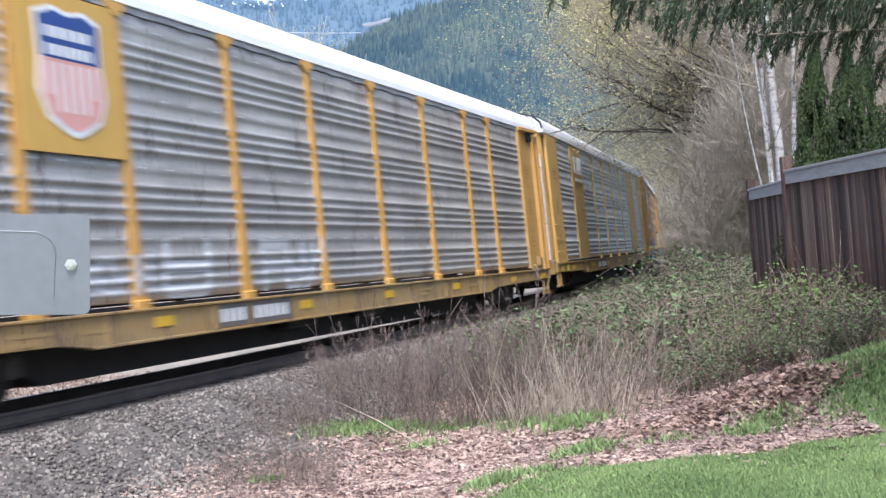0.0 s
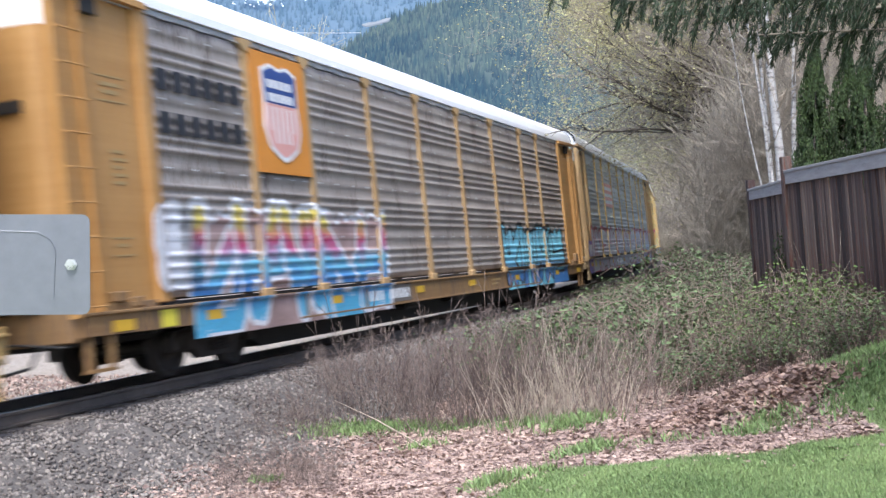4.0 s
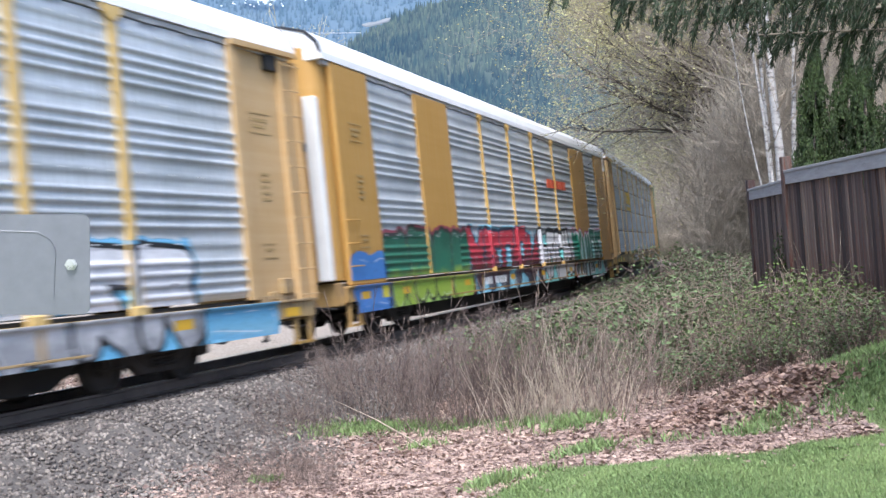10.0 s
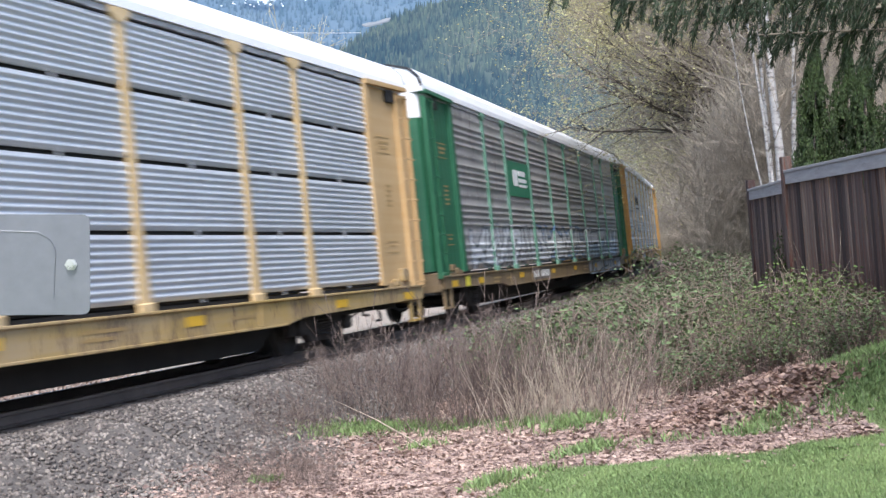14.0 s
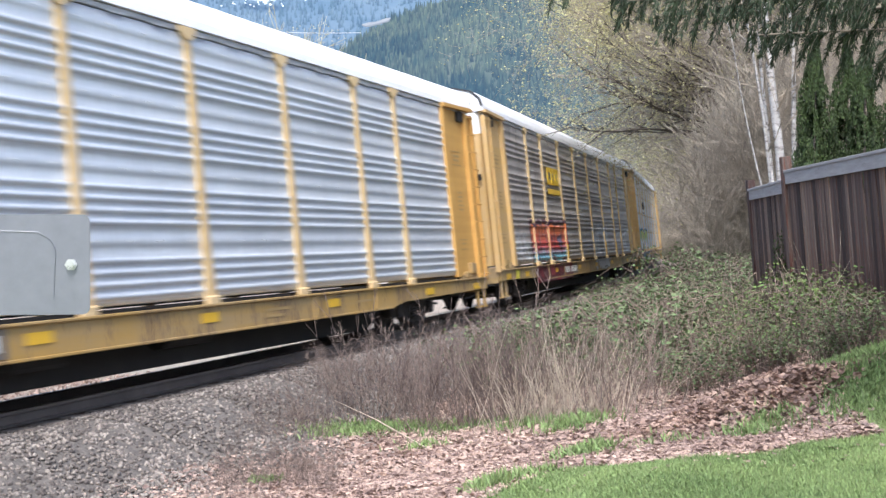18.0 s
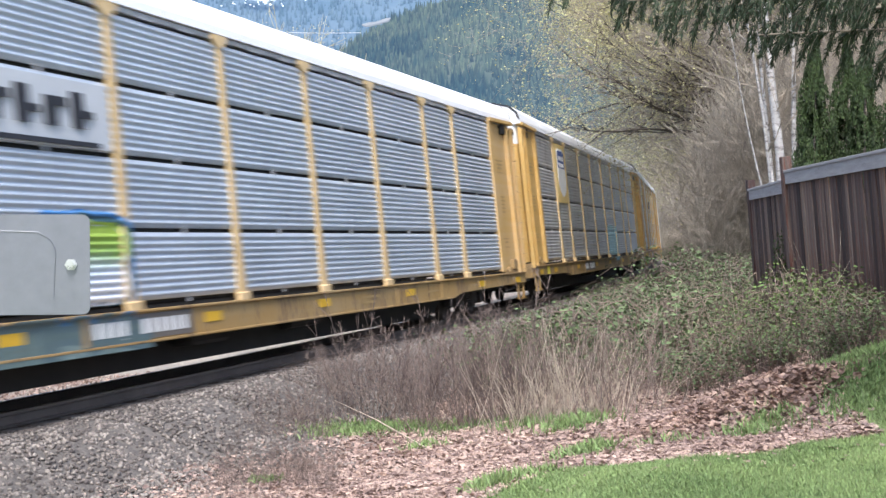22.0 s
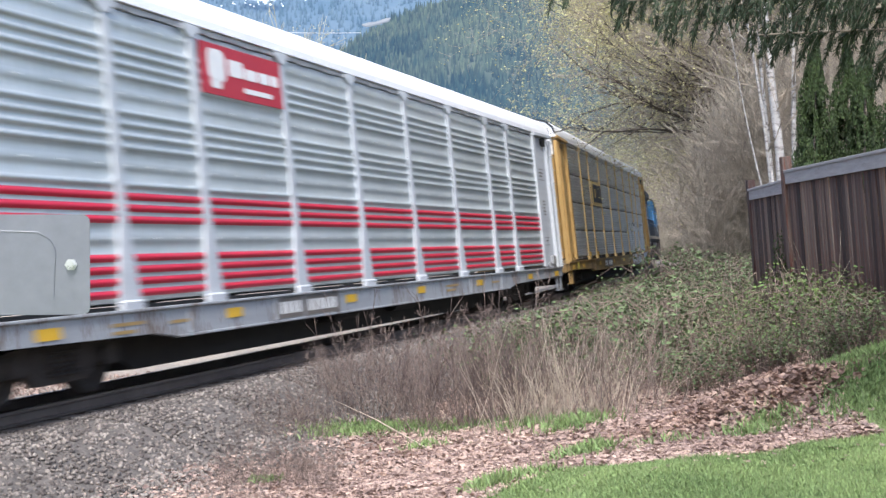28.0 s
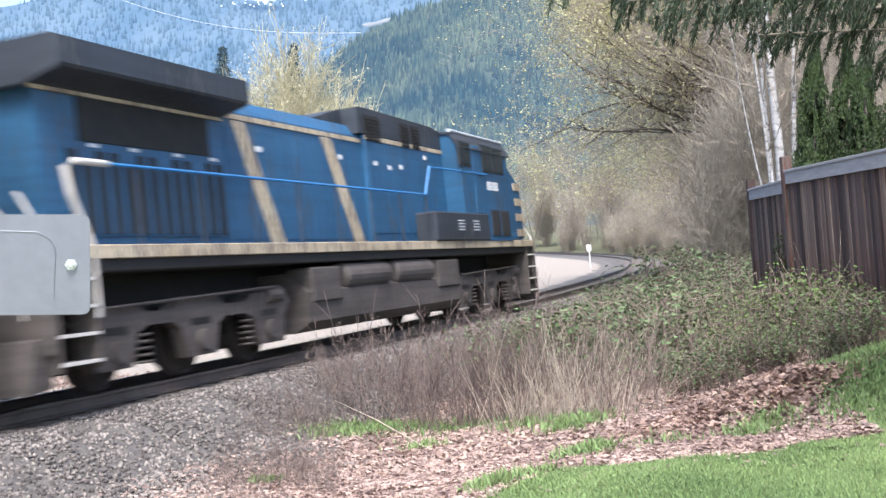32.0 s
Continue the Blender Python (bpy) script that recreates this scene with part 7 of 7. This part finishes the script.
    plate("sign_sheet", c, -6.45, -3.9, 3.02, 3.95, PAINT["light_yellow"], -1.508)
    logo_bars(c, -5.2, 3.15, 2.1, 0.68, "black", "ring")


def locomotive():
    loco = thing("locomotive", "dirty blue diesel locomotive with tan stripes pushing the train", "locomotive", "")
    BLUE = painted("loco_blue", loco, (0.018, 0.072, 0.145), (0.032, 0.115, 0.225), 0.42, 0.0, dirt=(0.055, 0.068, 0.085), dirt_at=0.52)
    DARK = painted("loco_dark", loco, (0.02, 0.024, 0.032), (0.042, 0.049, 0.06), 0.6, 0.0, dirt=(0.11, 0.1, 0.085), dirt_at=0.58)
    STRIPE = painted("loco_tan", loco, (0.4, 0.31, 0.2), (0.55, 0.46, 0.32), 0.6, 0.0, dirt=(0.13, 0.1, 0.09), dirt_at=0.47)
    GRIME = painted("loco_grime", loco, (0.042, 0.035, 0.03), (0.11, 0.092, 0.08), 0.8, 0.0, dirt=(0.05, 0.04, 0.035), dirt_at=0.55)
    RAILW = flat_paint("handrail_white", (0.62, 0.58, 0.52))
    RAILB = flat_paint("handrail_blue", (0.05, 0.22, 0.5), 0.35)
    GLASS, nt, ln = nodes_of("cab_glass")
    nt["Principled BSDF"].inputs["Base Color"].default_value = (0.03, 0.04, 0.045, 1)
    nt["Principled BSDF"].inputs["Roughness"].default_value = 0.08
    bm = bmesh.new()
    prism(bm, [(-0.95, 1.83), (-0.95, 4.02), (-0.8, 4.26), (-0.4, 4.33), (0.4, 4.33), (0.8, 4.26), (0.95, 4.02), (0.95, 1.83)], -9.92, 0.0, "x")
    part("engine_hood", bm, BLUE, loco)
    bm = bmesh.new()
    box(bm, 0.0, 4.6, -1.06, 1.06, 1.83, 4.08, 0.03)
    part("control_cabinet", bm, BLUE, loco)
    bm = bmesh.new()
    prism(bm, [(-0.25, 4.08), (4.6, 4.08), (4.6, 4.5), (3.9, 4.57), (0.1, 4.62), (-0.25, 4.6)], -1.06, 1.06)
    prism(bm, [(-1.6, 4.3), (-0.24, 4.3), (-0.24, 4.58), (-0.5, 4.56)], -0.7, 0.7)
    part("brake_grid_hood", bm, DARK, loco, "dark grey hood with grilles")
    for x0, x1 in ((0.02, 0.83), (2.0, 2.5), (2.65, 3.15)):
        for s in (-1, 1):
            bm = bmesh.new()
            box(bm, x0, x1, min(s * 1.05, s * 1.075), max(s * 1.05, s * 1.075), 3.95, 4.48)
            for k in range(7):
                box(bm, x0, x1, min(s * 1.07, s * 1.09), max(s * 1.07, s * 1.09), 3.97 + 0.07 * k, 4.0 + 0.07 * k)
            part("grille", bm, BLACK_STEEL, loco)
    # radiator wings and the grilles below
    bm = bmesh.new()
    prism(bm, [(-0.96, 3.86), (-1.5, 4.0), (-1.53, 4.04), (-1.53, 4.37), (-1.4, 4.42), (1.4, 4.42), (1.53, 4.37), (1.53, 4.04), (1.5, 4.0), (0.96, 3.86)], -10.1, -5.5, "x")
    part("radiator_wing", bm, DARK, loco, "dark overhanging radiator wing")
    for s in (-1, 1):
        y0, y1 = sorted((s * 0.955, s * 0.975))
        part("radiator_screen", boxm("radiator_screen", BLACK_STEEL, -9.1, -5.9, y0, y1, 3.24, 3.84, 0.0), None, loco)
        part("grille_backing", boxm("grille_backing", BLUE, -9.4, -5.6, y0, y1, 2.0, 3.14), None, loco)
        for k in range(13):
            x = -9.38 + 0.3 * k
            bm = bmesh.new()
            box(bm, x, x + 0.16, *sorted((s * 0.97, s * 1.0)), 2.02, 3.12 - 0.12 * (k % 3 == 1), 0.01)
            part("grille_slat", bm, BLACK_STEEL, loco)
        for x in (-8.9, -8.0, -6.9, -5.9):
            plate_ = boxm("warning_label", PAINT["white"], x, x + 0.2, *sorted((s * 0.958, s * 0.968)), 3.17, 3.22)
            part("warning_label", plate_, None, loco)
        part("upper_stripe", boxm("upper_stripe", STRIPE, -9.9, 4.55, *sorted((s * 0.955, s * 0.972)), 3.90, 3.985), None, loco)
        part("upper_stripe", boxm("upper_stripe", STRIPE, 0.0, 6.6, *sorted((s * 1.06, s * 1.075)), 3.96, 4.05), None, loco)
        for xt, xb in ((-5.17, -4.13), (-1.86, -0.72)):
            bm = bmesh.new()
            prism(bm, [(xt, 3.88), (xt + 0.44, 3.88), (xb + 0.5, 1.86), (xb, 1.86)], *sorted((s * 0.95, s * 0.972)))
            part("slanting_stripe", bm, STRIPE, loco, "worn tan slanting stripe")
        for k in range(9):
            x = -5.4 + 0.6 * k
            bm = bmesh.new()
            box(bm, x + 0.02, x + 0.57, *sorted((s * 0.95, s * 0.963)), 1.95, 3.78, 0.004)
            part("hood_door", bm, BLUE, loco)
        for k in range(5):
            x = 0.1 + 0.88 * k
            bm = bmesh.new()
            box(bm, x + 0.02, x + 0.84, *sorted((s * 1.06, s * 1.073)), 2.05, 3.7, 0.004)
            part("cabinet_door", bm, BLUE, loco)
    # cab and nose
    bm = bmesh.new()
    prism(bm, [(-1.52, 1.83), (-1.52, 4.1), (-1.3, 4.42), (-0.5, 4.55), (0.5, 4.55), (1.3, 4.42), (1.52, 4.1), (1.52, 1.83)], 4.6, 8.45, "x")
    cab = part("cab", bm, BLUE, loco)
    bm = bmesh.new()
    prism(bm, [(-1.56, 4.08), (-1.34, 4.46), (-0.5, 4.59), (0.5, 4.59), (1.34, 4.46), (1.56, 4.08), (1.5, 4.08), (1.3, 4.41), (0.5, 4.54), (-0.5, 4.54), (-1.3, 4.41), (-1.5, 4.08)], 4.55, 8.7, "x")
    part("cab_roof", bm, DARK, cab)
    for s in (-1, 1):
        for x0, x1, z0, z1 in ((4.5, 5.3, 3.68, 4.2), (6.3, 7.0, 3.62, 4.22), (7.1, 8.0, 3.62, 4.2)):
            bm = bmesh.new()
            box(bm, x0 - 0.06, x1 + 0.06, *sorted((s * 1.5, s * 1.54)), z0 - 0.06, z1 + 0.06, 0.015)
            w = part("window", bm, DARK, cab)
            part("pane", boxm("pane", GLASS, x0, x1, *sorted((s * 1.535, s * 1.55)), z0, z1), None, w)
        bm = bmesh.new()
        box(bm, 5.5, 6.1, *sorted((s * 1.5, s * 1.535)), 2.5, 4.2, 0.02)
        part("cab_door", bm, BLUE, cab)
        bm = bmesh.new()
        box(bm, 2.4, 6.3, *sorted((s * 1.06, s * 1.56)), 1.84, 2.5, 0.03)
        lk = part("locker", bm, DARK, loco)
        for x in (3.9, 5.0):
            for k in range(4):
                part("louvre", boxm("louvre", PAINT["pale_grey"], x, x + 0.4, *sorted((s * 1.555, s * 1.575)), 2.08 + 0.07 * k, 2.11 + 0.07 * k), None, lk)
    bm = bmesh.new()
    prism(bm, [(8.3, 1.83), (9.9, 1.83), (9.9, 3.25), (9.62, 3.5), (8.7, 3.8), (8.3, 4.2)], -1.42, 1.42)
    bmesh.ops.bevel(bm, geom=bm.edges[:], offset=0.06, segments=2, affect="EDGES")
    nose = part("nose", bm, BLUE, loco)
    for z in (1.95, 2.38, 2.8, 3.22):
        x1 = 9.93 if z < 3.2 else 9.86
        part("nose_stripe", boxm("nose_stripe", STRIPE, x1 - 0.7, x1, -1.44, 1.44, z, z + 0.2), None, nose)
    bm = bmesh.new()
    box(bm, 8.45, 8.5, -1.2, 1.2, 3.6, 4.15, 0.01)
    part("windscreen", bm, GLASS, cab)
    for s in (-1, 1):
        for x in (6.6, 7.45):
            bm = bmesh.new()
            box(bm, x, x + 0.7, *sorted((s * 1.52, s * 1.545)), 1.95, 2.62, 0.01)
            gr = part("vent_panel", bm, DARK, cab)
            for k in range(5):
                part("vent_bar", boxm("vent_bar", BLACK_STEEL, x + 0.05 + 0.13 * k, x + 0.12 + 0.13 * k, *sorted((s * 1.54, s * 1.555)), 2.0, 2.57), None, gr)
        bm = bmesh.new()
        tube(bm, [(4.5, s * 1.32, 4.5), (8.75, s * 1.32, 4.5)], 0.045, 8)
        part("roof_gutter", bm, PAINT["pale_grey"], cab, "pale grey roof edge")
        for x, z in ((-4.4, 3.42), (-1.15, 3.5), (0.35, 3.45), (1.1, 3.4), (1.75, 3.45), (3.3, 3.75)):
            part("warning_label", boxm("warning_label", PAINT["white"], x, x + 0.17, *sorted((s * 1.07, s * 1.08)) if x > 0 else sorted((s * 0.958, s * 0.975)), z, z + 0.09), None, loco)
        for k in range(4):
            part("number_bar", boxm("number_bar", PAINT["white"], 6.55 + 0.24 * k, 6.7 + 0.24 * k, *sorted((s * 1.52, s * 1.53)), 3.12, 3.34), None, cab)
    # a tan line under the radiator wing
    for s in (-1, 1):
        part("wing_stripe", boxm("wing_stripe", STRIPE, -10.0, -5.5, *sorted((s * 0.96, s * 1.0)), 3.82, 3.9), None, loco)
    # frame, stripe, steps
    bm = bmesh.new()
    box(bm, -10.5, 10.4, -1.45, 1.45, 1.5, 1.68, 0.02)
    box(bm, -9.0, 9.0, -0.5, 0.5, 0.95, 1.5)
    part("frame", bm, BLACK_STEEL, loco)
    for s in (-1, 1):
        part("sill_stripe", boxm("sill_stripe", STRIPE, -10.5, 10.4, *sorted((s * 1.40, s * 1.5)), 1.665, 1.84, 0.01), None, loco)
    for e in (-1, 1):
        bm = bmesh.new()
        box(bm, *sorted((e * 10.4, e * 10.62)), -1.45, 1.45, 0.55, 1.7, 0.03)
        prism(bm, [(e * 10.5, 0.2), (e * 10.95, 0.15), (e * 10.75, 0.75), (e * 10.5, 0.8)], -1.35, 1.35)
        part("pilot", bm, GRIME, loco)
        for s in (-1, 1):
            for k in range(4):
                bm = bmesh.new()
                box(bm, *sorted((e * (9.75), e * (10.5))), *sorted((s * 1.1, s * 1.5)), 0.42 + 0.33 * k, 0.46 + 0.33 * k)
                part("step_tread", bm, RAILW, loco)
            bm = bmesh.new()
            for x in (9.72, 10.48):
                box(bm, *sorted((e * x, e * (x + 0.05))), *sorted((s * 1.1, s * 1.48)), 0.35, 1.66)
            part("step_side", bm, GRIME, loco)
            bm = bmesh.new()
            tube(bm, [(e * 10.5, s * 1.42, 0.95), (e * 10.5, s * 1.42, 1.9), (e * 10.55, s * 1.1, 2.5)], 0.028, 8)
            tube(bm, [(e * 10.6, s * 1.1, 1.0), (e * 10.6, s * 1.1, 2.0), (e * 10.75, s * 0.8, 2.45)], 0.028, 8)
            part("grab_rail", bm, RAILW, loco, "white grab rail")
        bm = bmesh.new()
        box(bm, *sorted((e * 10.5, e * 11.0)), -0.14, 0.14, 0.72, 0.98, 0.03)
        box(bm, *sorted((e * 10.95, e * 11.6)), -0.17, 0.17, 0.68, 1.02, 0.04)
        part("coupler", bm, BLACK_STEEL, loco)
    for s in (-1, 1):
        bm = bmesh.new()
        tube(bm, [(-9.72, s * 1.46, 0.95), (-9.72, s * 1.46, 1.85), (-10.0, s * 1.44, 2.45), (-10.05, s * 1.42, 2.78), (-9.85, s * 1.42, 2.87), (-9.2, s * 1.42, 2.87)], 0.045, 10)
        part("grab_rail", bm, RAILW, loco, "white curved grab rail")
        bm = bmesh.new()
        tube(bm, [(-9.2, s * 1.42, 2.87), (2.25, s * 1.42, 2.87), (2.65, s * 1.42, 3.5), (6.4, s * 1.56, 3.5)], 0.024, 8)
        part("handrail", bm, RAILB, loco, "blue handrail")
        for k in range(8):
            x = -8.6 + 1.55 * k
            bm = bmesh.new()
            tube(bm, [(x, s * 1.43, 1.75), (x, s * 1.42, 2.87)], 0.02, 6)
            part("stanchion", bm, DARK, loco)
    # tank and reservoirs
    bm = bmesh.new()
    prism(bm, [(-1.4, 0.5), (-1.4, 1.0), (-0.9, 1.35), (0.9, 1.35), (1.4, 1.0), (1.4, 0.5), (1.1, 0.32), (-1.1, 0.32)], -3.9, 4.1, "x")
    part("fuel_tank", bm, GRIME, loco, "grimy brown fuel tank")
    for s in (-1, 1):
        for x0, x1 in ((-2.35, -0.2), (0.1, 2.25)):
            bm = bmesh.new()
            xs = [(x0, 0.17), (x0 + 0.07, 0.25), (x1 - 0.07, 0.25), (x1, 0.17)]
            tube(bm, [(x, s * 1.24, 1.24) for x, _ in xs], [r for _, r in xs], 18)
            part("air_reservoir", bm, GRIME, loco)
        for x0, x1 in ((-3.75, -2.6), (2.5, 3.9)):
            bm = bmesh.new()
            box(bm, x0, x1, *sorted((s * 0.95, s * 1.45)), 0.82, 1.42, 0.03)
            part("equipment_box", bm, GRIME, loco)
    wheel = wheelset_mesh(0.53, "wheelset")
    for c in (-7.0, 7.0):
        for k in (-1.25, 0.75, 2.5):
            bm = bmesh.new()
            box(bm, c + k - 0.45, c + k + 0.45, -0.62, 0.62, 0.22, 0.95, 0.06)
            part("traction_motor", bm, BLACK_STEEL, loco)
    for c in (-7.0, 7.0):
        for s in (-1, 1):
            o = [(-2.8, 0.9), (-2.6, 1.06), (-1.6, 1.08), (-1.3, 0.96), (-0.7, 0.96), (-0.45, 1.12), (0.45, 1.12), (0.7, 0.96), (1.3, 0.96), (1.6, 1.08), (2.6, 1.06), (2.8, 0.9), (2.6, 0.7), (2.5, 0.26), (1.72, 0.26), (1.55, 0.7), (1.3, 0.78), (0.7, 0.78), (0.5, 0.68), (0.38, 0.26), (-0.38, 0.26), (-0.5, 0.68), (-0.7, 0.78), (-1.3, 0.78), (-1.55, 0.7), (-1.72, 0.26), (-2.5, 0.26), (-2.6, 0.7)]
            bm = bmesh.new()
            prism(bm, [(c + a, b) for a, b in o], *sorted((s * 1.0, s * 1.2)))
            fr = part("bogie_frame", bm, GRIME, loco)
            for k in (-1, 0, 1):
                bm = bmesh.new()
                lathe(bm, [(0.15, -0.06), (0.15, 0.04), (0.09, 0.07)], 16, Matrix.Translation((c + 2.05 * k, s * 1.22, 0.48)))
                part("axle_box", bm, GRIME, fr)
                part("pedestal_slot", boxm("pedestal_slot", BLACK_STEEL, c + 2.05 * k - 0.26, c + 2.05 * k + 0.26, *sorted((s * 1.19, s * 1.206)), 0.7, 0.8), None, fr)
            for k in (-1.0, 1.0):
                bm = bmesh.new()
                for j in range(5):
                    lathe(bm, [(0.1, -0.02), (0.115, 0.0), (0.1, 0.02)], 12, Matrix.Translation((c + k * 1.38, s * 1.14, 0.3 + 0.09 * j)) @ Matrix.Rotation(math.pi / 2, 4, "X"))
                part("spring", bm, GRIME, fr)
            bm = bmesh.new()
            tube(bm, [(c - 2.4, s * 1.26, 1.05), (c + 2.3, s * 1.26, 1.15)], 0.025, 6)
            tube(bm, [(c + 2.0, s * 1.15, 1.02), (c + 2.5, s * 1.15, 1.02)], 0.14, 12)
            part("brake_cylinder", bm, GRIME, fr)
        for k in (-1, 0, 1):
            WHEELS.append((piece("wheelset", wheel, loco, Matrix.Translation((c + 1.98 * k, 0, 0.53))), (c + 1.98 * k, 0, 0.53), 0.53, CAR_PITCH + 11.62))
    VEHICLES.append((loco, CAR_PITCH + 11.62, LOCO_BASE))


fleet()
locomotive()


def motions():
    times = [0.5 * k for k in range(65)]
    for ob, ahead, half in VEHICLES:
        walk(ob, [(t, vehicle_pose(train_s(t) + ahead, half)) for t in times])
    # the wheels turn while their vehicle is near; elsewhere they rest
    for ob, at, r, ahead in WHEELS:
        rows, last = [], None
        for k in range(0, 961):
            t = k / 30
            s = train_s(t) + ahead + at[0]
            if -6 < s < 75 or k in (0, 960):
                ss = min(max(s, -6), 75)
                rows.append((t, Matrix.Translation(at) @ Matrix.Rotation((-ss / r) % (2 * math.pi), 4, "Y")))
        if len(rows) > 2:
            walk(ob, rows)


motions()
